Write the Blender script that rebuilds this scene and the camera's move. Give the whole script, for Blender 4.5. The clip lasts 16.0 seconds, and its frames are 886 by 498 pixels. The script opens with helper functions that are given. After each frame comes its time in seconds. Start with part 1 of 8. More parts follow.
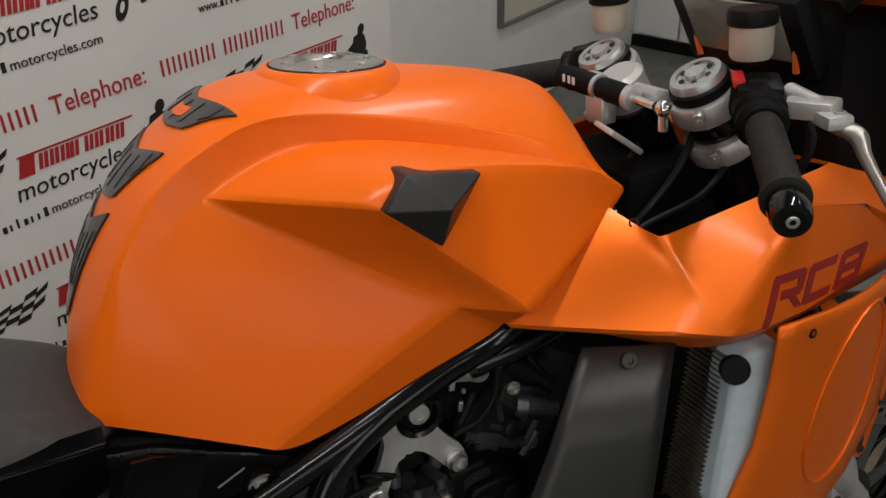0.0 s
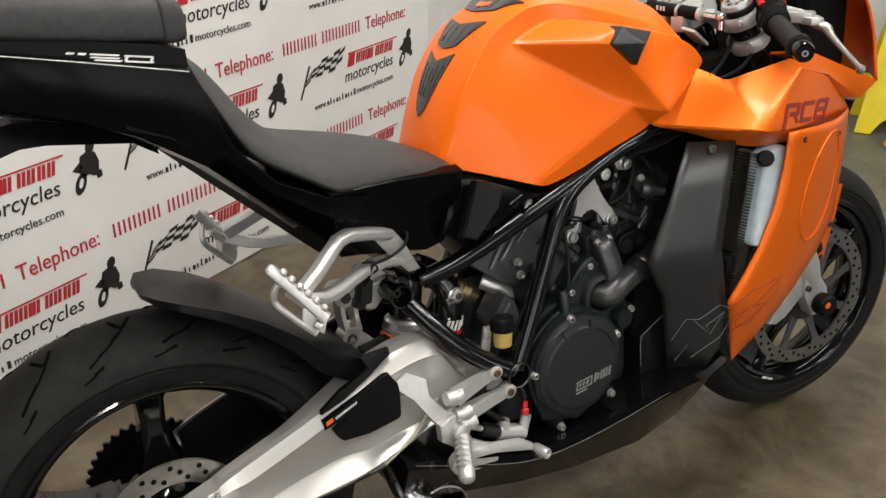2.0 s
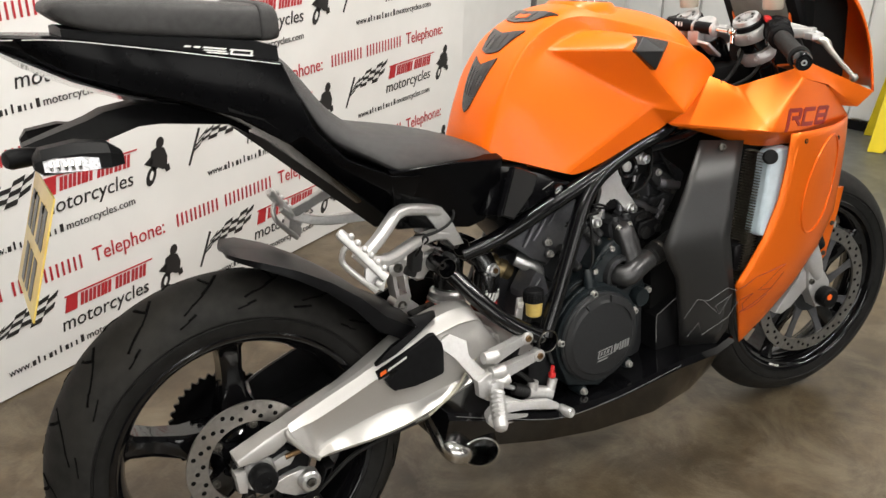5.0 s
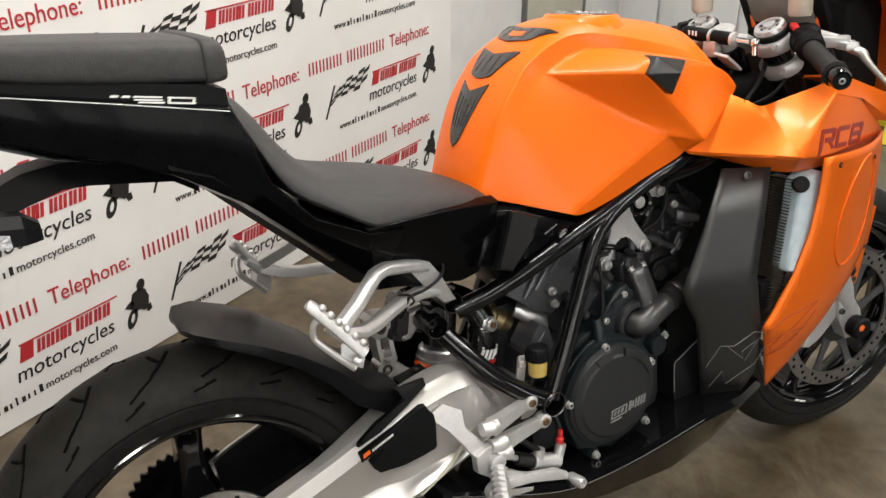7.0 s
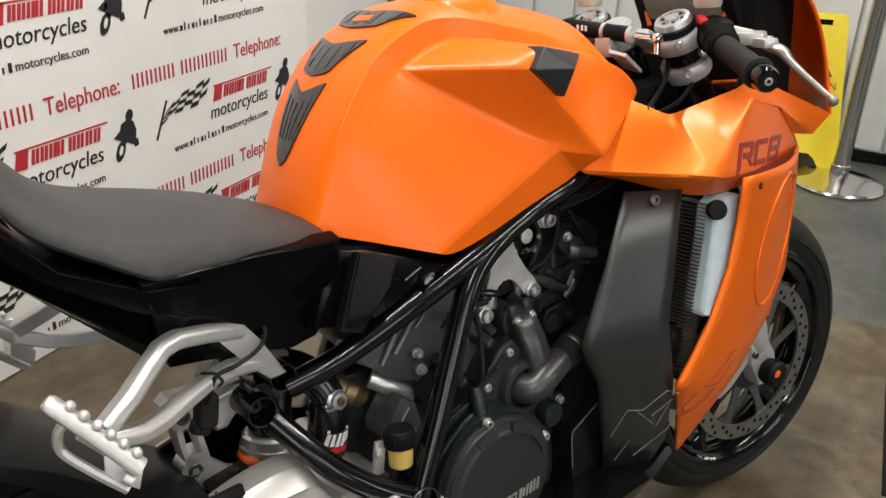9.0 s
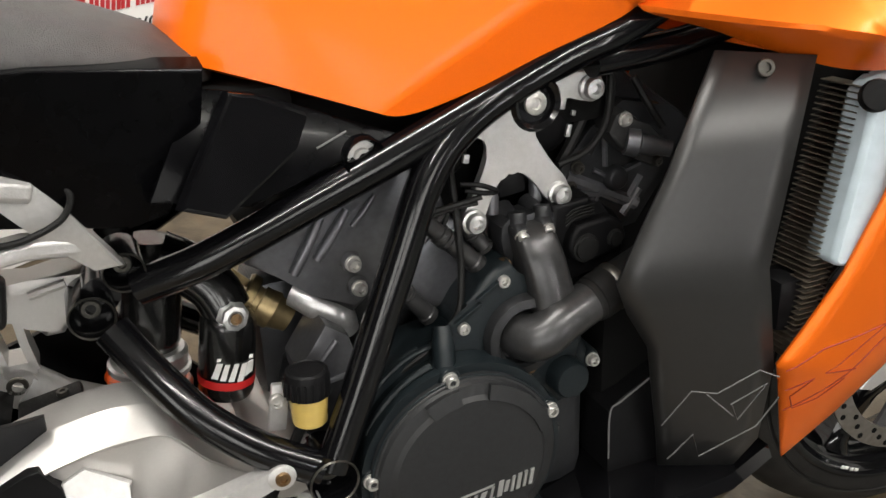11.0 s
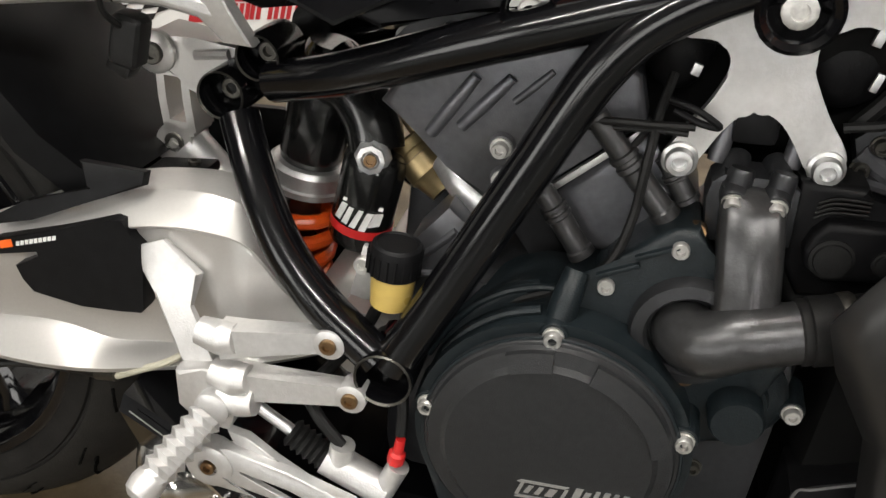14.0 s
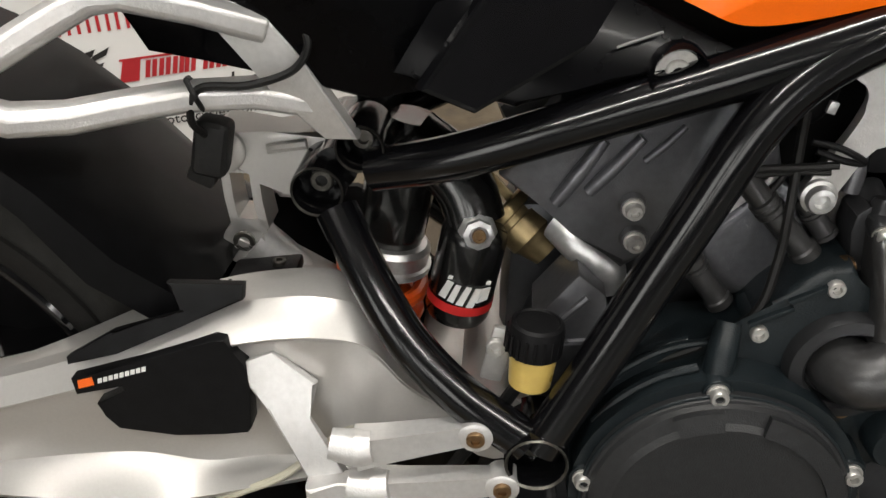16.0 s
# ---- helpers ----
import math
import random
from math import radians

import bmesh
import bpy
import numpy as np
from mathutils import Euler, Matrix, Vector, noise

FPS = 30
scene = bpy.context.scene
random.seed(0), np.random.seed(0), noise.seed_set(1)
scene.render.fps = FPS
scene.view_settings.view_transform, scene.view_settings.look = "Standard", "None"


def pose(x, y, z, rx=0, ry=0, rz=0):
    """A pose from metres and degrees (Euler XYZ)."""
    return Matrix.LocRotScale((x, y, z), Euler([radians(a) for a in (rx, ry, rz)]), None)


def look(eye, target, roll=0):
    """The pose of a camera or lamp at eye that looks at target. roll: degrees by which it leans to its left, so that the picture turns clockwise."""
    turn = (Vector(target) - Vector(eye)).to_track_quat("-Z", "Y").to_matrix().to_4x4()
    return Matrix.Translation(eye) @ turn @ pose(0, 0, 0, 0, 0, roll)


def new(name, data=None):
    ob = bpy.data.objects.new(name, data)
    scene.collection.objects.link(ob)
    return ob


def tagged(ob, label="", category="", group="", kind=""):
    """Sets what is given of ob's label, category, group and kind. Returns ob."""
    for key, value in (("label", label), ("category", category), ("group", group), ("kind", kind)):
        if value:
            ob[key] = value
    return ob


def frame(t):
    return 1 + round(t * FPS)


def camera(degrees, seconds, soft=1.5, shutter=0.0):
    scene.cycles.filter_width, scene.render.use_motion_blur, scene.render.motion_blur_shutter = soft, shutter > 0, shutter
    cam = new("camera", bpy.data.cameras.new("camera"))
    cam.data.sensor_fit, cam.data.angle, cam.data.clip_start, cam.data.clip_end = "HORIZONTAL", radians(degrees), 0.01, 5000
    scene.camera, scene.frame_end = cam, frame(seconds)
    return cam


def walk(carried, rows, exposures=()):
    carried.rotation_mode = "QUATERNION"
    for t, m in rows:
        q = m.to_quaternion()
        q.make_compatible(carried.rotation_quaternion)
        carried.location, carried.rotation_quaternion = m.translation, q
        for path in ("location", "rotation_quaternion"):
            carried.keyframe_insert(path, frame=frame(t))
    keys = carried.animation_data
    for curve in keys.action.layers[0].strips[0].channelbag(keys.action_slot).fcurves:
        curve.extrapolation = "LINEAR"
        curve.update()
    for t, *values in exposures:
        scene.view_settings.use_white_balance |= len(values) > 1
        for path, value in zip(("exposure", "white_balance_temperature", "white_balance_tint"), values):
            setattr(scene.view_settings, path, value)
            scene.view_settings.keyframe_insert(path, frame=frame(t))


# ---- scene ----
cam = camera(53.6, 16.0)
PATH = [
    (0, (0.537, -0.571, 1.282), (1.26, 0.971, 0.234), -1.6),
    (0.5, (0.318, -0.66, 1.29), (1.274, 0.812, 0.332), -0.2),
    (1, (0.08, -0.766, 1.289), (1.178, 0.592, 0.313), 2.2),
    (1.5, (-0.065, -0.918, 1.298), (0.928, 0.535, 0.348), 1.6),
    (2, (-0.172, -1.019, 1.301), (0.763, 0.483, 0.37), 0.8),
    (2.5, (-0.31, -1.068, 1.305), (0.692, 0.415, 0.414), 1.6),
    (3, (-0.459, -1.112, 1.315), (0.595, 0.339, 0.429), 2.3),
    (3.5, (-0.461, -1.156, 1.326), (0.572, 0.307, 0.436), 2.9),
    (3.7, (-0.429, -1.196, 1.316), (0.577, 0.293, 0.439), 2.0),
    (5.8, (-0.257, -1.156, 1.338), (0.62, 0.409, 0.453), 1.3),
    (6, (-0.236, -1.097, 1.35), (0.672, 0.451, 0.466), -0.2),
    (6.5, (-0.237, -0.995, 1.351), (0.746, 0.512, 0.479), -0.4),
    (7, (-0.188, -0.987, 1.335), (0.719, 0.539, 0.415), -0.0),
    (7.5, (-0.104, -1.048, 1.337), (0.768, 0.501, 0.419), 0.9),
    (8, (-0.055, -1.038, 1.302), (0.852, 0.514, 0.425), 2.2),
    (8.5, (-0.025, -0.896, 1.237), (0.913, 0.64, 0.365), 2.4),
    (9, (0.028, -0.747, 1.204), (1.176, 0.648, 0.345), 2.6),
    (9.5, (0.13, -0.679, 1.135), (1.189, 0.722, 0.178), 2.2),
    (9.7, (0.186, -0.654, 1.107), (1.173, 0.775, 0.115), 3.2),
    (11.8, (0.549, -0.559, 0.976), (1.067, 1.055, -0.087), -3.3),
    (12, (0.592, -0.52, 0.972), (1.026, 1.068, -0.164), -4.4),
    (12.5, (0.671, -0.483, 0.966), (0.815, 1.113, -0.231), -2.9),
    (13, (0.73, -0.488, 0.94), (0.661, 1.093, -0.282), 2.9),
    (13.5, (0.731, -0.5, 0.917), (0.591, 1.089, -0.289), 5.4),
    (14, (0.685, -0.504, 0.913), (0.369, 1.039, -0.32), 5.2),
    (14.5, (0.624, -0.51, 0.903), (0.173, 0.997, -0.332), 5.2),
    (15, (0.567, -0.527, 0.885), (0.079, 0.957, -0.363), 6.4),
    (15.5, (0.544, -0.524, 0.899), (0.106, 0.988, -0.335), 7.0),
    (16, (0.512, -0.475, 0.93), (0.437, 1.107, -0.29), 2.0),
]

EXPOSURES = [
    (0.0, -1.45), (0.5, -1.38), (1.0, -1.20), (1.5, -0.72), (2.0, -0.48), (2.5, -0.36), (3.7, -0.18), (6.5, -0.12), (7.0, -0.28), (9.0, -0.38), (9.7, -0.26), (12.0, 0.20), (12.5, 0.24), (13.5, 0.08), (15.0, 0.06), (16.0, -0.2),
]
walk(cam, [(t, look(eye, target, roll)) for t, eye, target, roll in PATH], EXPOSURES)
LAMP_WATTS = 57.0

# ---- light ----
from mathutils.bvhtree import BVHTree
world = bpy.data.worlds.new("world")
scene.world = world
world.use_nodes = True
world.node_tree.nodes["Background"].inputs[0].default_value = (0.9, 0.95, 1.0, 1)
world.node_tree.nodes["Background"].inputs[1].default_value = 0.05

DIR = Vector((0.8993, 0.4373, 0.0))      # along the printed wall
NRM = Vector((-0.4373, 0.8993, 0.0))     # away from the room, through the printed wall
WALL = 0.947                             # distance of the printed wall along NRM


def spot(s, n, z):
    """A place s along the printed wall, n along its normal, z up."""
    return DIR * s + NRM * n + Vector((0, 0, z))


ROOM = Matrix((( DIR.x, NRM.x, 0, 0), (DIR.y, NRM.y, 0, 0), (0, 0, 1, 0), (0, 0, 0, 1)))


# ---- materials ----
MATS = {}


def mat(name, base, rough=0.5, metal=0.0, coat=0.0, coat_rough=0.08, vary=0.12, scale=30.0, bump=0.0, bump_scale=200.0,
        rough_vary=0.1, spec=0.5, tint=None, big=4.0, big_vary=0.1, stretch=None):
    """A surface with variation at two scales in colour, gloss and relief."""
    m = bpy.data.materials.new(name)
    m.use_nodes = True
    nt = m.node_tree
    b = nt.nodes["Principled BSDF"]
    L = nt.links.new
    co = nt.nodes.new("ShaderNodeTexCoord")
    src = co.outputs["Object"]
    if stretch:
        mp = nt.nodes.new("ShaderNodeMapping")
        mp.inputs["Scale"].default_value = stretch
        L(src, mp.inputs["Vector"])
        src = mp.outputs["Vector"]
    n1 = nt.nodes.new("ShaderNodeTexNoise")
    n1.inputs["Scale"].default_value = scale
    n1.inputs["Detail"].default_value = 5
    n2 = nt.nodes.new("ShaderNodeTexNoise")
    n2.inputs["Scale"].default_value = big
    n2.inputs["Detail"].default_value = 3
    L(src, n1.inputs["Vector"])
    L(src, n2.inputs["Vector"])
    r1 = nt.nodes.new("ShaderNodeValToRGB")
    dark = tuple(c * (1 - vary) for c in base)
    light = tuple(min(1, c * (1 + vary)) for c in base)
    r1.color_ramp.elements[0].position, r1.color_ramp.elements[1].position = 0.3, 0.7
    r1.color_ramp.elements[0].color, r1.color_ramp.elements[1].color = (*dark, 1), (*light, 1)
    L(n1.outputs["Fac"], r1.inputs["Fac"])
    mix = nt.nodes.new("ShaderNodeMix")
    mix.data_type = "RGBA"
    t = tint or tuple(c * 0.7 for c in base)
    mr = nt.nodes.new("ShaderNodeMapRange")
    mr.inputs["From Min"].default_value, mr.inputs["From Max"].default_value = 0.45, 0.75
    mr.inputs["To Max"].default_value = big_vary * 2
    L(n2.outputs["Fac"], mr.inputs["Value"])
    L(mr.outputs["Result"], mix.inputs["Factor"])
    L(r1.outputs["Color"], mix.inputs["A"])
    mix.inputs["B"].default_value = (*t, 1)
    L(mix.outputs["Result"], b.inputs["Base Color"])
    rr = nt.nodes.new("ShaderNodeMapRange")
    rr.inputs["To Min"].default_value = max(0.02, rough - rough_vary)
    rr.inputs["To Max"].default_value = min(1, rough + rough_vary)
    L(n2.outputs["Fac"], rr.inputs["Value"])
    L(rr.outputs["Result"], b.inputs["Roughness"])
    b.inputs["Metallic"].default_value = metal
    b.inputs["Specular IOR Level"].default_value = spec
    b.inputs["Coat Weight"].default_value = coat
    b.inputs["Coat Roughness"].default_value = coat_rough
    if bump:
        n3 = nt.nodes.new("ShaderNodeTexNoise")
        n3.inputs["Scale"].default_value = bump_scale
        n3.inputs["Detail"].default_value = 3
        L(src, n3.inputs["Vector"])
        bp = nt.nodes.new("ShaderNodeBump")
        bp.inputs["Strength"].default_value = bump
        bp.inputs["Distance"].default_value = 0.002
        L(n3.outputs["Fac"], bp.inputs["Height"])
        L(bp.outputs["Normal"], b.inputs["Normal"])
    MATS[name] = m
    return m


ORANGE = mat("satin_orange_paint", (0.83, 0.137, 0.0034), 0.34, 0.0, 0.14, 0.12, 0.03, 900, 0.03, 1500, 0.04, 0.20, (0.82, 0.15, 0.006), 3, 0.2)
FAIR_ORANGE = mat("gloss_orange_paint", (0.77, 0.137, 0.0045), 0.36, 0.42, 0.10, 0.10, 0.05, 1500, 0.03, 1500, 0.04, 0.25, (0.74, 0.14, 0.007), 3, 0.2)
BLACK_GLOSS = mat("black_gloss_paint", (0.003, 0.003, 0.0035), 0.10, 0, 0.35, 0.03, 0.2, 60, 0, 200, 0.03, 0.2)
TAIL_BLACK = mat("black_tail_paint", (0.002, 0.002, 0.0024), 0.20, 0, 0.02, 0.05, 0.2, 60, 0, 200, 0.04, 0.06)
FRAME_BLACK = mat("black_powder_coat", (0.0025, 0.0025, 0.003), 0.17, 0, 0.18, 0.06, 0.3, 300, 0.012, 900, 0.04, 0.30)
SATIN_BLACK = mat("satin_black_plastic", (0.005, 0.005, 0.0055), 0.42, 0, 0, 0.1, 0.25, 80, 0.12, 900, 0.08, 0.11)
HUG_BLACK = mat("satin_black_mudguard", (0.0038, 0.0038, 0.0042), 0.30, 0, 0, 0.1, 0.25, 80, 0.06, 900, 0.06, 0.10)
GUARD_GREY = mat("dark_grey_plastic", (0.0115, 0.0113, 0.0113), 0.38, 0, 0, 0.1, 0.15, 120, 0.06, 1200, 0.05, 0.62)
RUBBER = mat("tyre_rubber", (0.014, 0.0135, 0.0125), 0.62, 0, 0, 0.1, 0.35, 40, 0.25, 500, 0.1, 0.12, (0.026, 0.024, 0.021), 6, 0.35)
SIDE_RUBBER = mat("tyre_sidewall", (0.010, 0.0097, 0.0093), 0.5, 0, 0, 0.1, 0.3, 50, 0.15, 400, 0.1, 0.12)
GROOVE = mat("tread_groove", (0.005, 0.005, 0.005), 0.9, spec=0.02)
GRIP = mat("grip_rubber", (0.016, 0.0155, 0.015), 0.6, 0, 0, 0.1, 0.2, 200, 0.3, 700, 0.1, 0.2)
SEAT_MAT = mat("seat_vinyl", (0.034, 0.033, 0.033), 0.46, 0, 0, 0.1, 0.2, 90, 0.5, 900, 0.06, 0.32)
SWING = mat("cast_aluminium_lacquer", (0.50, 0.488, 0.470), 0.36, 0.65, 0.15, 0.2, 0.025, 400, 0.03, 700, 0.05, 0.5, (0.53, 0.51, 0.49), 7, 0.15)
SILVER = mat("silver_cast_bracket", (0.56, 0.555, 0.55), 0.38, 0.65, 0.0, 0.2, 0.06, 200, 0.15, 600, 0.08, 0.5, (0.5, 0.48, 0.45), 18, 0.2)
ALLOY = mat("machined_alloy", (0.56, 0.56, 0.56), 0.36, 0.9, 0, 0.1, 0.08, 300, 0.05, 500, 0.08)
BOLT = mat("zinc_bolt", (0.52, 0.51, 0.49), 0.42, 0.85, 0, 0.1, 0.12, 400, 0.05, 900)
DARK_BOLT = mat("dark_bolt", (0.10, 0.095, 0.085), 0.38, 0.9, 0, 0.1, 0.2, 300)
BRASS = mat("brass_washer", (0.20, 0.125, 0.065), 0.35, 0.9, 0, 0.1, 0.2, 300)
COVER = mat("clutch_cover_magnesium", (0.008, 0.0115, 0.0135), 0.36, 0.1, 0, 0.1, 0.18, 200, 0.2, 700, 0.08, 0.3)
COVER_DISC = mat("clutch_cover_plastic", (0.013, 0.0135, 0.0145), 0.44, 0, 0, 0.1, 0.2, 200, 0.2, 900, 0.08, 0.32)
ENGINE = mat("engine_casting", (0.122, 0.124, 0.136), 0.36, 0.7, 0, 0.1, 0.12, 160, 0.10, 700, 0.08, 0.5, (0.11, 0.105, 0.10), 12, 0.3)
ENGINE_DARK = mat("engine_casting_dark", (0.030, 0.031, 0.034), 0.36, 0.6, 0, 0.1, 0.15, 160, 0.10, 700, 0.08, 0.5, (0.03, 0.03, 0.03), 12, 0.3)
PIPE_MAT = mat("coolant_pipe_metal", (0.060, 0.060, 0.061), 0.34, 0.7, 0, 0.1, 0.15, 150, 0.1, 500)
# near-black that stands in for shade in gaps, holes and slots
SHADE = mat("shade_black", (0.003, 0.003, 0.003), 0.8, spec=0.1)
SPRING = mat("orange_spring_paint", (0.72, 0.09, 0.01), 0.30, 0, 0.4, 0.1, 0.06, 200)
SHOCK = mat("shock_anodised", (0.006, 0.006, 0.006), 0.25, 0.2, 0.5, 0.1, 0.2, 200)
GOLD = mat("bronze_tube", (0.30, 0.23, 0.12), 0.35, 0.9, 0, 0.1, 0.2, 120)
DISC = mat("brake_disc_steel", (0.26, 0.248, 0.235), 0.36, 0.9, 0, 0.1, 0.15, 120, 0.1, 400, 0.1, 0.5, (0.26, 0.23, 0.2), 20, 0.35)
CHROME = mat("polished_steel", (0.72, 0.71, 0.69), 0.14, 1.0, 0, 0.1, 0.05, 120, 0, 300, 0.05)
HOSE = mat("hose_rubber", (0.008, 0.008, 0.008), 0.5, 0, 0, 0.1, 0.3, 200, 0.1, 600, 0.1, 0.2)
RADIATOR = mat("radiator_fins", (0.13, 0.115, 0.09), 0.5, 0.6, 0, 0.1, 0.3, 120)
TANK_CLEAR = mat("translucent_bottle", (0.42, 0.50, 0.55), 0.35, 0, 0, 0.1, 0.06, 60, 0.05, 300)
FLUID = mat("yellow_fluid_bottle", (0.50, 0.36, 0.10), 0.28, 0, 0.3, 0.1, 0.08, 80)
WHITE_INK = mat("white_print", (0.72, 0.72, 0.70), 0.45)
GREY_INK = mat("grey_print", (0.12, 0.12, 0.12), 0.5)
RED_PLASTIC = mat("red_plastic", (0.55, 0.02, 0.02), 0.35)
RED_INK = mat("red_print", (0.42, 0.022, 0.028), 0.5, 0, 0, 0.1, 0.06, 40)
DARK_RED = mat("dark_red_decal", (0.22, 0.015, 0.012), 0.42, spec=0.3)
BLACK_INK = mat("black_print", (0.016, 0.015, 0.015), 0.5, 0, 0, 0.1, 0.1, 40)
ORANGE_INK = mat("orange_print", (0.75, 0.12, 0.01), 0.4)
VINYL = mat("white_banner_vinyl", (0.74, 0.735, 0.72), 0.42, 0, 0, 0.1, 0.025, 8, 0.05, 40, 0.06, 0.5, (0.64, 0.63, 0.60), 1.6, 0.25)
WHITE_WALL = mat("white_wall_paint", (0.72, 0.715, 0.70), 0.55, 0, 0, 0.1, 0.03, 12, 0.1, 120, 0.08, 0.5, (0.60, 0.585, 0.55), 1.4, 0.3)
DOOR_WHITE = mat("white_door_paint", (0.62, 0.625, 0.62), 0.45, 0, 0, 0.1, 0.03, 12, 0.05, 120)
BEIGE = mat("beige_panel", (0.42, 0.40, 0.33), 0.35, 0, 0, 0.1, 0.05, 10, 0.03, 60, 0.08, 0.5, (0.5, 0.49, 0.43), 2.5, 0.3)
# for the unseen walls, kept dark so gloss black parts reflect little
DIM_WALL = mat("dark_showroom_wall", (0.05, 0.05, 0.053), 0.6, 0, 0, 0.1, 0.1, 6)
CEIL = mat("ceiling_paint", (0.22, 0.22, 0.215), 0.7, 0, 0, 0.1, 0.05, 6)
PLATE_Y = mat("yellow_plate", (0.75, 0.55, 0.12), 0.32, 0, 0.3, 0.1, 0.05, 40, 0, 200, 0.06, 0.5, (0.6, 0.38, 0.06), 14, 0.3)
SIGN_Y = mat("yellow_sign_plastic", (0.74, 0.58, 0.02), 0.40, 0, 0, 0.1, 0.04, 25, 0.05, 200, 0.06, 0.5, (0.6, 0.45, 0.03), 7, 0.25)
LENS = mat("clear_lens_plastic", (0.35, 0.35, 0.36), 0.15, 0.4, 0.8, 0.05, 0.5, 220, 0.2, 150)
STEEL = mat("brushed_steel", (0.55, 0.54, 0.52), 0.20, 1.0, 0, 0.1, 0.06, 80, 0, 300, 0.05)
PAD_MAT = mat("carbon_look_pad", (0.016, 0.016, 0.017), 0.28, 0, 0.4, 0.12, 0.35, 350, 0.1, 600)
INSERT_MAT = mat("textured_black_insert", (0.008, 0.008, 0.009), 0.33, 0, 0, 0.1, 0.2, 250, 0.2, 900)
CABLE_MAT = HOSE


def floor_material(name, base, tint, stain, rough):
    """Worn painted concrete: broad stains, fine grit, scuffs."""
    m = mat(name, base, rough, 0, 0, 0.1, 0.30, 22, 0.25, 160, 0.16, 0.5, tint, 3.2, 0.48)
    nt = m.node_tree
    b = nt.nodes["Principled BSDF"]
    old = b.inputs["Base Color"].links[0].from_socket
    co = nt.nodes.new("ShaderNodeTexCoord")
    n = nt.nodes.new("ShaderNodeTexNoise")
    n.inputs["Scale"].default_value, n.inputs["Detail"].default_value, n.inputs["Roughness"].default_value = 5.5, 9, 0.7
    n.inputs["Distortion"].default_value = 0.6
    nt.links.new(co.outputs["Object"], n.inputs["Vector"])
    r = nt.nodes.new("ShaderNodeMapRange")
    r.inputs["From Min"].default_value, r.inputs["From Max"].default_value, r.inputs["To Max"].default_value = 0.46, 0.66, 0.85
    nt.links.new(n.outputs["Fac"], r.inputs["Value"])
    mx = nt.nodes.new("ShaderNodeMix")
    mx.data_type = "RGBA"
    nt.links.new(r.outputs["Result"], mx.inputs["Factor"])
    nt.links.new(old, mx.inputs["A"])
    mx.inputs["B"].default_value = (*stain, 1)
    nt.links.new(mx.outputs["Result"], b.inputs["Base Color"])
    return m


FLOOR_MAT = floor_material("worn_brown_concrete", (0.086, 0.063, 0.037), (0.036, 0.028, 0.019), (0.150, 0.122, 0.082), 0.34)
GREEN_FLOOR = floor_material("worn_grey_floor_paint", (0.085, 0.088, 0.080), (0.06, 0.06, 0.055), (0.12, 0.12, 0.11), 0.42)


# ---- mesh helpers ----
def part(name, bm, material, parent=None, label="", smooth=True, angle=35):
    """One mesh object from a bmesh, under a thing or a part."""
    bmesh.ops.recalc_face_normals(bm, faces=bm.faces)
    me = bpy.data.meshes.new(name)
    bm.to_mesh(me)
    bm.free()
    me.materials.append(material)
    ob = new(name, me)
    if smooth:
        for p in me.polygons:
            p.use_smooth = True
        me.set_sharp_from_angle(angle=radians(angle))
    if parent:
        ob.parent = parent
    if label:
        ob["label"] = label
    return ob


def thing(name, m, label, category, group="", kind=""):
    ob = new(name)
    ob.matrix_world = m
    return tagged(ob, label, category, group, kind)


def V(*a):
    return Vector(a)


def frame_of(axis):
    z = Vector(axis).normalized()
    x = z.orthogonal().normalized()
    return x, z.cross(x), z


def spline(pts, n=6):
    """Catmull-Rom through the points."""
    p = [Vector(q) for q in pts]
    p = [p[0] * 2 - p[1]] + p + [p[-1] * 2 - p[-2]]
    out = []
    for i in range(1, len(p) - 2):
        for k in range(n):
            t = k / n
            out.append(0.5 * (2 * p[i] + (p[i + 1] - p[i - 1]) * t + (2 * p[i - 1] - 5 * p[i] + 4 * p[i + 1] - p[i + 2]) * t * t
                              + (3 * p[i] - p[i - 1] - 3 * p[i + 1] + p[i + 2]) * t ** 3))
    return out + [p[-2]]


def sweep(bm, pts, r, sides=12, n=6, smooth=True, flat=1.0):
    """A tube along the points; r a number or one per point."""
    path = spline(pts, n) if smooth and len(pts) > 2 else [Vector(q) for q in pts]
    m = len(path)
    rs = [r] * m if not isinstance(r, (list, tuple)) else [
        r[min(len(r) - 1, int(i * (len(r) - 1) / (m - 1)))] * (1 - (f := (i * (len(r) - 1) / (m - 1)) % 1)) + r[min(len(r) - 1, int(i * (len(r) - 1) / (m - 1)) + 1)] * f
        for i in range(m)]
    tang = [(path[min(i + 1, m - 1)] - path[max(i - 1, 0)]).normalized() for i in range(m)]
    x = tang[0].orthogonal().normalized()
    rings = []
    for i in range(m):
        x = (x - tang[i] * x.dot(tang[i])).normalized()
        y = tang[i].cross(x)
        rings.append([bm.verts.new(path[i] + (x * math.cos(a) + y * math.sin(a) * flat) * rs[i]) for a in (2 * math.pi * k / sides for k in range(sides))])
    for a, b in zip(rings, rings[1:]):
        for k in range(sides):
            bm.faces.new((a[k], a[(k + 1) % sides], b[(k + 1) % sides], b[k]))
    bm.faces.new(rings[0][::-1])
    bm.faces.new(rings[-1])
    return bm


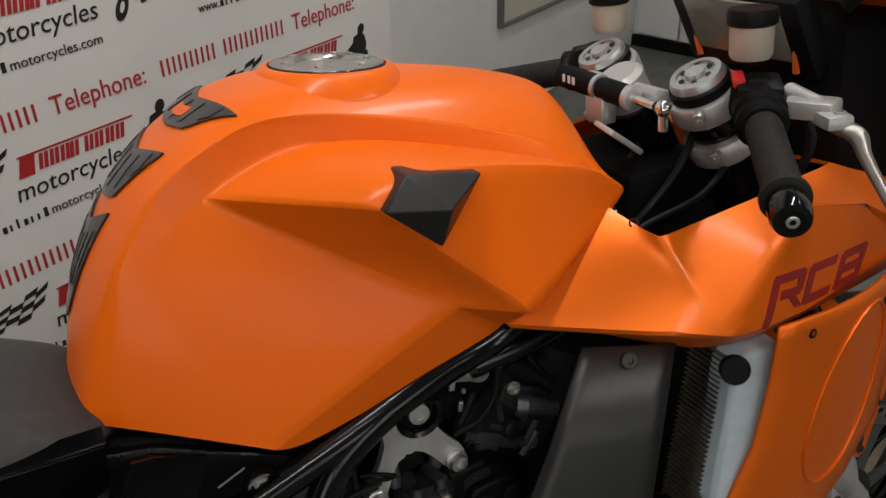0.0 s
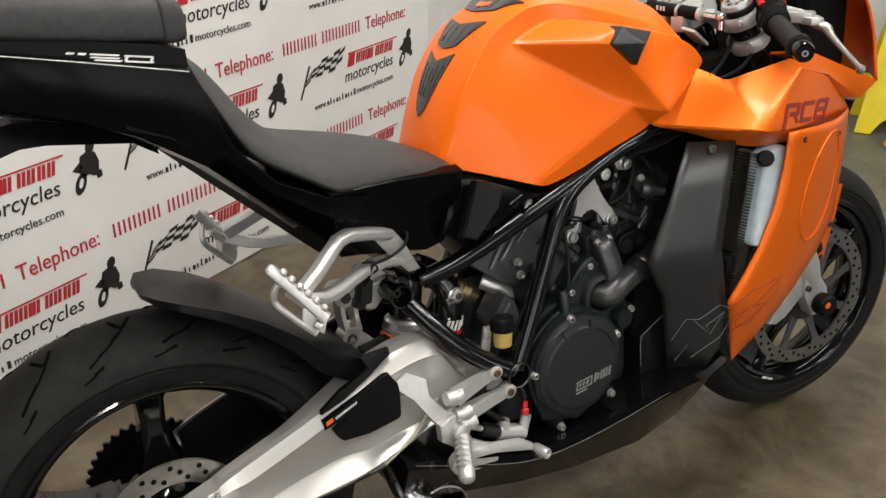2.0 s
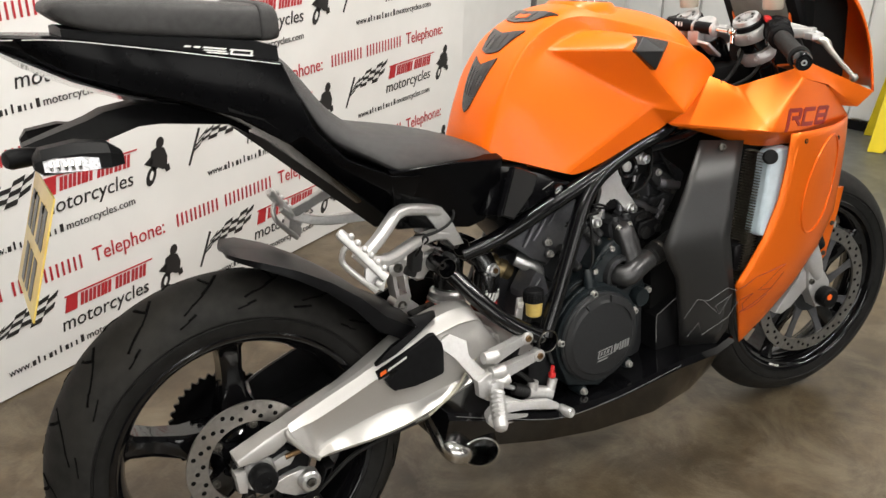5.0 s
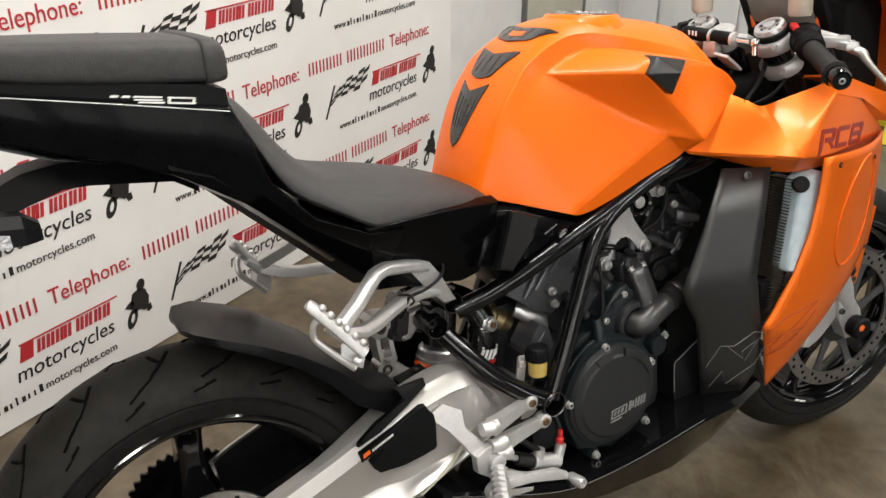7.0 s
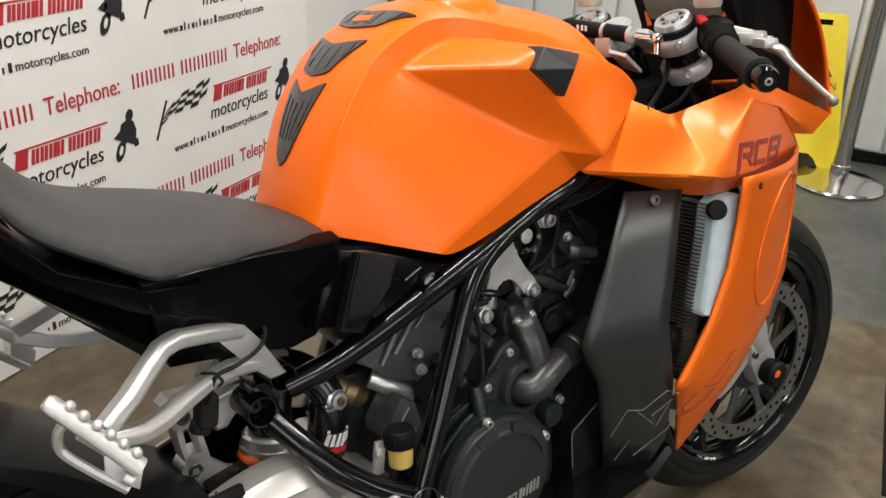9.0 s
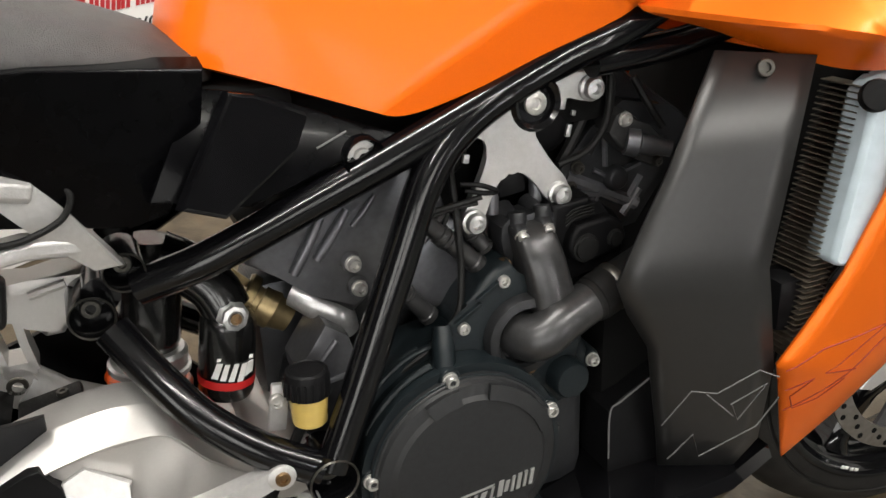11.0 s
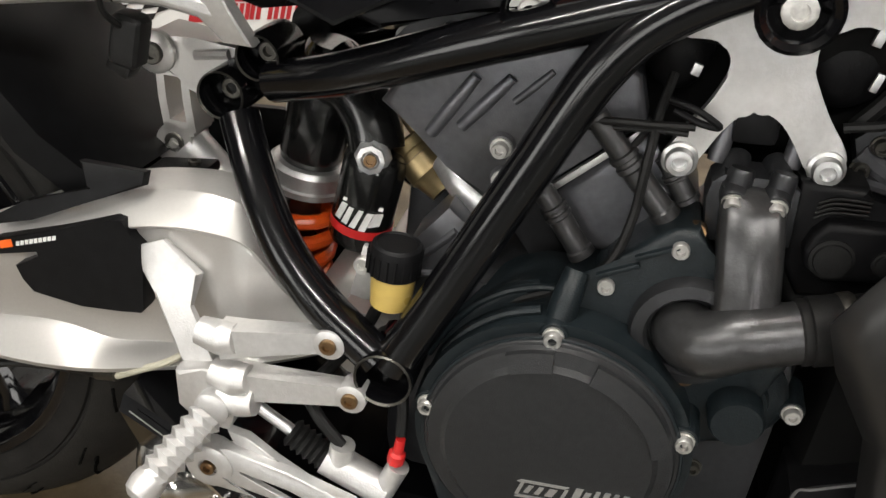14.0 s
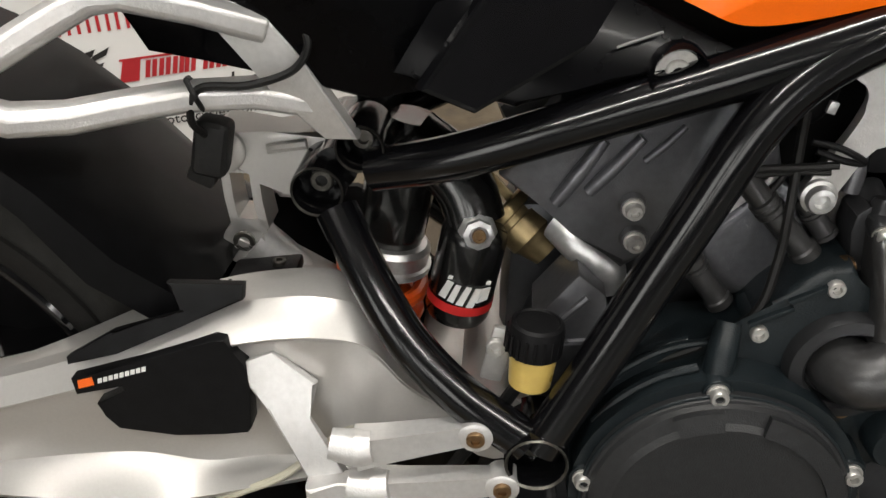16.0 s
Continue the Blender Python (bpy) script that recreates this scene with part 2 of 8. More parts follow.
def lathe(bm, profile, origin, axis, n=32, cap=True):
    """A turned body: profile of (radius, height along the axis)."""
    x, y, z = frame_of(axis)
    o = Vector(origin)
    rings = []
    for r, h in profile:
        if r < 1e-5:
            rings.append([bm.verts.new(o + z * h)])
        else:
            rings.append([bm.verts.new(o + z * h + (x * math.cos(a) + y * math.sin(a)) * r) for a in (2 * math.pi * k / n for k in range(n))])
    for a, b in zip(rings, rings[1:]):
        if len(a) == 1 and len(b) == 1:
            continue
        for k in range(n):
            q = [a[k % len(a)], a[(k + 1) % len(a)], b[(k + 1) % len(b)], b[k % len(b)]]
            q = list(dict.fromkeys(q))
            if len(q) > 2:
                bm.faces.new(q)
    if cap:
        for ring in (rings[0], rings[-1]):
            if len(ring) > 2:
                bm.faces.new(ring)
    return bm


def rod(bm, a, b, r, r2=None, n=16):
    a, b = Vector(a), Vector(b)
    return lathe(bm, [(r, 0), (r if r2 is None else r2, (b - a).length)], a, b - a, n)


def box(bm, centre, size, rot=None, bevel=0.0, seg=2):
    m = Matrix.Translation(centre) @ (rot.to_4x4() if rot else Matrix()) @ Matrix.Diagonal((*size, 1))
    r = bmesh.ops.create_cube(bm, size=1, matrix=m)
    if bevel:
        es = list({e for v in r["verts"] for e in v.link_edges})
        bmesh.ops.bevel(bm, geom=es, offset=bevel, segments=seg, profile=0.6, affect="EDGES")
    return bm


def prism(bm, poly, y0, y1, bevel=0.0, seg=2):
    """A plate with the outline poly of (x, z) between y0 and y1; a y may be a function of x and z."""
    f0 = y0 if callable(y0) else (lambda x, z: y0)
    f1 = y1 if callable(y1) else (lambda x, z: y1)
    a = [bm.verts.new((x, f0(x, z), z)) for x, z in poly]
    b = [bm.verts.new((x, f1(x, z), z)) for x, z in poly]
    k = len(poly)
    fs = [bm.faces.new(a), bm.faces.new(b[::-1])]
    es = list(fs[0].edges)
    for i in range(k):
        bm.faces.new((a[i], b[i], b[(i + 1) % k], a[(i + 1) % k]))
    if bevel:
        bmesh.ops.bevel(bm, geom=es, offset=bevel, segments=seg, profile=0.6, affect="EDGES")
    return bm


def slab(bm, pts, thick, bevel=0.0):
    """A plate with a 3D outline, thickened behind its face, away from the viewer's side (-y)."""
    p = [Vector(q) for q in pts]
    nrm = Vector((0, 0, 0))
    for i in range(len(p)):
        nrm += (p[i] - p[0]).cross(p[(i + 1) % len(p)] - p[0])
    nrm.normalize()
    if nrm.y > 0:
        nrm = -nrm
    a = [bm.verts.new(q) for q in p]
    b = [bm.verts.new(q - nrm * thick) for q in p]
    fs = [bm.faces.new(a), bm.faces.new(b[::-1])]
    es = list(fs[0].edges)
    for i in range(len(p)):
        bm.faces.new((a[i], b[i], b[(i + 1) % len(p)], a[(i + 1) % len(p)]))
    if bevel:
        bmesh.ops.bevel(bm, geom=es, offset=bevel, segments=2, profile=0.6, affect="EDGES")
    return bm


def cage(name, verts, faces, material, parent, label="", crease=(), mirror=True, level=2, thick=0.0, mid=0.0, corners="", sharp=0.8):
    """A smooth body from a coarse cage, with the chains in crease kept sharp; mirrored to +y."""
    bm = bmesh.new()
    side = {}
    for sgn in ((1, -1) if mirror else (1,)):
        for k, (x, y, z) in verts.items():
            side[k, sgn] = side[k, 1] if (sgn < 0 and abs(y) < 1e-6) else bm.verts.new((x, y * sgn + mid, z))
    for sgn in ((1, -1) if mirror else (1,)):
        for f in faces:
            vs = list(dict.fromkeys(side[k, sgn] for k in f.split()))
            if len(vs) > 2 and not bm.faces.get(vs):
                bm.faces.new(vs if sgn > 0 else vs[::-1])
    bmesh.ops.delete(bm, geom=[v for v in bm.verts if not v.link_faces], context="VERTS")
    lay = bm.edges.layers.float.new("crease_edge")
    for chain in crease:
        value, *names = chain.split()
        for sgn in ((1, -1) if mirror else (1,)):
            for a, b in zip(names, names[1:]):
                e = bm.edges.get((side[a, sgn], side[b, sgn])) if side[a, sgn].is_valid and side[b, sgn].is_valid else None
                if e:
                    e[lay] = float(value)
    tip = bm.verts.layers.float.new("crease_vert")
    for k in corners.split():
        for sgn in ((1, -1) if mirror else (1,)):
            if side[k, sgn].is_valid:
                side[k, sgn][tip] = sharp
    ob = part(name, bm, material, parent, label, angle=60)
    sub = ob.modifiers.new("smooth", "SUBSURF")
    sub.levels = sub.render_levels = level
    sub.boundary_smooth = "PRESERVE_CORNERS"
    if thick:
        so = ob.modifiers.new("thickness", "SOLIDIFY")
        so.thickness, so.offset = thick, 0
        ed = ob.modifiers.new("edges", "EDGE_SPLIT")
        ed.split_angle, ed.use_edge_sharp = radians(38), False
    return ob


def cage_pair(name, verts, faces, material, parent, label="", crease=(), level=2, thick=0.0, corners="", sharp=0.8):
    """The same shell on either flank, as two parts; returns the right-hand one."""
    for sgn in (-1, 1):
        ob = cage(name, {k: (x, y * sgn, z) for k, (x, y, z) in verts.items()}, faces, material, parent, label, crease, False, level, thick, 0.0, corners, sharp)
    return ob


def loft(bm, rings, close=True):
    """Skin between rings of as many points."""
    vs = [[bm.verts.new(p) for p in r] for r in rings]
    k = len(vs[0])
    for a, b in zip(vs, vs[1:]):
        for i in range(k if close else k - 1):
            bm.faces.new((a[i], a[(i + 1) % k], b[(i + 1) % k], b[i]))
    if close:
        bm.faces.new(vs[0][::-1])
        bm.faces.new(vs[-1])
    return bm


def surface_of(ob):
    """A tree of the finished surface of a part, in the part's own space."""
    bpy.context.view_layer.update()
    dg = bpy.context.evaluated_depsgraph_get()
    me = bpy.data.meshes.new_from_object(ob.evaluated_get(dg))
    tree = BVHTree.FromPolygons([v.co.copy() for v in me.vertices], [tuple(p.vertices) for p in me.polygons])
    bpy.data.meshes.remove(me)
    return tree


def skin(tree, rays, lift, thick):
    """A sheet laid on a surface: rows of rays (start, way), each met with the tree and lifted."""
    bm = bmesh.new()
    grid = []
    for row in rays:
        out = []
        for o, w in row:
            p, n, _, _ = tree.ray_cast(Vector(o), Vector(w))
            if p is None:
                p, n, _, _ = tree.find_nearest(Vector(o) + Vector(w) * 0.5)
            if n.dot(Vector(w)) > 0:
                n = -n
            out.append((bm.verts.new(p + n * lift), bm.verts.new(p + n * (lift - thick))))
        grid.append(out)
    R, C = len(grid), len(grid[0])
    for i in range(R - 1):
        for j in range(C - 1):
            for k in (0, 1):
                bm.faces.new([grid[a][b][k] for a, b in ((i, j), (i, j + 1), (i + 1, j + 1), (i + 1, j))])
    edge = [(0, j) for j in range(C)] + [(i, C - 1) for i in range(1, R)] + [(R - 1, j) for j in range(C - 2, -1, -1)] + [(i, 0) for i in range(R - 2, 0, -1)]
    for (a, b), (c, d) in zip(edge, edge[1:] + edge[:1]):
        bm.faces.new((grid[a][b][0], grid[c][d][0], grid[c][d][1], grid[a][b][1]))
    return bm


def lettering(text, size, material, name="printed_text", depth=0.0006, squeeze=1.0, slant=0.0):
    """A flat mesh of the built-in font, its foot at the origin, reading along x."""
    cu = bpy.data.curves.new("text", "FONT")
    cu.body, cu.size, cu.extrude, cu.shear = text, size, depth, slant
    cu.resolution_u = 3
    tmp = new("text", cu)
    bpy.context.view_layer.update()
    me = bpy.data.meshes.new_from_object(tmp.evaluated_get(bpy.context.evaluated_depsgraph_get()))
    bpy.data.objects.remove(tmp)
    bpy.data.curves.remove(cu)
    me.transform(Matrix.Diagonal((squeeze, 1, 1, 1)))
    me.name = name
    me.materials.clear()
    me.materials.append(material)
    return me


def flat_mesh(polys, material, name="printed_shape", depth=0.0006):
    """A mesh of flat polygons in x and y, a hair thick."""
    bm = bmesh.new()
    for poly in polys:
        a = [bm.verts.new((x, y, depth)) for x, y in poly]
        b = [bm.verts.new((x, y, -depth)) for x, y in poly]
        bm.faces.new(a)
        bm.faces.new(b[::-1])
        for i in range(len(a)):
            bm.faces.new((a[i], b[i], b[(i + 1) % len(a)], a[(i + 1) % len(a)]))
    me = bpy.data.meshes.new(name)
    bmesh.ops.recalc_face_normals(bm, faces=bm.faces)
    bm.to_mesh(me)
    bm.free()
    me.materials.append(material)
    return me


def put(name, me, parent, m, label=""):
    ob = new(name, me)
    ob.parent = parent
    ob.matrix_local = m
    if label:
        ob["label"] = label
    return ob


def bar(x0, y0, x1, y1, slant=0.0):
    return [(x0 + slant * y0, y0), (x1 + slant * y0, y0), (x1 + slant * y1, y1), (x0 + slant * y1, y1)]


# ---- structure ----
S0, S1, N0, N1, TOP = -4.5, 3.72, -4.5, 2.05, 2.9       # the room, along DIR and NRM


def room_box(name, s, n, z, material, label, parent=None, bevel=0.0, kind="structure"):
    bm = bmesh.new()
    box(bm, ((s[0] + s[1]) / 2, (n[0] + n[1]) / 2, (z[0] + z[1]) / 2), (s[1] - s[0], n[1] - n[0], z[1] - z[0]), bevel=bevel)
    ob = part(name, bm, material, parent, label if parent else "")
    if not parent:
        ob.matrix_world = ROOM
        tagged(ob, label, kind=kind)
    return ob


tagged(room_box("floor", (S0 - 0.1, S1 + 0.1), (N0 - 0.1, N1 + 0.1), (-0.12, -0.003), GREEN_FLOOR, "worn grey-green painted concrete floor"), category="floor")
tagged(room_box("floor_brown", (S0, 2.17), (-0.93, WALL + 0.01), (-0.1, 0.0), FLOOR_MAT, "stained brown concrete floor under the motorcycle"), category="floor")
tagged(room_box("trim_edge", (2.17, 2.20), (0.02, -0.93 + 1.2), (-0.05, 0.001), SATIN_BLACK, "black rubber edging strip in the floor"), category="floor trim")
tagged(room_box("trim_edge_side", (1.4, 2.05), (-0.965, -0.93), (-0.05, 0.001), SATIN_BLACK, "black rubber edging strip along the floor"), category="floor trim")
tagged(room_box("wall_north", (S0, S1), (N1, N1 + 0.12), (0, TOP), WHITE_WALL, "white painted wall with a scuffed surface"), category="wall")
tagged(room_box("wall_east", (S1, S1 + 0.12), (N0, N1 + 0.12), (0, TOP), WHITE_WALL, "white painted wall with a scuffed surface"), category="wall")
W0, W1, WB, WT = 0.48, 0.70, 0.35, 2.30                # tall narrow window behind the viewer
Y0, Y1, YB, YT = -4.35, -3.05, 0.85, 2.35               # shop window in the corner
Z0, Z1, ZB, ZT = -2.75, -1.25, 0.70, 2.35              # second shop window in the same wall
# unseen walls behind the viewer close the room; dark to hold reflections down
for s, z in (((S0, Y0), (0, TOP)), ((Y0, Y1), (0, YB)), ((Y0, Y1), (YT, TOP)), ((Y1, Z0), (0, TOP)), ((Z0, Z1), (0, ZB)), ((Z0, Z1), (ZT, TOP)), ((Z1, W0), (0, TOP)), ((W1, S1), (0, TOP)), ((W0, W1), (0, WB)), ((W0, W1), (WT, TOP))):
    tagged(room_box("wall_south", s, (N0 - 0.12, N0), z, DIM_WALL, "dark grey wall out of view, kept dark for dark reflections"), category="wall")
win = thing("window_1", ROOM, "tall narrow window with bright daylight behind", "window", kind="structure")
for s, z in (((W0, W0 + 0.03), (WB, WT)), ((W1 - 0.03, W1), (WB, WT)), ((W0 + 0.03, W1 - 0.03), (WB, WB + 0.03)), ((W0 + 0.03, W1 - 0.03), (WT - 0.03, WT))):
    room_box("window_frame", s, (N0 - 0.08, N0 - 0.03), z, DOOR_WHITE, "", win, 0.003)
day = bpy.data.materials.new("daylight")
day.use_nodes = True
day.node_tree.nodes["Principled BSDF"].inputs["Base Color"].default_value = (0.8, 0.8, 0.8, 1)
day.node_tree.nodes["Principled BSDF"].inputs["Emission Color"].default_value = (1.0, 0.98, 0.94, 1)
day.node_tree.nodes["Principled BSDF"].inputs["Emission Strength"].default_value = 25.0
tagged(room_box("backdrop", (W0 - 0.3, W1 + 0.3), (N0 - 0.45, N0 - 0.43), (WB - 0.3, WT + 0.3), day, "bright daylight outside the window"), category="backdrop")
X0, X1, XB, XT = -4.35, -2.20, 0.35, 2.35               # broad shop window in the end wall
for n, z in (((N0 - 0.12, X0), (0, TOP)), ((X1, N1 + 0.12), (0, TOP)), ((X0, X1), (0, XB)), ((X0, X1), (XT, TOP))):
    tagged(room_box("wall_west", (S0 - 0.12, S0), n, z, DIM_WALL, "dark grey wall out of view, kept dark for dark reflections"), category="wall")
win = thing("window_2", ROOM, "broad shop window with daylight behind", "window", kind="structure")
for n, z in (((X0, X0 + 0.05), (XB, XT)), ((X1 - 0.05, X1), (XB, XT)), ((X0 + 0.05, X1 - 0.05), (XB, XB + 0.05)), ((X0 + 0.05, X1 - 0.05), (XT - 0.05, XT))):
    room_box("window_frame", (S0 - 0.08, S0 - 0.03), n, z, DOOR_WHITE, "", win, 0.003)
dusk = day.copy()
dusk.name = "dull_daylight"
dusk.node_tree.nodes["Principled BSDF"].inputs["Emission Strength"].default_value = 5.0
win = thing("window_3", ROOM, "shop window beside the corner with daylight behind", "window", kind="structure")
for s, z in (((Y0, Y0 + 0.05), (YB, YT)), ((Y1 - 0.05, Y1), (YB, YT)), ((Y0 + 0.05, Y1 - 0.05), (YB, YB + 0.05)), ((Y0 + 0.05, Y1 - 0.05), (YT - 0.05, YT))):
    room_box("window_frame", s, (N0 - 0.08, N0 - 0.03), z, DOOR_WHITE, "", win, 0.003)
tagged(room_box("backdrop", (Y0 - 0.05, Y1 + 0.3), (N0 - 0.45, N0 - 0.43), (YB - 0.3, YT + 0.3), dusk, "dull daylight outside the shop window"), category="backdrop")
tagged(room_box("backdrop", (S0 - 0.45, S0 - 0.43), (X0 - 0.05, X1 + 0.3), (XB - 0.3, XT + 0.3), dusk, "dull daylight outside the shop window"), category="backdrop")
win = thing("window_4", ROOM, "wide shop window with daylight behind", "window", kind="structure")
for s, z in (((Z0, Z0 + 0.05), (ZB, ZT)), ((Z1 - 0.05, Z1), (ZB, ZT)), ((Z0 + 0.05, Z1 - 0.05), (ZB, ZB + 0.05)), ((Z0 + 0.05, Z1 - 0.05), (ZT - 0.05, ZT))):
    room_box("window_frame", s, (N0 - 0.08, N0 - 0.03), z, DOOR_WHITE, "", win, 0.003)
tagged(room_box("backdrop", (Z0 - 0.05, Z1 + 0.3), (N0 - 0.45, N0 - 0.43), (ZB - 0.3, ZT + 0.3), dusk, "dull daylight outside the shop window"), category="backdrop")
tagged(room_box("ceiling", (S0 - 0.12, S1 + 0.12), (N0 - 0.12, N1 + 0.12), (TOP, TOP + 0.1), CEIL, "plain grey ceiling"), category="ceiling")
tagged(room_box("baseboard", (S1 - 0.02, S1), (N0, N1), (0.0, 0.045), SATIN_BLACK, "dark skirting strip along the white wall"), category="skirting")
# the wall that carries the printed sheet, with a beige panel hung on it
tagged(room_box("wall_board", (S0, S1), (WALL + 0.006, WALL + 0.12), (0.0, TOP), WHITE_WALL, "white painted wall behind the motorcycle", bevel=0.002), category="wall")
panel = thing("wall_panel", ROOM, "beige glazed panel in a thin grey frame on the wall", "wall panel")
PN = WALL + 0.006
room_box("pane", (2.68, 3.24), (PN - 0.014, PN - 0.004), (0.36, 1.75), BEIGE, "beige pane", panel)
for s, z in (((2.665, 2.68), (0.345, 1.765)), ((3.24, 3.255), (0.345, 1.765)), ((2.68, 3.24), (0.345, 0.36)), ((2.68, 3.24), (1.75, 1.765))):
    room_box("panel_frame", s, (PN - 0.022, PN), z, GREY_INK, "thin grey frame", panel, 0.002)
door = thing("shutter_door", ROOM, "white ribbed metal door closed in the wall", "door")
for k in range(11):
    a = 0.93 - 0.2 * k
    room_box("rib_panel", (S1 - 0.03, S1 - 0.004), (a - 0.19, a - 0.004), (0.06, 2.3), DOOR_WHITE, "", door, 0.005)
room_box("post", (S1 - 0.05, S1 - 0.004), (-1.35, -1.24), (0.03, 2.35), DOOR_WHITE, "", door, 0.004)

# ceiling tubes
for k, (s, n, turn) in enumerate(((0.2, -0.15, 0), (2.0, -0.15, 0), (0.2, -2.4, 0), (2.0, -2.4, 0), (-1.8, -1.2, 0))):
    lamp = thing("tube_light", ROOM @ pose(s, n, TOP, 0, 0, turn), "white ceiling batten with a bright tube", "ceiling light", "ceiling tubes")
    bm = bmesh.new()
    box(bm, (0, 0, -0.025), (1.5, 0.10, 0.05), bevel=0.006)
    part("housing", bm, CEIL, lamp)
    li = bpy.data.lights.new("tube", "AREA")
    li.shape, li.size, li.size_y, li.energy, li.color = "RECTANGLE", 1.45, 0.09, LAMP_WATTS, (1.0, 0.965, 0.90)
    lo = new("tube", li)
    lo.parent = lamp
    lo.matrix_local = pose(0, 0, -0.054)


# ---- printed banner ----
banner = thing("banner", Matrix.Translation(spot(0, WALL, 0)) @ Matrix(((DIR.x, 0, DIR.y, 0), (DIR.y, 0, -DIR.x, 0), (0, 1, 0, 0), (0, 0, 0, 1))),
               "white printed banner with red and black lettering behind the motorcycle", "banner")
bm = bmesh.new()
B0, B1, BT, NX, NZ = -1.9, 2.115, 2.2, 40, 22
rows = []
for j in range(NZ + 1):
    row = []
    for i in range(NX + 1):
        s, z = B0 + (B1 - B0) * i / NX, 0.004 + (BT - 0.004) * j / NZ
        row.append(bm.verts.new((s, z, 0.0)))
    rows.append(row)
for j in range(NZ):
    for i in range(NX):
        bm.faces.new((rows[j][i], rows[j][i + 1], rows[j + 1][i + 1], rows[j + 1][i]))
ext = bmesh.ops.extrude_face_region(bm, geom=list(bm.faces))
bmesh.ops.translate(bm, vec=(0, 0, -0.003), verts=[g for g in ext["geom"] if isinstance(g, bmesh.types.BMVert)])
part("sheet", bm, VINYL, banner, "white vinyl sheet")

PS, PZ, BS, BZ = 0.681, 0.320, 1.055, 0.583            # repeat across and up, first line's start and foot
word_tel = lettering("Telephone:", 0.060, RED_INK, squeeze=0.86)
word_moto = lettering("motorcycles", 0.056, BLACK_INK, squeeze=0.98, slant=0.15)
# numbers, names and addresses stand as plain bars
digits = flat_mesh([bar(0.276 + 0.0325 * k + o, 0.0, 0.276 + 0.0325 * k + o + 0.0055, 0.038) for k in range(5) for o in (0.0, 0.0165)], RED_INK)
digits_last = flat_mesh([bar(0.458 + 0.0335 * k + o, 0.0, 0.458 + 0.0335 * k + o + 0.0055, 0.038) for k in range(6) for o in (0.0, 0.017)], RED_INK)
name_bars = flat_mesh([bar(0.0, 0.030, 0.275, 0.034, 0.2), [(0.0, -0.012), (0.035, -0.012), (0.045, 0.034), (0.012, 0.030)]]
                      + [bar(x + o, -0.008, x + o + 0.0085, 0.026, 0.2) for x in (0.048, 0.073, 0.098, 0.120, 0.155, 0.180, 0.207, 0.233) for o in (0.0, 0.012)], RED_INK)
word_www = lettering("www.", 0.030, BLACK_INK, squeeze=0.86)
word_com = lettering("motorcycles.com", 0.030, BLACK_INK, squeeze=1.0)
web_w = max(v.co.x for v in word_www.vertices) + 0.004
web_bars = flat_mesh([bar(web_w + 0.0155 * k, 0.0, web_w + 0.0155 * k + (0.0045 if k % 3 else 0.009), 0.014 + 0.007 * (k % 4 == 1)) for k in range(10)], BLACK_INK)
flag_polys, N = [], 6
for i in range(N):
    for j in range(5):
        if (i + j) % 2:
            continue
        def fp(u, v):
            return (0.015 + 0.19 * u + 0.035 * v, -0.018 + 0.078 * u * 0.55 + 0.070 * v * (0.55 + 0.45 * u) + 0.010 * math.sin(u * 5.5))
        flag_polys.append([fp(i / N, j / 5), fp((i + 1) / N, j / 5), fp((i + 1) / N, (j + 1) / 5), fp(i / N, (j + 1) / 5)])
flag_polys.append([(0.0, -0.048), (0.006, -0.050), (0.055, 0.048), (0.048, 0.050)])
flag = flat_mesh(flag_polys, BLACK_INK)
def blob(cx, cy, rx, ry, lean=0.0, n=14):
    return [(cx + rx * math.cos(u) + lean * ry * math.sin(u), cy + ry * math.sin(u)) for u in (2 * math.pi * k / n for k in range(n))]


emblem = flat_mesh([blob(0.071, 0.046, 0.013, 0.016, 0.2), [(0.040, 0.030), (0.058, 0.036), (0.082, 0.030), (0.090, 0.004), (0.084, -0.022), (0.070, -0.030), (0.056, -0.020), (0.040, -0.026), (0.030, -0.006)], blob(0.030, -0.038, 0.016, 0.026, 0.35),
                    [(0.012, 0.000), (0.034, 0.014), (0.044, 0.004), (0.030, -0.010)], [(0.074, -0.024), (0.092, -0.018), (0.094, -0.036), (0.080, -0.040)]], BLACK_INK)
emblem_light = flat_mesh([blob(0.030, -0.036, 0.0055, 0.012, 0.35, 10)], VINYL)
for col in range(-4, 2):
    for row in range(-1, 5):
        s, z = BS + PS * col, BZ + PZ * row
        cells = [("telephone_word", word_tel, s, z), ("number_print", digits, s, z), ("number_print", digits_last, s, z), ("flag_print", flag, s + 0.338, z - 0.105), ("name_print", name_bars, s + 0.577, z - 0.092),
                 ("motorcycles_word", word_moto, s + 0.560, z - 0.152), ("address_print", web_bars, s + 0.403, z - 0.205), ("address_word", word_www, s + 0.403, z - 0.205), ("address_word", word_com, s + 0.403 + web_w + 0.156, z - 0.205), ("emblem_print", emblem, s + 0.862, z - 0.108),
                 ("emblem_highlight", emblem_light, s + 0.862, z - 0.108)]
        for nm, me, cs, cz in cells:
            w = max(v.co.x for v in me.vertices)
            low = min(v.co.y for v in me.vertices)
            if cs + w > B1 or cs < B0 or cz + low < 0.01 or cz > BT - 0.1:
                continue
            put(nm, me, banner, pose(cs, cz, 0.0015 if nm != "emblem_highlight" else 0.003))


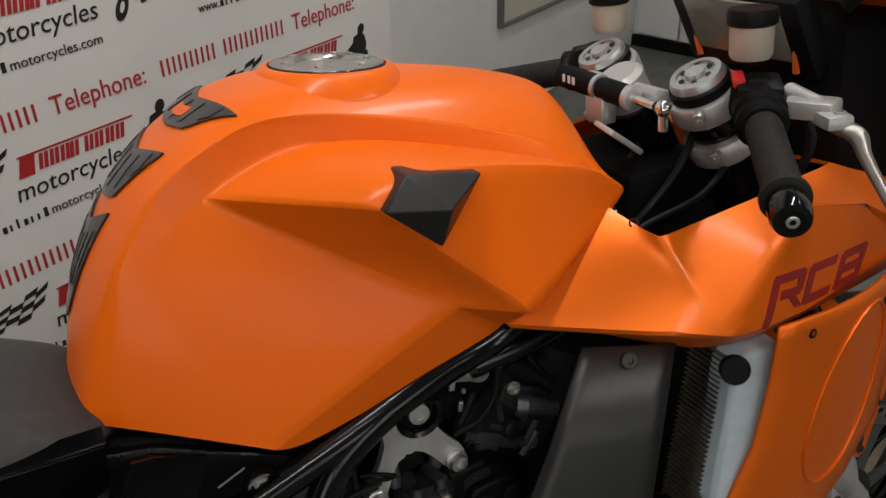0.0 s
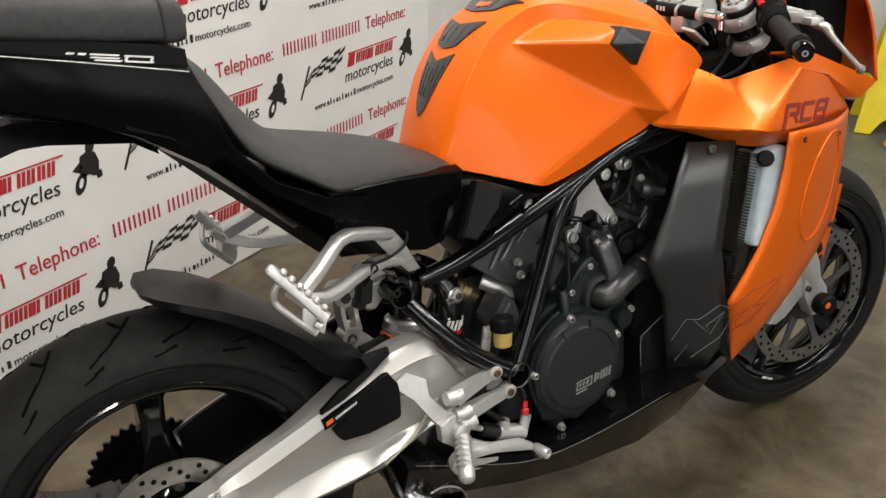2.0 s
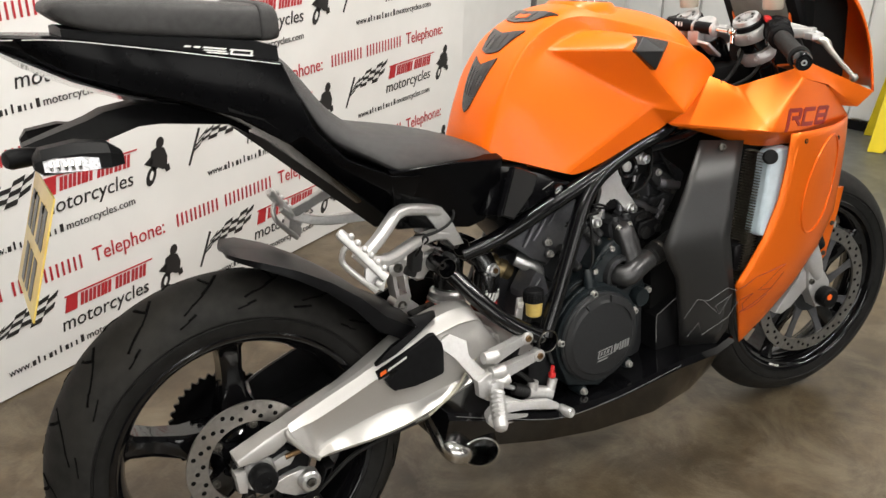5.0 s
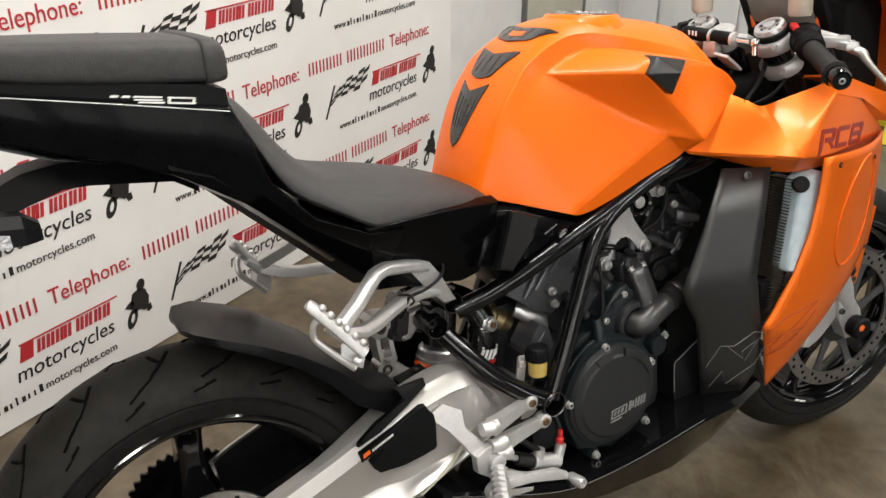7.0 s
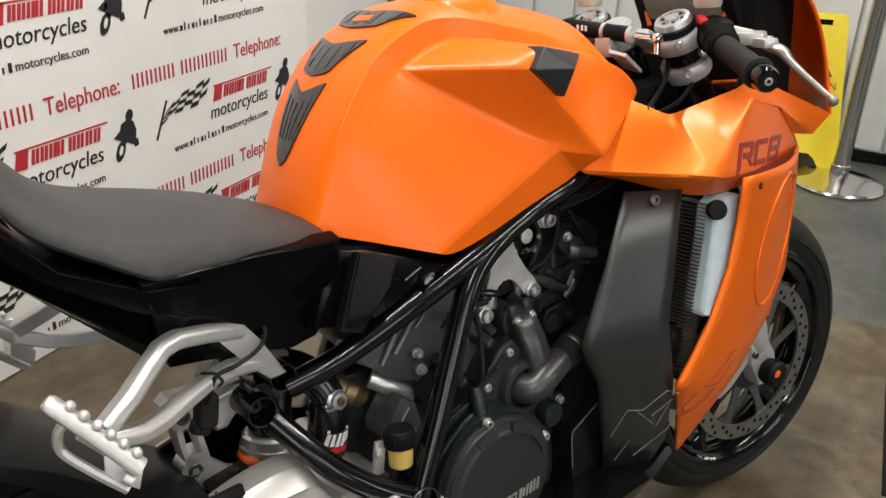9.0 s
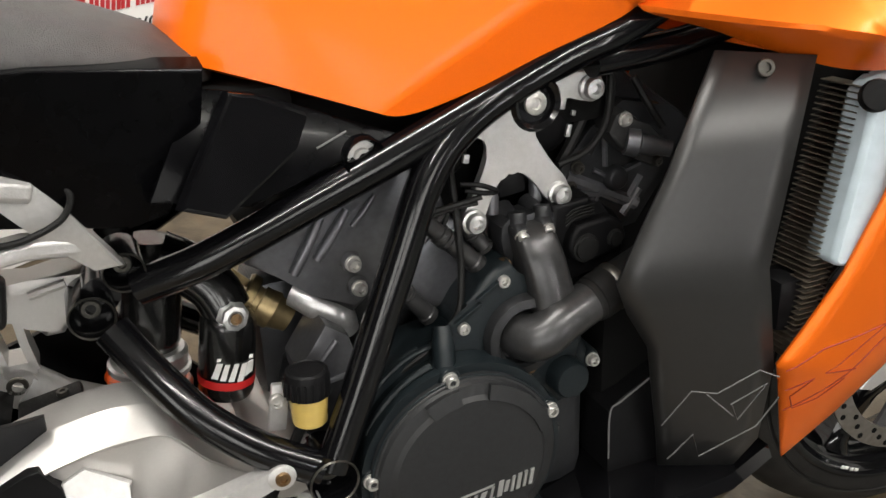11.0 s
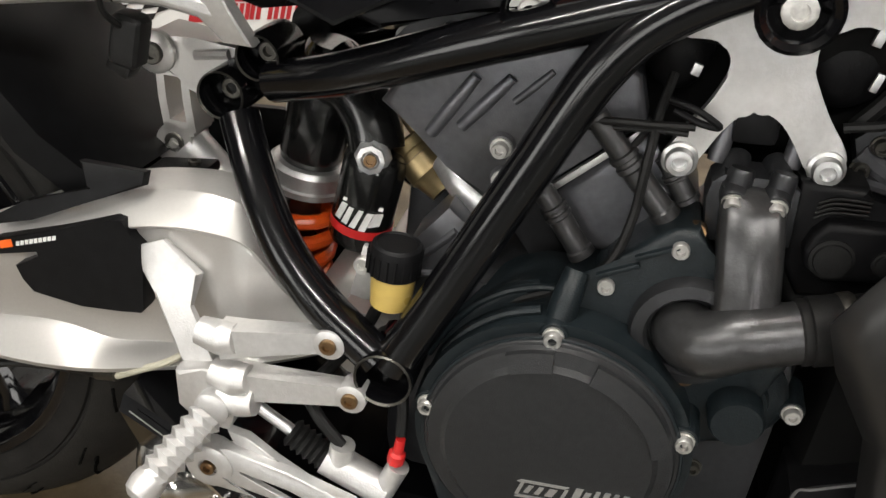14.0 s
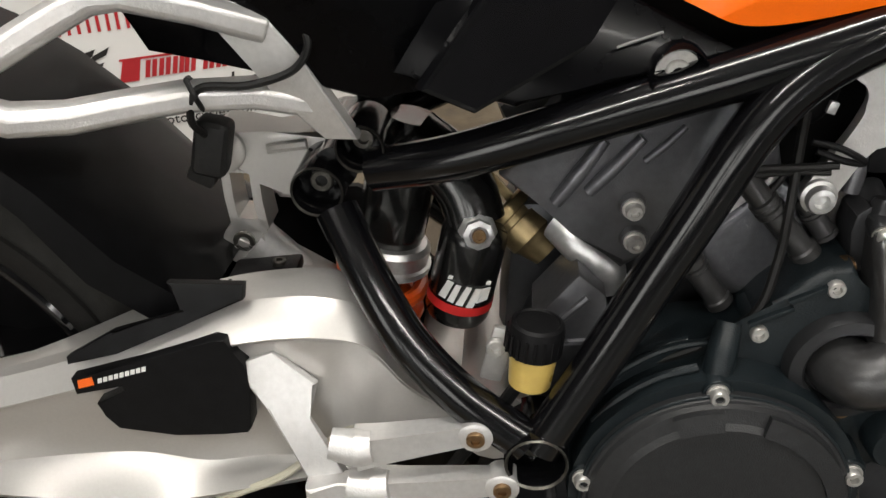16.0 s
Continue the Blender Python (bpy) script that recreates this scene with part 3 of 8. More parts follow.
# ---- wet floor sign ----
sign = thing("wet_floor_sign", Matrix.Translation((3.44, 1.08, 0)) @ Matrix.Rotation(radians(-50), 4, "Z"), "yellow plastic wet floor caution sign standing open on the floor", "floor sign")
for flip in (0, 1):
    bm = bmesh.new()
    w0, w1, h, out, arch = 0.150, 0.095, 0.63, 0.13, 0.055
    pts = [(-w0, 0), (-arch - 0.03, 0), (-arch, 0.055), (-arch + 0.025, 0.075), (arch - 0.025, 0.075), (arch, 0.055), (arch + 0.03, 0), (w0, 0), (w1, h - 0.02), (w1 - 0.02, h), (-w1 + 0.02, h), (-w1, h - 0.02)]
    prism(bm, pts, -0.006, 0.006, 0.003)
    leaf = part("leaf", bm, SIGN_Y, sign, "yellow leaf with an arched foot")
    tilt = math.degrees(math.atan2(out, h))
    leaf.matrix_local = pose(0, -out, 0, -tilt, 0, 0) if not flip else pose(0, out, 0, -tilt, 0, 180)
    if not flip:
        tri = [(0.0, 0.50), (-0.068, 0.385), (0.068, 0.385)]
        tin = [(0.0, 0.482), (-0.054, 0.394), (0.054, 0.394)]
        ring = [[tri[i], tri[(i + 1) % 3], tin[(i + 1) % 3], tin[i]] for i in range(3)]
        fig = [[(-0.022, 0.400), (0.030, 0.400), (0.022, 0.408), (-0.018, 0.407)], [(-0.012, 0.448), (0.004, 0.424), (0.024, 0.416), (0.012, 0.432), (-0.002, 0.452)]]
        face = pose(0, -0.0075, 0, 90, 0, 0)
        put("warning_triangle", flat_mesh(ring + fig, BLACK_INK), leaf, face)
        for text, size, z in (("CAUTION", 0.040, 0.335), ("WET FLOOR", 0.027, 0.300)):
            me = lettering(text, size, RED_INK)
            w = max(v.co.x for v in me.vertices)
            put("caution_word" if size > 0.03 else "wet_floor_words", me, leaf, face @ pose(-w / 2, z, 0))
        put("maker_mark", flat_mesh([bar(-0.03, 0.262, 0.03, 0.270), bar(-0.018, 0.271, 0.018, 0.276)], BLACK_INK), leaf, face)
        put("grip_hole", flat_mesh([bar(-0.035, 0.585, 0.035, 0.605)], SHADE), leaf, face)

# ---- barrier post ----
post = thing("barrier_post", Matrix.Translation((3.33, 0.815, 0)), "brushed steel barrier post on a round polished base", "barrier post")
bm = bmesh.new()
lathe(bm, [(0.175, 0.0), (0.178, 0.006), (0.172, 0.013), (0.10, 0.026), (0.045, 0.036), (0.0, 0.036)], (0, 0, 0), (0, 0, 1), 48)
part("base", bm, CHROME, post, "round polished steel base")
bm = bmesh.new()
lathe(bm, [(0.036, 0.03), (0.036, 0.08), (0.031, 0.085), (0.031, 0.92), (0.034, 0.925), (0.034, 0.98), (0.028, 0.99), (0, 0.99)], (0, 0, 0), (0, 0, 1), 28)
part("pole", bm, STEEL, post)

# ---- spare wheel of another machine ----
other = thing("parked_wheel", Matrix.Translation((2.83, 0.20, 0.30)) @ Matrix.Rotation(radians(60), 4, "Z"), "black motorcycle wheel standing on the grey floor", "wheel")
bm = bmesh.new()
lathe(bm, [(0.215, -0.05), (0.25, -0.062), (0.285, -0.045), (0.299, 0), (0.285, 0.045), (0.25, 0.062), (0.215, 0.05)], (0, 0, 0), (0, 1, 0), 48, False)
part("tyre", bm, RUBBER, other)
bm = bmesh.new()
lathe(bm, [(0.216, -0.05), (0.205, -0.04), (0.19, 0), (0.205, 0.04), (0.216, 0.05)], (0, 0, 0), (0, 1, 0), 40, False)
for k in range(5):
    a = 2 * math.pi * k / 5
    rod(bm, (0, 0, 0), (0.2 * math.cos(a), 0, 0.2 * math.sin(a)), 0.016, 0.012, 8)
rod(bm, (0, -0.05, 0), (0, 0.05, 0), 0.035)
part("rim", bm, BLACK_GLOSS, other)


# ---- motorcycle: built upright, x ahead from the rear axle, y to its left, z up from the ground ----
bike = thing("motorcycle", pose(0, 0, -0.003, -9.0, 0, 0), "orange and black sports motorcycle leaning on its side stand", "motorcycle")
RA, FA = (0.0, 0.0, 0.317), (1.444, 0.0, 0.303)
MIR = Matrix.Diagonal((1, -1, 1, 1))


def bolt(parent, p, r=0.008, h=0.007, axis=(0, -1, 0), material=None, name="bolt", washer=0.0):
    """A cap bolt with a socket."""
    bm = bmesh.new()
    prof = [(r * 1.0, 0), (r * 1.0, h * 0.85), (r * 0.88, h), (r * 0.52, h), (r * 0.48, h * 0.45), (0, h * 0.45)]
    if washer:
        prof = [(washer, 0), (washer, h * 0.22), (r, h * 0.22)] + prof[1:]
    lathe(bm, prof, p, axis, 14)
    return part(name, bm, material or BOLT, parent)


# fuel tank
MID = 0.015                              # the tank's middle, as the whole leans a little further
T_V = dict(
    c0=(0.484, 0, 0.78), c1=(0.5, 0, 0.87), c2=(0.545, 0, 0.952), c3=(0.625, 0, 1.006), c4=(0.7, 0, 1.036), c5=(0.85, 0, 1.017), c6=(0.962, 0, 0.991), c7=(1.034, 0, 0.951),
    c8=(1.03, 0, 0.84), e0=(0.494, -0.058, 0.78), e1=(0.528, -0.066, 0.88), e2=(0.592, -0.065, 0.973), e3=(0.654, -0.065, 0.998), e4=(0.702, -0.066, 1.013), e5=(0.84, -0.084, 0.979),
    e6=(0.945, -0.094, 0.94), e7=(1.016, -0.076, 0.905), m3=(0.645, -0.034, 1.011), m4=(0.705, -0.036, 1.032), m5=(0.85, -0.042, 1.007), m6=(0.962, -0.048, 0.976), hs=(0.529, -0.076, 0.772),
    k1=(0.568, -0.084, 0.872), rs=(0.63, -0.069, 0.953), rt=(0.717, -0.066, 0.992), r5=(0.852, -0.093, 0.955), rf=(0.966, -0.101, 0.919), il=(0.741, -0.173, 0.948), it=(0.763, -0.168, 0.973),
    i5=(0.862, -0.148, 0.953), ft=(0.975, -0.119, 0.917), fc=(1.022, -0.102, 0.878), vt=(0.868, -0.178, 0.821), fa=(0.805, -0.156, 0.837), lf=(0.856, -0.14, 0.795), tp=(0.666, -0.1175, 0.722),
    tq=(0.638, -0.119, 0.733), fb=(0.995, -0.095, 0.845), b0=(0.52, 0, 0.755), b1=(0.66, 0, 0.705), b2=(0.857, 0, 0.775))
T_V = {k: (x, y - MID if y else 0.0, z) for k, (x, y, z) in T_V.items()}
T_F = ["c0 c1 e1 e0", "c1 c2 e2 e1", "c2 c3 m3 e2", "m3 e3 e2", "c3 c4 m4 m3", "m3 m4 e4 e3", "c4 c5 m5 m4", "m4 m5 e5 e4", "c5 c6 m6 m5", "m5 m6 e6 e5", "c6 c7 m6", "m6 c7 e7 e6", "e0 e1 k1 hs", "e1 e2 rs k1", "e2 e3 rt rs", "e3 e4 rt", "e4 e5 r5 rt", "e5 e6 rf r5",
       "e6 e7 fc rf", "c7 c8 fb e7", "e7 fb fc", "rs rt it il", "rt r5 i5 it", "r5 rf ft i5", "rf fc ft", "il it i5 vt", "i5 ft fc vt", "rs il vt fa", "fa vt lf", "fa lf tp tq", "k1 rs fa tq", "hs k1 tq",
       "vt fc fb lf", "c0 e0 hs b0", "hs tq tp b1 b0", "tp lf b2 b1", "lf fb c8 b2"]
T_C = ["0.97 rs il vt", "1 rs fa vt", "1 fa tq", "1 fa lf", "0.96 rs rt", "1 rt r5 rf", "0.97 il it i5 ft", "0.97 fc vt lf", "0.8 ft fc", "1 hs tq tp lf", "1 e0 hs", "0.3 k1 rs", "0.35 e0 e1", "0.6 e1 e2", "1 e2 e3 e4", "1 e4 e5 e6 e7", "1 c0 e0", "0.8 rf fc", "0.9 fb fc"]
tank = cage("fuel_tank", T_V, T_F, ORANGE, bike, "satin orange faceted fuel tank", T_C, level=4, mid=MID, corners="rs rt il it fa tq tp vt lf fc hs e4 e2")
tank_skin = surface_of(tank)

# filler cap on a raised collar
cap_c, cap_ax = V(0.773, MID, 1.0125), V(0.10, 0, 1).normalized()
bm = bmesh.new()
lathe(bm, [(0.083, -0.030), (0.077, -0.010), (0.072, 0.000), (0.066, 0.0065), (0.062, 0.0110), (0.059, 0.0130), (0.056, 0.0135), (0.053, 0.0125), (0, 0.0125)], cap_c, cap_ax, 64)
collar = part("filler_collar", bm, ORANGE, tank, "raised orange collar")
bm = bmesh.new()
lathe(bm, [(0.0525, 0.012), (0.0525, 0.0145), (0.049, 0.016), (0.030, 0.0165), (0.028, 0.0145), (0, 0.0145)], cap_c, cap_ax, 48)
part("filler_cap", bm, STEEL, tank, "round brushed steel filler cap")
bm = bmesh.new()
lathe(bm, [(0.0545, 0.0125), (0.0545, 0.0138), (0.0522, 0.0138), (0.0522, 0.0125)], cap_c, cap_ax, 48, False)
part("cap_seal", bm, SATIN_BLACK, tank, "thin black seal")
for k in range(6):
    a = k * math.pi / 3 + 0.3
    x, y, z = frame_of(cap_ax)
    bolt(tank, cap_c + cap_ax * 0.0158 + (x * math.cos(a) + y * math.sin(a)) * 0.040, 0.0035, 0.002, cap_ax, name="cap_screw")

# rubber pads down the back of the tank, laid on its skin


def pad_ray(kind, t, u):
    """The ray that meets the tank at t up a pad and u across it."""
    k = abs(u)
    if kind == "top":
        lo, hi = 0.622 + 0.020 * k ** 1.5 + 0.030 * max(0, k - 0.62) / 0.38, 0.655 + 0.017 * k ** 1.3
        return (lo + (hi - lo) * t, MID + 0.068 * u, 1.3), (0, 0, -1)
    if kind == "middle":
        lo, hi = 0.560 + 0.018 * k ** 1.6 + 0.030 * max(0, k - 0.55) / 0.45, 0.596 + 0.015 * k ** 1.3
        return (lo + (hi - lo) * t, MID + 0.050 * u, 1.3), (0, 0, -1)
    w = 0.034 * t ** 0.55 + 0.001
    return (0.2, MID + w * u, 0.848 + (0.082 + 0.012 * k) * t), (1, 0, 0)


def pad_rows(kind, t0, t1, u0, u1, n, c):
    return [[pad_ray(kind, t0 + (t1 - t0) * i / (n - 1), u0 + (u1 - u0) * j / (c - 1)) for j in range(c)] for i in range(n)]


for kind in ("top", "middle", "low"):
    pad = part("pad_" + kind, skin(tank_skin, pad_rows(kind, 0, 1, -1, 1, 13, 25), 0.0026, 0.006), PAD_MAT, tank, "black patterned grip pad", angle=50)
    for k in range(5):
        u = -0.75 + 0.375 * k
        part("pad_rib", skin(tank_skin, pad_rows(kind, 0.15 if kind != "low" else 0.35, 0.85, u - 0.05, u + 0.05, 6, 3), 0.0034, 0.004), PAD_MAT, pad)
part("pad_mark", skin(tank_skin, pad_rows("top", 0.30, 0.62, -0.30, 0.18, 3, 6), 0.0036, 0.003), ORANGE_INK, tank, "small orange mark")

# black faceted insert in the tank's side
bm = bmesh.new()
il, it, ir, ib, ap = V(0.743, -0.1800, 0.946), V(0.766, -0.1750, 0.970), V(0.834, -0.1665, 0.954), V(0.785, -0.1865, 0.909), V(0.791, -0.199, 0.943)
for tri in ((il, it, ap), (it, ir, ap), (ir, ib, ap), (ib, il, ap)):
    bm.faces.new([bm.verts.new(p) for p in tri])
bmesh.ops.remove_doubles(bm, verts=bm.verts, dist=1e-5)
ext = bmesh.ops.extrude_face_region(bm, geom=list(bm.faces))
bmesh.ops.translate(bm, vec=(0, 0.03, 0), verts=[g for g in ext["geom"] if isinstance(g, bmesh.types.BMVert)])
ins = part("side_insert", bm, INSERT_MAT, tank, "black faceted plastic insert", angle=20)
m = ins.modifiers.new("bevel", "BEVEL")
m.width, m.segments, m.limit_method, m.angle_limit = 0.0015, 2, "ANGLE", radians(12)
ins_n = (ir - ap).cross(ib - ap).normalized()
ins_n = -ins_n if ins_n.y > 0 else ins_n
ins_c = (ir + ib + ap) / 3 + V(-0.004, 0, 0.003)
bm = bmesh.new()
lathe(bm, [(0.0085, -0.004), (0.0085, 0.0006), (0.0075, 0.0006), (0.0070, -0.0002), (0, -0.0002)], ins_c, ins_n, 20)
part("insert_bolt", bm, SHADE, ins, "sunk black bolt")

# rider's seat
s_rings = []
for x, zc, yt, zt, ys, zs in ((0.124, 1.002, 0.050, 1.001, 0.080, 0.994), (0.135, 0.999, 0.060, 0.990, 0.092, 0.958), (0.152, 0.984, 0.072, 0.963, 0.102, 0.920), (0.172, 0.956, 0.088, 0.930, 0.116, 0.872), (0.195, 0.916, 0.100, 0.893, 0.130, 0.855),
                              (0.235, 0.876, 0.112, 0.864, 0.143, 0.832), (0.278, 0.862, 0.115, 0.851, 0.152, 0.804), (0.288, 0.859, 0.115, 0.849, 0.151, 0.803), (0.390, 0.838, 0.098, 0.830, 0.130, 0.796), (0.470, 0.812, 0.078, 0.806, 0.104, 0.783), (0.526, 0.782, 0.054, 0.779, 0.076, 0.766)):
    s_rings.append([V(x, 0, zc), V(x, -yt * 0.6, zc - 0.001), V(x, -yt, zt), V(x, -(yt + ys) / 2 - 0.004, (zt + zs) / 2 + 0.003), V(x, -ys, zs), V(x + 0.01, -ys + 0.012, zs - 0.012), V(x + 0.02, 0, zs - 0.02),
                    V(x + 0.01, ys - 0.012, zs - 0.012), V(x, ys, zs), V(x, (yt + ys) / 2 + 0.004, (zt + zs) / 2 + 0.003), V(x, yt, zt), V(x, yt * 0.6, zc - 0.001)])
bm = loft(bmesh.new(), s_rings)
seat = part("seat", bm, SEAT_MAT, bike, "black vinyl rider's seat", angle=70)
m = seat.modifiers.new("smooth", "SUBSURF")
m.levels = m.render_levels = 2

# passenger's seat with its strap
p_rings = []
def cushion(x, zb, zt, w):
    side = [V(x, -w * 0.55, zt - 0.0005), V(x, -w * 0.90, zt - 0.002), V(x, -w, zt - 0.009), V(x, -w * 1.015, (zt + zb) / 2), V(x, -w * 1.01, zb + 0.004), V(x, -w * 0.94, zb)]
    return [V(x, 0, zt)] + side + [V(x, 0, zb)] + [V(p.x, -p.y, p.z) for p in side[::-1]]


for x, zb, zt, w in ((-0.184, 1.082, 1.090, 0.060), (-0.178, 1.078, 1.097, 0.076), (-0.165, 1.067, 1.100, 0.086), (-0.145, 1.056, 1.099, 0.094), (-0.10, 1.047, 1.096, 0.102), (0.0, 1.033, 1.086, 0.110), (0.085, 1.023, 1.0765, 0.1135), (0.105, 1.022, 1.074, 0.1135), (0.116, 1.023, 1.072, 0.112)):
    p_rings.append(cushion(x, zb, zt, w))
bm = loft(bmesh.new(), p_rings)
pseat = part("passenger_seat", bm, SEAT_MAT, bike, "black vinyl passenger seat", angle=70)
m = pseat.modifiers.new("smooth", "SUBSURF")
m.levels = m.render_levels = 2
bm = loft(bmesh.new(), [cushion(x, zb, zt, w) for x, zb, zt, w in ((0.093, 1.024, 1.072, 0.111), (0.095, 1.020, 1.078, 0.116), (0.104, 1.019, 1.0785, 0.117), (0.117, 1.020, 1.075, 0.1165), (0.122, 1.022, 1.070, 0.115), (0.1245, 1.028, 1.060, 0.110))])
strap = part("seat_front", bm, SEAT_MAT, pseat, "rolled black vinyl front edge", angle=70)
m = strap.modifiers.new("smooth", "SUBSURF")
m.levels = m.render_levels = 2

bm = loft(bmesh.new(), [[V(x, -w, zb), V(x, -w * 0.97, zt), V(x, 0, zt + 0.004), V(x, w * 0.97, zt), V(x, w, zb)] for x, zb, zt, w in ((-0.168, 1.040, 1.060, 0.070), (-0.10, 1.028, 1.050, 0.094), (0.0, 1.008, 1.036, 0.106), (0.085, 0.990, 1.022, 0.112), (0.118, 0.980, 1.012, 0.112))])
part("seat_base", bm, SATIN_BLACK, pseat, "black seat base", angle=40)

# tail bodywork
t_rings = []
for (xt, zt), (xb, zb), w in (((-0.275, 1.060), (-0.268, 1.052), 0.020), ((-0.225, 1.056), (-0.215, 1.025), 0.066), ((-0.17, 1.050), (-0.165, 0.995), 0.090), ((-0.07, 1.032), (-0.095, 0.966), 0.112), ((0.03, 1.012), (-0.020, 0.942), 0.124),
                              ((0.116, 0.994), (0.045, 0.912), 0.130), ((0.150, 0.894), (0.118, 0.862), 0.137), ((0.200, 0.836), (0.182, 0.802), 0.143), ((0.272, 0.800), (0.245, 0.741), 0.148), ((0.330, 0.790), (0.300, 0.698), 0.142)):
    up = V(xt, 0, zt)
    lo = V(xb, 0, zb)
    mid = up.lerp(lo, 0.45)
    tuck = 1.0 - 0.42 * max(0.0, min(1.0, (xt - 0.13) / 0.12))
    ring = [up, up + V(0, -w * 0.75, 0.0), up + V(0, -w, -0.004), mid + V(0, -w * (1.01 - 0.3 * (1 - tuck)), 0), lo + V(0, -w * 0.93 * tuck, 0.004), lo + V(0, -w * 0.55 * tuck, -0.004), lo + V(0, 0, -0.006)]
    t_rings.append(ring + [V(p.x, -p.y, p.z) for p in ring[-2:0:-1]])
tail = part("tail_fairing", loft(bmesh.new(), t_rings), TAIL_BLACK, bike, "gloss black tail fairing", angle=28)
m = tail.modifiers.new("bevel", "BEVEL")
m.width, m.segments, m.limit_method, m.angle_limit = 0.004, 2, "ANGLE", radians(25)
bm = bmesh.new()
sweep(bm, [(-0.245, -0.052, 1.051), (-0.17, -0.0925, 1.046), (-0.07, -0.1145, 1.027), (0.03, -0.1265, 1.006), (0.112, -0.1325, 0.988)], 0.0006, 6)
part("silver_stripe", bm, WHITE_INK, tail, "thin white pinstripe")
# model mark as plain white shapes
bm = bmesh.new()
for x0, x1, z0, z1 in ((0.006, 0.014, 0.0125, 0.016), (0.018, 0.026, 0.0125, 0.016), (0.030, 0.060, 0.0135, 0.016), (0.030, 0.060, 0.008, 0.010), (0.034, 0.062, 0.003, 0.0055), (0.066, 0.096, 0.0135, 0.016), (0.066, 0.096, 0.003, 0.0055),
                       (0.066, 0.069, 0.0055, 0.0135), (0.093, 0.096, 0.0055, 0.0135)):
    x0, x1, z0, z1 = -0.022 + (x0 - 0.006) * 1.03, -0.022 + (x1 - 0.006) * 1.03, 0.0035 + z0 * 0.6, 0.0035 + z1 * 0.6
    zz = lambda x: 1.0225 - (x + 0.022) * 0.175
    yy = lambda x: -0.1312 - (x - 0.0) * 0.060
    slab(bm, [(x0, yy(x0), zz(x0) + z0 - 0.008), (x1, yy(x1), zz(x1) + z0 - 0.008), (x1 + 0.003, yy(x1), zz(x1) + z1 - 0.008), (x0 + 0.003, yy(x0), zz(x0) + z1 - 0.008)], 0.0015)
part("model_mark", bm, WHITE_INK, tail, "white model mark as plain strokes")
u_r = []
for x, zn, ye, ze in ((0.03, 0.925, 0.125, 0.928), (0.08, 0.905, 0.108, 0.880), (0.12, 0.872, 0.089, 0.842), (0.18, 0.808, 0.060, 0.784), (0.24, 0.748, 0.031, 0.727), (0.30, 0.694, 0.002, 0.670)):
    u_r.append([V(x, -0.125 + 0.05 * max(0, (x - 0.10) / 0.2), zn + 0.004), V(x, ye, ze), V(x, 0.128, ze + 0.035), V(x, 0.10, ze + 0.075), V(x, -0.10 + 0.03 * max(0, (x - 0.10) / 0.2), zn + 0.045)])
part("undertray", loft(bmesh.new(), u_r), SHADE, tail, "black undertray", angle=40)
# tail light under the tip
bm = loft(bmesh.new(), [[V(-0.282, -w * 0.3, 1.055), V(-0.275, 0, 1.058), V(-0.282, w * 0.3, 1.055), V(-0.27, 0, 1.046)] for w in (0.02,)] +
          [[V(x, -w, z), V(x, 0, z + 0.012), V(x, w, z), V(x, 0, z - 0.012)] for x, z, w in ((-0.22, 1.020, 0.066), (-0.165, 0.989, 0.088), (-0.095, 0.961, 0.100), (-0.030, 0.943, 0.095))])
part("tail_light", bm, LENS, tail, "clear tail light strip", angle=50)

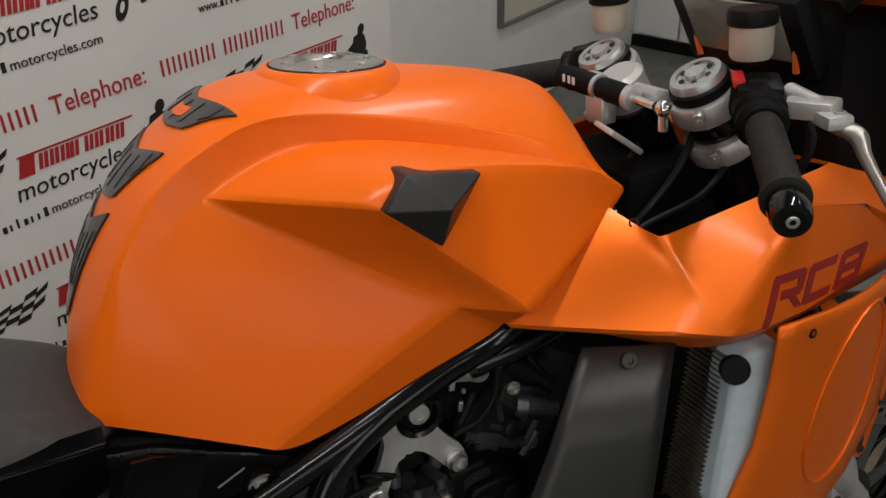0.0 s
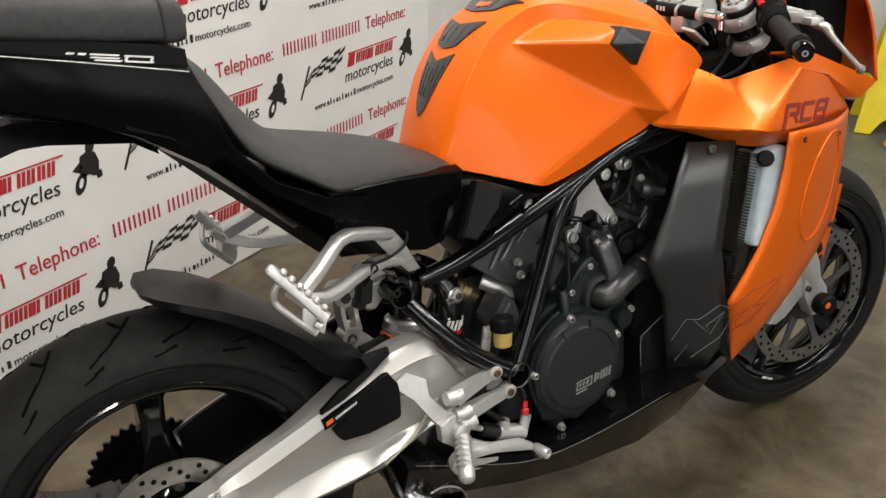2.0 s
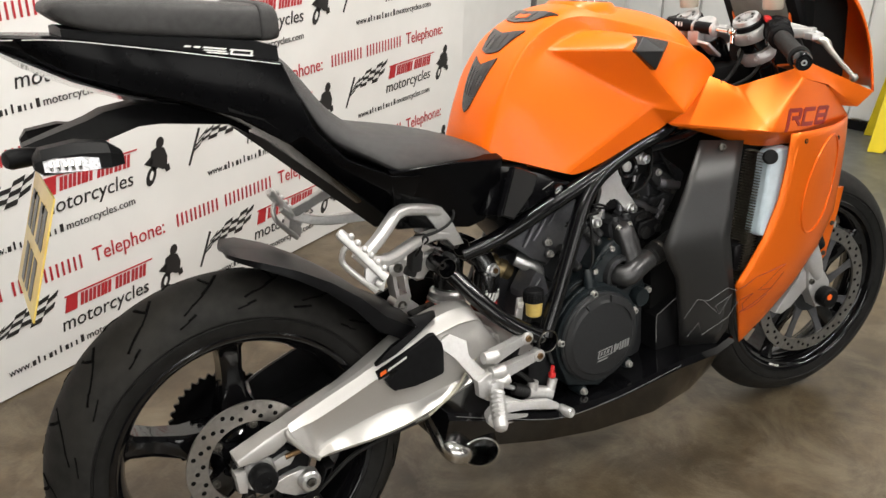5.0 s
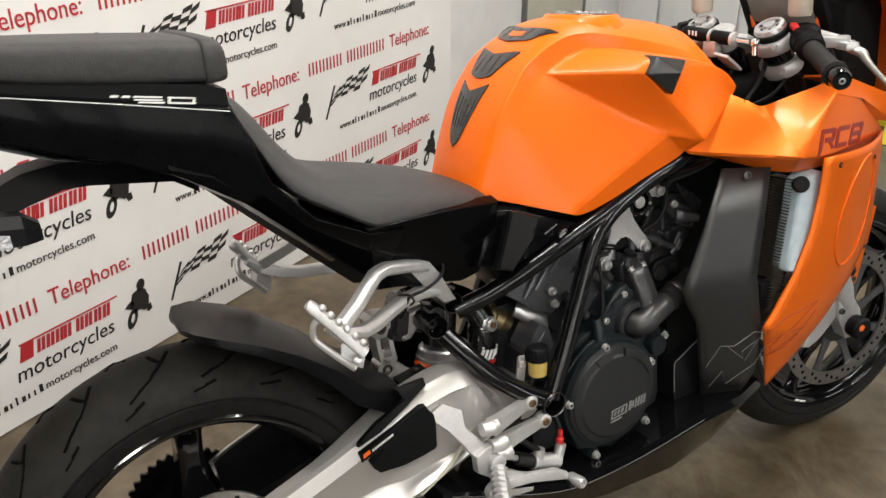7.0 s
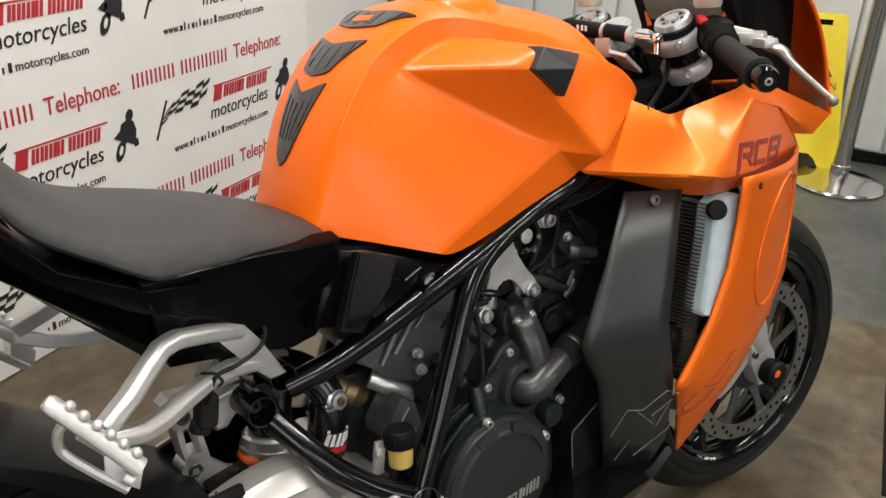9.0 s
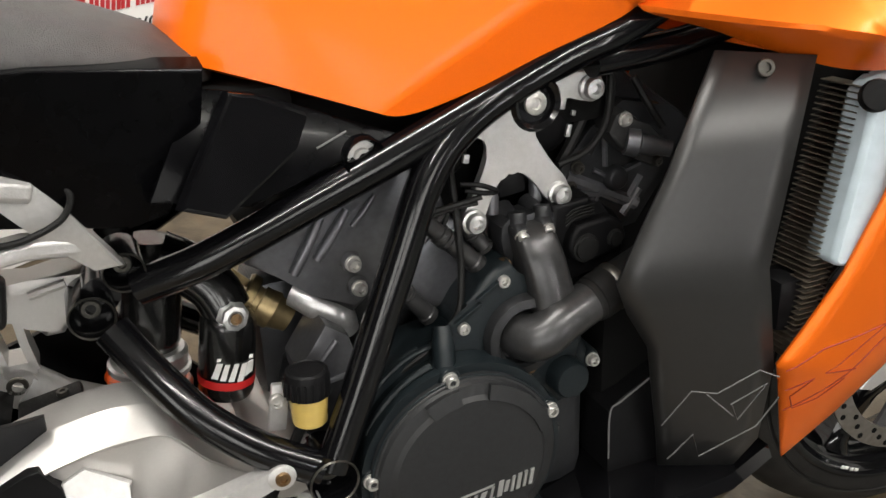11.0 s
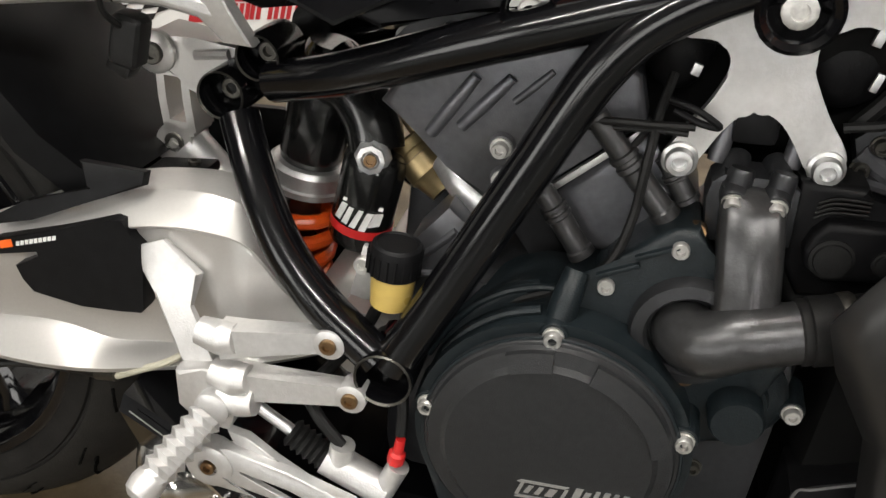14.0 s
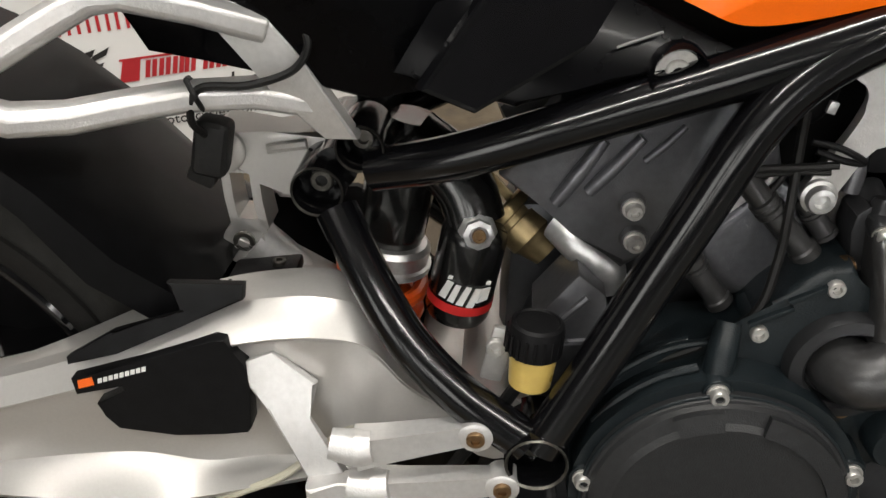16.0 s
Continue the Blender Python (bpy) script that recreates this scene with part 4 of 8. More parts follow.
# number plate arm, indicators and plate
bm = loft(bmesh.new(), [[V(x, -w, z0), V(x, -w * 0.6, z1), V(x, w * 0.6, z1), V(x, w, z0)] for x, z0, z1, w in ((0.075, 0.880, 0.912, 0.062), (0.045, 0.900, 0.928, 0.062), (-0.055, 0.914, 0.942, 0.056), (-0.085, 0.914, 0.943, 0.054), (-0.125, 0.902, 0.938, 0.050), (-0.150, 0.893, 0.928, 0.046), (-0.200, 0.888, 0.914, 0.036), (-0.240, 0.884, 0.902, 0.030))])
arm = part("plate_arm", bm, SATIN_BLACK, bike, "black number plate arm", angle=40)
for sgn in (1, -1):
    bm = loft(bmesh.new(), [[V(x, sgn * (yc + w), z - h * 0.2), V(x, sgn * (yc + w * 0.5), z + h), V(x, sgn * (yc - w * 0.5), z + h), V(x, sgn * (yc - w), z + h * 0.35), V(x, sgn * (yc - w), z - h * 0.75), V(x, sgn * (yc - w * 0.4), z - h), V(x, sgn * (yc + w * 0.5), z - h)]
                            for x, yc, z, w, h in ((-0.236, -0.092, 0.889, 0.016, 0.008), (-0.226, -0.094, 0.891, 0.028, 0.018), (-0.180, -0.096, 0.893, 0.030, 0.021), (-0.140, -0.098, 0.889, 0.027, 0.018), (-0.122, -0.098, 0.883, 0.018, 0.010))])
    ind = part("indicator", bm, SATIN_BLACK, bike, "black indicator with clear lens", angle=25)
    bm = loft(bmesh.new(), [[V(x, sgn * -0.1215, z + h), V(x, sgn * -0.1265, z + h * 0.8), V(x, sgn * -0.1270, z - h), V(x, sgn * -0.1215, z - h)] for x, z, h in ((-0.226, 0.889, 0.007), (-0.212, 0.889, 0.010), (-0.178, 0.887, 0.011), (-0.156, 0.884, 0.008))])
    lens_ = part("lens", bm, LENS, ind, "clear indicator lens", angle=50)
    for k in range(5):
        bm = bmesh.new()
        box(bm, V(-0.217 + 0.009 * k, sgn * -0.1272, 0.888 - 0.0006 * k), (0.0045, 0.0012, 0.013), None, 0.0004)
        part("lens_rib", bm, CHROME, lens_, "bright reflector rib")
    bm = bmesh.new()
    sweep(bm, [(-0.215, sgn * -0.02, 0.884), (-0.205, sgn * -0.075, 0.886)], 0.011, 10)
    part("stalk", bm, SATIN_BLACK, ind)
bm = bmesh.new()
lathe(bm, [(0.010, -0.02), (0.014, 0.0), (0.0145, 0.026), (0.011, 0.034), (0, 0.036)], (-0.236, -0.035, 0.890), (-0.9, -0.4, 0.05), 16)
part("plate_lamp", bm, SATIN_BLACK, arm)
plate_root = bmesh.new()
box(plate_root, (0, 0, 0), (0.229, 0.003, 0.178), bevel=0.001)
plate_ob = part("number_plate", plate_root, PLATE_Y, bike, "yellow number plate, flexed and scratched")
plate_ob.matrix_local = pose(-0.249, 0.0, 0.758, 0, 0, 0) @ Matrix.Rotation(radians(-90), 4, "Z") @ Matrix.Rotation(radians(-19), 4, "X")
for x, z, w, h in [(-0.075, 0.035, 0.03, 0.058), (-0.03, 0.035, 0.03, 0.058), (0.03, 0.035, 0.03, 0.058), (0.07, 0.035, 0.03, 0.058), (-0.05, -0.043, 0.03, 0.058), (0.0, -0.043, 0.03, 0.058), (0.05, -0.043, 0.03, 0.058)]:
    bm = bmesh.new()
    box(bm, (x, -0.0022, z), (w, 0.001, h))
    part("plate_bar", bm, GREY_INK, plate_ob, "plain dark bar for a character")
for x in (-0.05, 0.05):
    bolt(plate_ob, (x, -0.0015, 0.06), 0.006, 0.003, (0, -1, 0), SATIN_BLACK, "plate_screw")

# side panels below the seat
bm = bmesh.new()
slab(bm, [(0.266, -0.151, 0.803), (0.395, -0.131, 0.795), (0.510, -0.102, 0.780), (0.500, -0.100, 0.720), (0.470, -0.096, 0.672), (0.440, -0.092, 0.664), (0.375, -0.086, 0.676), (0.300, -0.088, 0.686)], 0.02, 0.003)
part("side_panel", bm, TAIL_BLACK, bike, "gloss black side panel below the seat")
bm = bmesh.new()
slab(bm, [(0.500, -0.094, 0.766), (0.545, -0.090, 0.757), (0.655, -0.108, 0.713), (0.628, -0.113, 0.702), (0.565, -0.112, 0.688), (0.530, -0.112, 0.672), (0.456, -0.116, 0.690)], 0.03, 0.003)
fpan = part("frame_panel", bm, TAIL_BLACK, bike, "gloss black panel between seat and frame")
bm = bmesh.new()
slab(bm, [(x, -0.1180 + 0.36 * (x - 0.54) + 0.16 * (z - 0.72), z) for x, z in ((0.524, 0.764), (0.543, 0.759), (0.604, 0.727), (0.507, 0.675), (0.475, 0.690))], 0.012, 0.003)
part("panel_facet", bm, BLACK_GLOSS, fpan, "raised mirror-black facet", angle=12)
bm = bmesh.new()
sweep(bm, [(0.585, -0.1145, 0.712), (0.610, -0.1135, 0.722)], 0.0009, 6)
part("panel_scratch", bm, GREY_INK, fpan, "thin scuffed line")
# near-black blocks: shade under seat and tank put into their colour
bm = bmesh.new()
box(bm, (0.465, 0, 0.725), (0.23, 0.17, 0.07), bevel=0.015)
part("airbox", bm, SHADE, bike, "near-black block for the shade below the seat, at the airbox")
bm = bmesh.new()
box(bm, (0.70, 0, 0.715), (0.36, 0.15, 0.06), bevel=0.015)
part("airbox_front", bm, SHADE, bike, "near-black block for the shade below the tank, at the airbox front")

# trellis frame
TUBE = 0.0155
for sgn in (1, -1):
    def fy(pts):
        return [(x, y * sgn, z) for x, y, z in pts]
    bm = bmesh.new()
    sweep(bm, fy([(0.440, -0.066, 0.606), (0.50, -0.089, 0.630), (0.60, -0.109, 0.676), (0.70, -0.119, 0.719), (0.80, -0.124, 0.762), (0.87, -0.124, 0.785), (1.02, -0.085, 0.84)]), TUBE, 18, 8)
    part("frame_tube", bm, FRAME_BLACK, bike, "glossy black upper frame tube")
    bm = bmesh.new()
    sweep(bm, fy([(0.566, -0.138, 0.436), (0.60, -0.134, 0.512), (0.64, -0.128, 0.605), (0.672, -0.124, 0.676), (0.705, -0.122, 0.714), (0.76, -0.122, 0.745), (0.83, -0.123, 0.770)]), TUBE, 18, 8)
    part("frame_tube", bm, FRAME_BLACK, bike, "glossy black diagonal frame tube")
    bm = bmesh.new()
    sweep(bm, fy([(0.413, -0.068, 0.574), (0.442, -0.096, 0.533), (0.470, -0.115, 0.499), (0.508, -0.129, 0.467), (0.555, -0.137, 0.437)]), TUBE, 18, 8)
    part("frame_tube", bm, FRAME_BLACK, bike, "glossy black rear frame tube")
    bm = bmesh.new()
    sweep(bm, fy([(0.83, -0.118, 0.752), (0.92, -0.112, 0.758), (1.02, -0.09, 0.770)]), 0.0135, 16, 6)
    part("frame_tube", bm, FRAME_BLACK, bike, "glossy black frame cross tube")
    # hollow bosses at the ends
    for p, r in (((0.4005, -0.0610, 0.590), 0.0190), ((0.4305, -0.0635, 0.6245), 0.0172), ((0.563, -0.139, 0.430), 0.0225)):
        bm = bmesh.new()
        lathe(bm, [(r, 0.035), (r, -0.012), (r * 0.95, -0.0145), (r * 0.88, -0.012), (r * 0.86, 0.014), (0, 0.014)], (p[0], p[1] * sgn, p[2]), (0, sgn, 0), 24)
        ob = part("frame_boss", bm, FRAME_BLACK, bike, "hollow black tube end")
        # metal ring put in for the highlight along the black edge
        bm = bmesh.new()
        lathe(bm, [(r * 0.985, 0.0135), (r * 0.95, 0.0152), (r * 0.89, 0.0135)], (p[0], p[1] * sgn, p[2]), (0, -sgn, 0), 24, False)
        part("boss_glint", bm, DARK_BOLT, ob, "thin metal ring for the highlight on the boss edge")
        if sgn > 0:
            bolt(ob, (p[0], p[1] + 0.013, p[2]), r * 0.45, 0.008, material=DARK_BOLT)
    bm = bmesh.new()
    lathe(bm, [(0.0178, 0.03), (0.0178, -0.006), (0.0165, -0.009), (0.0148, -0.006), (0.0140, 0.006), (0, 0.006)], (0.622, -0.114 * sgn, 0.699), (0, sgn, 0), 24)
    ob = part("frame_boss", bm, FRAME_BLACK, bike, "black frame boss with a polished rim")
    if sgn > 0:
        bolt(ob, (0.622, -0.110, 0.699), 0.0075, 0.006, material=BOLT, washer=0.0132)
bm = bmesh.new()
lathe(bm, [(0.021, 0), (0.024, 0.004), (0.021, 0.008), (0.0175, 0.005), (0.0165, 0.0), (0.0, 0.0)], (0.769, -0.128, 0.727), (0, -1, 0), 24)
ob = part("frame_boss", bm, FRAME_BLACK, bike, "black frame boss")
bolt(ob, (0.769, -0.1285, 0.727), 0.010, 0.004, material=BOLT)
for x, z in ((0.41, 0.60), (0.565, 0.435)):
    bm = bmesh.new()
    rod(bm, (x, -0.055, z), (x, 0.055, z), 0.016)
    part("cross_member", bm, FRAME_BLACK, bike)

# rear suspension
sh_top, sh_low = V(0.455, 0.008, 0.60), V(0.424, 0.008, 0.40)
bm = bmesh.new()
ax = (sh_low - sh_top).normalized()
pts, turns = [], 4.0
x, y, z = frame_of(ax)
for i in range(int(turns * 16) + 1):
    a = i / 16 * 2 * math.pi
    pts.append(sh_top + ax * (0.112 + 0.088 * i / (turns * 16)) + (x * math.cos(a) + y * math.sin(a)) * 0.0335)
sweep(bm, pts, 0.0066, 10, smooth=False)
shock = part("shock_absorber", bm, SPRING, bike, "orange coil spring")
bm = bmesh.new()
lathe(bm, [(0.020, -0.02), (0.028, 0.0), (0.028, 0.075), (0.026, 0.084), (0.018, 0.095), (0.016, 0.22), (0, 0.22)], sh_top, ax, 28)
part("shock_body", bm, SHOCK, shock, "black shock body")
bm = bmesh.new()
lathe(bm, [(0.024, 0.084), (0.031, 0.085), (0.0345, 0.089), (0.0345, 0.101), (0.0375, 0.102), (0.0375, 0.107), (0.022, 0.108)], sh_top, ax, 24)
part("spring_collar", bm, ALLOY, shock, "notched alloy spring collar")
bm = bmesh.new()
rv, rva = V(0.511, -0.030, 0.548), V(-0.15, 0.03, -0.985)
lathe(bm, [(0.019, -0.006), (0.0245, 0.0), (0.0255, 0.006), (0.0255, 0.072), (0.023, 0.078), (0, 0.078)], rv, rva, 32)
res = part("shock_reservoir", bm, SHOCK, shock, "black shock reservoir")
bm = bmesh.new()
lathe(bm, [(0.0262, 0.056), (0.0262, 0.064)], rv, rva, 32, False)
part("red_band", bm, RED_PLASTIC, res, "red ring")


def on_reservoir(u, h):
    x, y, z = frame_of(rva)
    side = V(0.1, -1, 0.0)
    side = (side - rva.normalized() * side.dot(rva.normalized())).normalized()
    across = side.cross(rva.normalized()).normalized()
    a = u / 0.0262
    return rv + rva.normalized() * h + (side * math.cos(a) + across * math.sin(a)) * 0.0274


mark_polys = ([(-0.021, 0.052), (-0.016, 0.036), (-0.011, 0.036), (-0.015, 0.052)], [(-0.013, 0.053), (-0.009, 0.037), (-0.005, 0.037), (-0.008, 0.053)], [(-0.006, 0.054), (-0.001, 0.037), (0.003, 0.037), (-0.001, 0.054)], [(0.002, 0.055), (0.006, 0.038), (0.011, 0.038), (0.007, 0.055)],
              [(0.009, 0.051), (0.012, 0.038), (0.019, 0.038), (0.018, 0.049)], [(-0.016, 0.0345), (-0.0155, 0.0315), (0.018, 0.0325), (0.0175, 0.0355)])
for poly in mark_polys:
    bm = bmesh.new()
    slab(bm, [on_reservoir(u, h) for u, h in poly], 0.0012)
    part("maker_mark", bm, WHITE_INK, res, "plain white block")
bm = bmesh.new()
sweep(bm, [(0.462, -0.006, 0.602), (0.484, -0.012, 0.592), (0.502, -0.022, 0.574), (0.511, -0.029, 0.552)], [0.027, 0.024, 0.0225, 0.0225], 20, 5)
part("reservoir_neck", bm, SHOCK, shock)
bm = bmesh.new()
lathe(bm, [(0.0145, 0), (0.0145, 0.006), (0.0115, 0.009), (0.0115, 0.014), (0.0075, 0.015), (0.006, 0.013), (0, 0.013)], (0.512, -0.042, 0.553), (0.10, -0.98, 0.1), 8)
adj = part("adjuster", bm, ALLOY, shock, "hexagonal alloy adjuster")
bolt(adj, (0.5135, -0.056, 0.5545), 0.0052, 0.003, (0.10, -0.98, 0.1), BRASS)
bm = bmesh.new()
prism(bm, [(0.308, 0.604), (0.318, 0.612), (0.334, 0.611), (0.356, 0.608), (0.400, 0.616), (0.410, 0.600), (0.394, 0.580), (0.376, 0.560), (0.362, 0.560), (0.352, 0.574), (0.342, 0.583), (0.322, 0.583), (0.310, 0.592)], -0.026, 0.018, 0.005, 3)
lathe(bm, [(0.0175, 0), (0.0175, 0.006), (0.015, 0.008)], (0.322, -0.024, 0.597), (0, -1, 0), 24)
rocker = part("suspension_rocker", bm, SWING, bike, "pale cast alloy suspension rocker", angle=40)
bm = bmesh.new()
sweep(bm, [(0.356, -0.027, 0.600), (0.385, -0.028, 0.606)], [0.004, 0.004], 8)
part("rocker_rib", bm, SWING, rocker)
bm = bmesh.new()
for x0, x1 in ((0.318, 0.325), (0.340, 0.347)):
    loft(bm, [[V(x0 + o, -0.020, z), V(x1 + o, -0.020, z), V(x1 + o, 0.012, z), V(x0 + o, 0.012, z)] for o, z in ((-0.002, 0.582), (0.0, 0.555), (0.004, 0.530))])
for z0, z1, o in ((0.576, 0.584, -0.001), (0.526, 0.538, 0.003)):
    loft(bm, [[V(0.320 + o, -0.020, z), V(0.346 + o, -0.020, z), V(0.346 + o, 0.012, z), V(0.320 + o, 0.012, z)] for z in (z0, z1)])
lathe(bm, [(0.0165, 0), (0.0165, 0.030)], (0.331, 0.010, 0.518), (0, -1, 0), 24)
link = part("suspension_link", bm, SWING, bike, "pale slotted alloy suspension link", angle=40)
bolt(link, (0.331, -0.016, 0.518), 0.0090, 0.006, material=DARK_BOLT, washer=0.0125)
bolt(link, (0.322, -0.030, 0.597), 0.0090, 0.006, material=DARK_BOLT, washer=0.0125)
bm = bmesh.new()
loft(bm, [[p + V(0, -0.022, 0) + n * w, p + V(0, -0.022, 0) - n * w, p + V(0, 0.012, 0) - n * w, p + V(0, 0.012, 0) + n * w] for p, n, w in ((V(0.322, 0, 0.512), V(0.6, 0, 0.8), 0.010), (V(0.352, 0, 0.496), V(0.6, 0, 0.8), 0.011), (V(0.412, 0, 0.462), V(0.6, 0, 0.8), 0.012))])
part("link_foot", bm, SWING, link, "splayed alloy foot", angle=40)
bm = bmesh.new()
sweep(bm, [(0.335, -0.006, 0.512), (0.360, -0.004, 0.490), (0.380, 0.000, 0.462), (0.390, 0.000, 0.430)], [0.02, 0.018, 0.018, 0.018], 14, 5)
part("linkage_casting", bm, SILVER, bike, "alloy linkage casting")

# swingarm: a cast beam with a sunk flank
SW_OUT, SW_IN = -0.118, -0.066
bm = bmesh.new()
SECT = (((0.050, 0.394), (0.058, 0.370), 0.008, 0.006, 0.000), ((0.064, 0.402), (0.084, 0.344), 0.014, 0.010, 0.000), ((0.082, 0.410), (0.106, 0.323), 0.018, 0.012, 0.002), ((0.098, 0.416), (0.122, 0.322), 0.022, 0.013, 0.013),
        ((0.140, 0.431), (0.150, 0.322), 0.024, 0.020, 0.014), ((0.200, 0.452), (0.205, 0.322), 0.024, 0.032, 0.014), ((0.265, 0.478), (0.260, 0.326), 0.025, 0.036, 0.014), ((0.320, 0.499), (0.310, 0.336), 0.022, 0.022, 0.014),
        ((0.365, 0.511), (0.352, 0.350), 0.020, 0.018, 0.013), ((0.408, 0.515), (0.400, 0.366), 0.018, 0.016, 0.006), ((0.440, 0.502), (0.450, 0.380), 0.014, 0.012, 0.0), ((0.466, 0.458), (0.495, 0.395), 0.010, 0.010, 0.0), ((0.500, 0.420), (0.520, 0.405), 0.004, 0.004, 0.0))
rings = []
edge_t = spline([V(q[0][0], 0, q[0][1]) for q in SECT], 4)
edge_l = spline([V(q[1][0], 0, q[1][1]) for q in SECT], 4)
depths = spline([V(q[2], q[3], q[4]) for q in SECT], 4)
for k4, (T_, L_, dep) in enumerate(zip(edge_t, edge_l, depths)):
    k, rim_t, rim_l, sunk = k4 / 4, max(0.003, dep.x), max(0.003, dep.y), max(0.0, dep.z)
    yo = SW_OUT + 0.030 * max(0, (k - 9) / 3) ** 1.5
    d = (L_ - T_).normalized()
    lift = max(0.0, min(1.0, (k - 4.5) / 2))
    up_in = V(0, SW_IN, -0.008 + 0.018 * lift)
    rings.append([T_ + up_in, T_ + V(0, yo + 0.022, -0.001 + 0.005 * lift), T_ + V(0, yo + 0.012, 0) + d * 0.003, T_ + V(0, yo, 0) + d * (rim_t - 0.002), T_ + V(0, yo + 0.001, 0) + d * rim_t, T_ + V(0, yo + sunk * 0.5, 0) + d * (rim_t + 0.003),
                  L_ + V(0, yo + sunk * 1.4, 0) - d * (rim_l + 0.004), L_ + V(0, yo + sunk * 1.0, 0) - d * (rim_l - 0.001), L_ + V(0, yo - 0.003, 0) - d * min(0.009, rim_l * 0.6), L_ + V(0, yo, 0) - d * 0.003, L_ + V(0, yo + 0.014, -0.004), L_ + V(0, SW_IN, 0)])
loft(bm, rings)
swing = part("swingarm", bm, SWING, bike, "silver cast aluminium swingarm with a sunk flank", angle=24)
m = swing.modifiers.new("bevel", "BEVEL")
m.width, m.segments, m.limit_method, m.angle_limit = 0.0022, 2, "ANGLE", radians(22)
bm = loft(bmesh.new(), [[V(p.x, -p.y, p.z) for p in r] for r in rings])
part("swingarm_left", bm, SWING, swing)
# added black sheet: the shade on the silver far arm, given as colour
bm = bmesh.new()
prism(bm, [(q[0][0], q[0][1] + 0.020) for q in SECT] + [(q[1][0], q[1][1] - 0.010) for q in SECT[::-1]], 0.058, 0.0655)
part("far_arm_shade", bm, SATIN_BLACK, swing, "black sheet added for the shade on the far arm")
bm = bmesh.new()
box(bm, (0.495, 0, 0.405), (0.05, 0.15, 0.06), bevel=0.02)
rod(bm, (0.535, -0.11, 0.425), (0.535, 0.11, 0.425), 0.03)
part("swingarm_bridge", bm, SWING, swing)
bm = bmesh.new()
sweep(bm, [(0.056, -0.1180, 0.397), (0.058, -0.1195, 0.386), (0.070, -0.1200, 0.366), (0.090, -0.1200, 0.342), (0.107, -0.1190, 0.325)], [0.004, 0.0050, 0.0050, 0.0050, 0.004], 12, 5)
part("end_rib", bm, SWING, swing, "cast rib across the flank")
bm = bmesh.new()
prism(bm, [(-0.032, 0.366), (-0.030, 0.352), (0.000, 0.351), (0.034, 0.358), (0.058, 0.372), (0.062, 0.400), (0.020, 0.386)], -0.113, -0.076, 0.004, 3)
part("axle_finger", bm, SWING, swing, "pointed upper end of the arm", angle=40)
bm = bmesh.new()
prism(bm, [(-0.034, 0.352), (0.050, 0.364), (0.100, 0.328), (0.092, 0.300), (0.060, 0.282), (-0.010, 0.284), (-0.036, 0.300)], -0.094, -0.080, 0.003)
part("axle_plate", bm, SATIN_BLACK, swing, "dark axle plate")
for poly, y0, y1 in (([(-0.036, 0.340), (-0.020, 0.344), (-0.016, 0.326), (-0.020, 0.300), (-0.034, 0.304)], -0.112, -0.085), ([(0.030, 0.338), (0.058, 0.346), (0.070, 0.336), (0.060, 0.322), (0.034, 0.318)], -0.104, -0.085)):
    bm = bmesh.new()
    prism(bm, poly, y0, y1, 0.003)
    part("chain_adjuster", bm, SILVER, swing, "silver chain adjuster block")
bm = bmesh.new()
rod(bm, V(0.052, -0.106, 0.341), V(0.078, -0.106, 0.345), 0.005)
part("adjuster_screw", bm, BRASS, swing, "brassy adjuster screw")
# black protective patch
bm = bmesh.new()
prism(bm, [(0.226, 0.451), (0.284, 0.473), (0.334, 0.494), (0.342, 0.494), (0.349, 0.480), (0.355, 0.474), (0.357, 0.458), (0.356, 0.418), (0.353, 0.413), (0.334, 0.410), (0.299, 0.405), (0.256, 0.408), (0.247, 0.418), (0.242, 0.430), (0.266, 0.444), (0.264, 0.449), (0.228, 0.437)], -0.1215, -0.096, 0.0008, 1)
guard = part("swingarm_guard", bm, SATIN_BLACK, swing, "black stick-on swingarm guard")
bm = bmesh.new()
slab(bm, [(0.231, -0.1221, 0.4435), (0.243, -0.1221, 0.448), (0.242, -0.1221, 0.4545), (0.231, -0.1221, 0.4505)], 0.001)
part("guard_mark", bm, ORANGE_INK, guard, "orange mark")
bm = bmesh.new()
for k in range(9):
    x0 = 0.246 + 0.0042 * k
    slab(bm, [(x0, -0.1221, 0.4495 + 0.385 * (x0 - 0.246)), (x0 + 0.003, -0.1221, 0.4505 + 0.385 * (x0 - 0.246)), (x0 + 0.0035, -0.1221, 0.4545 + 0.385 * (x0 - 0.246)), (x0 + 0.0005, -0.1221, 0.4535 + 0.385 * (x0 - 0.246))], 0.001)
part("guard_print", bm, WHITE_INK, guard, "small white bars")

# rear hugger
h_r = []
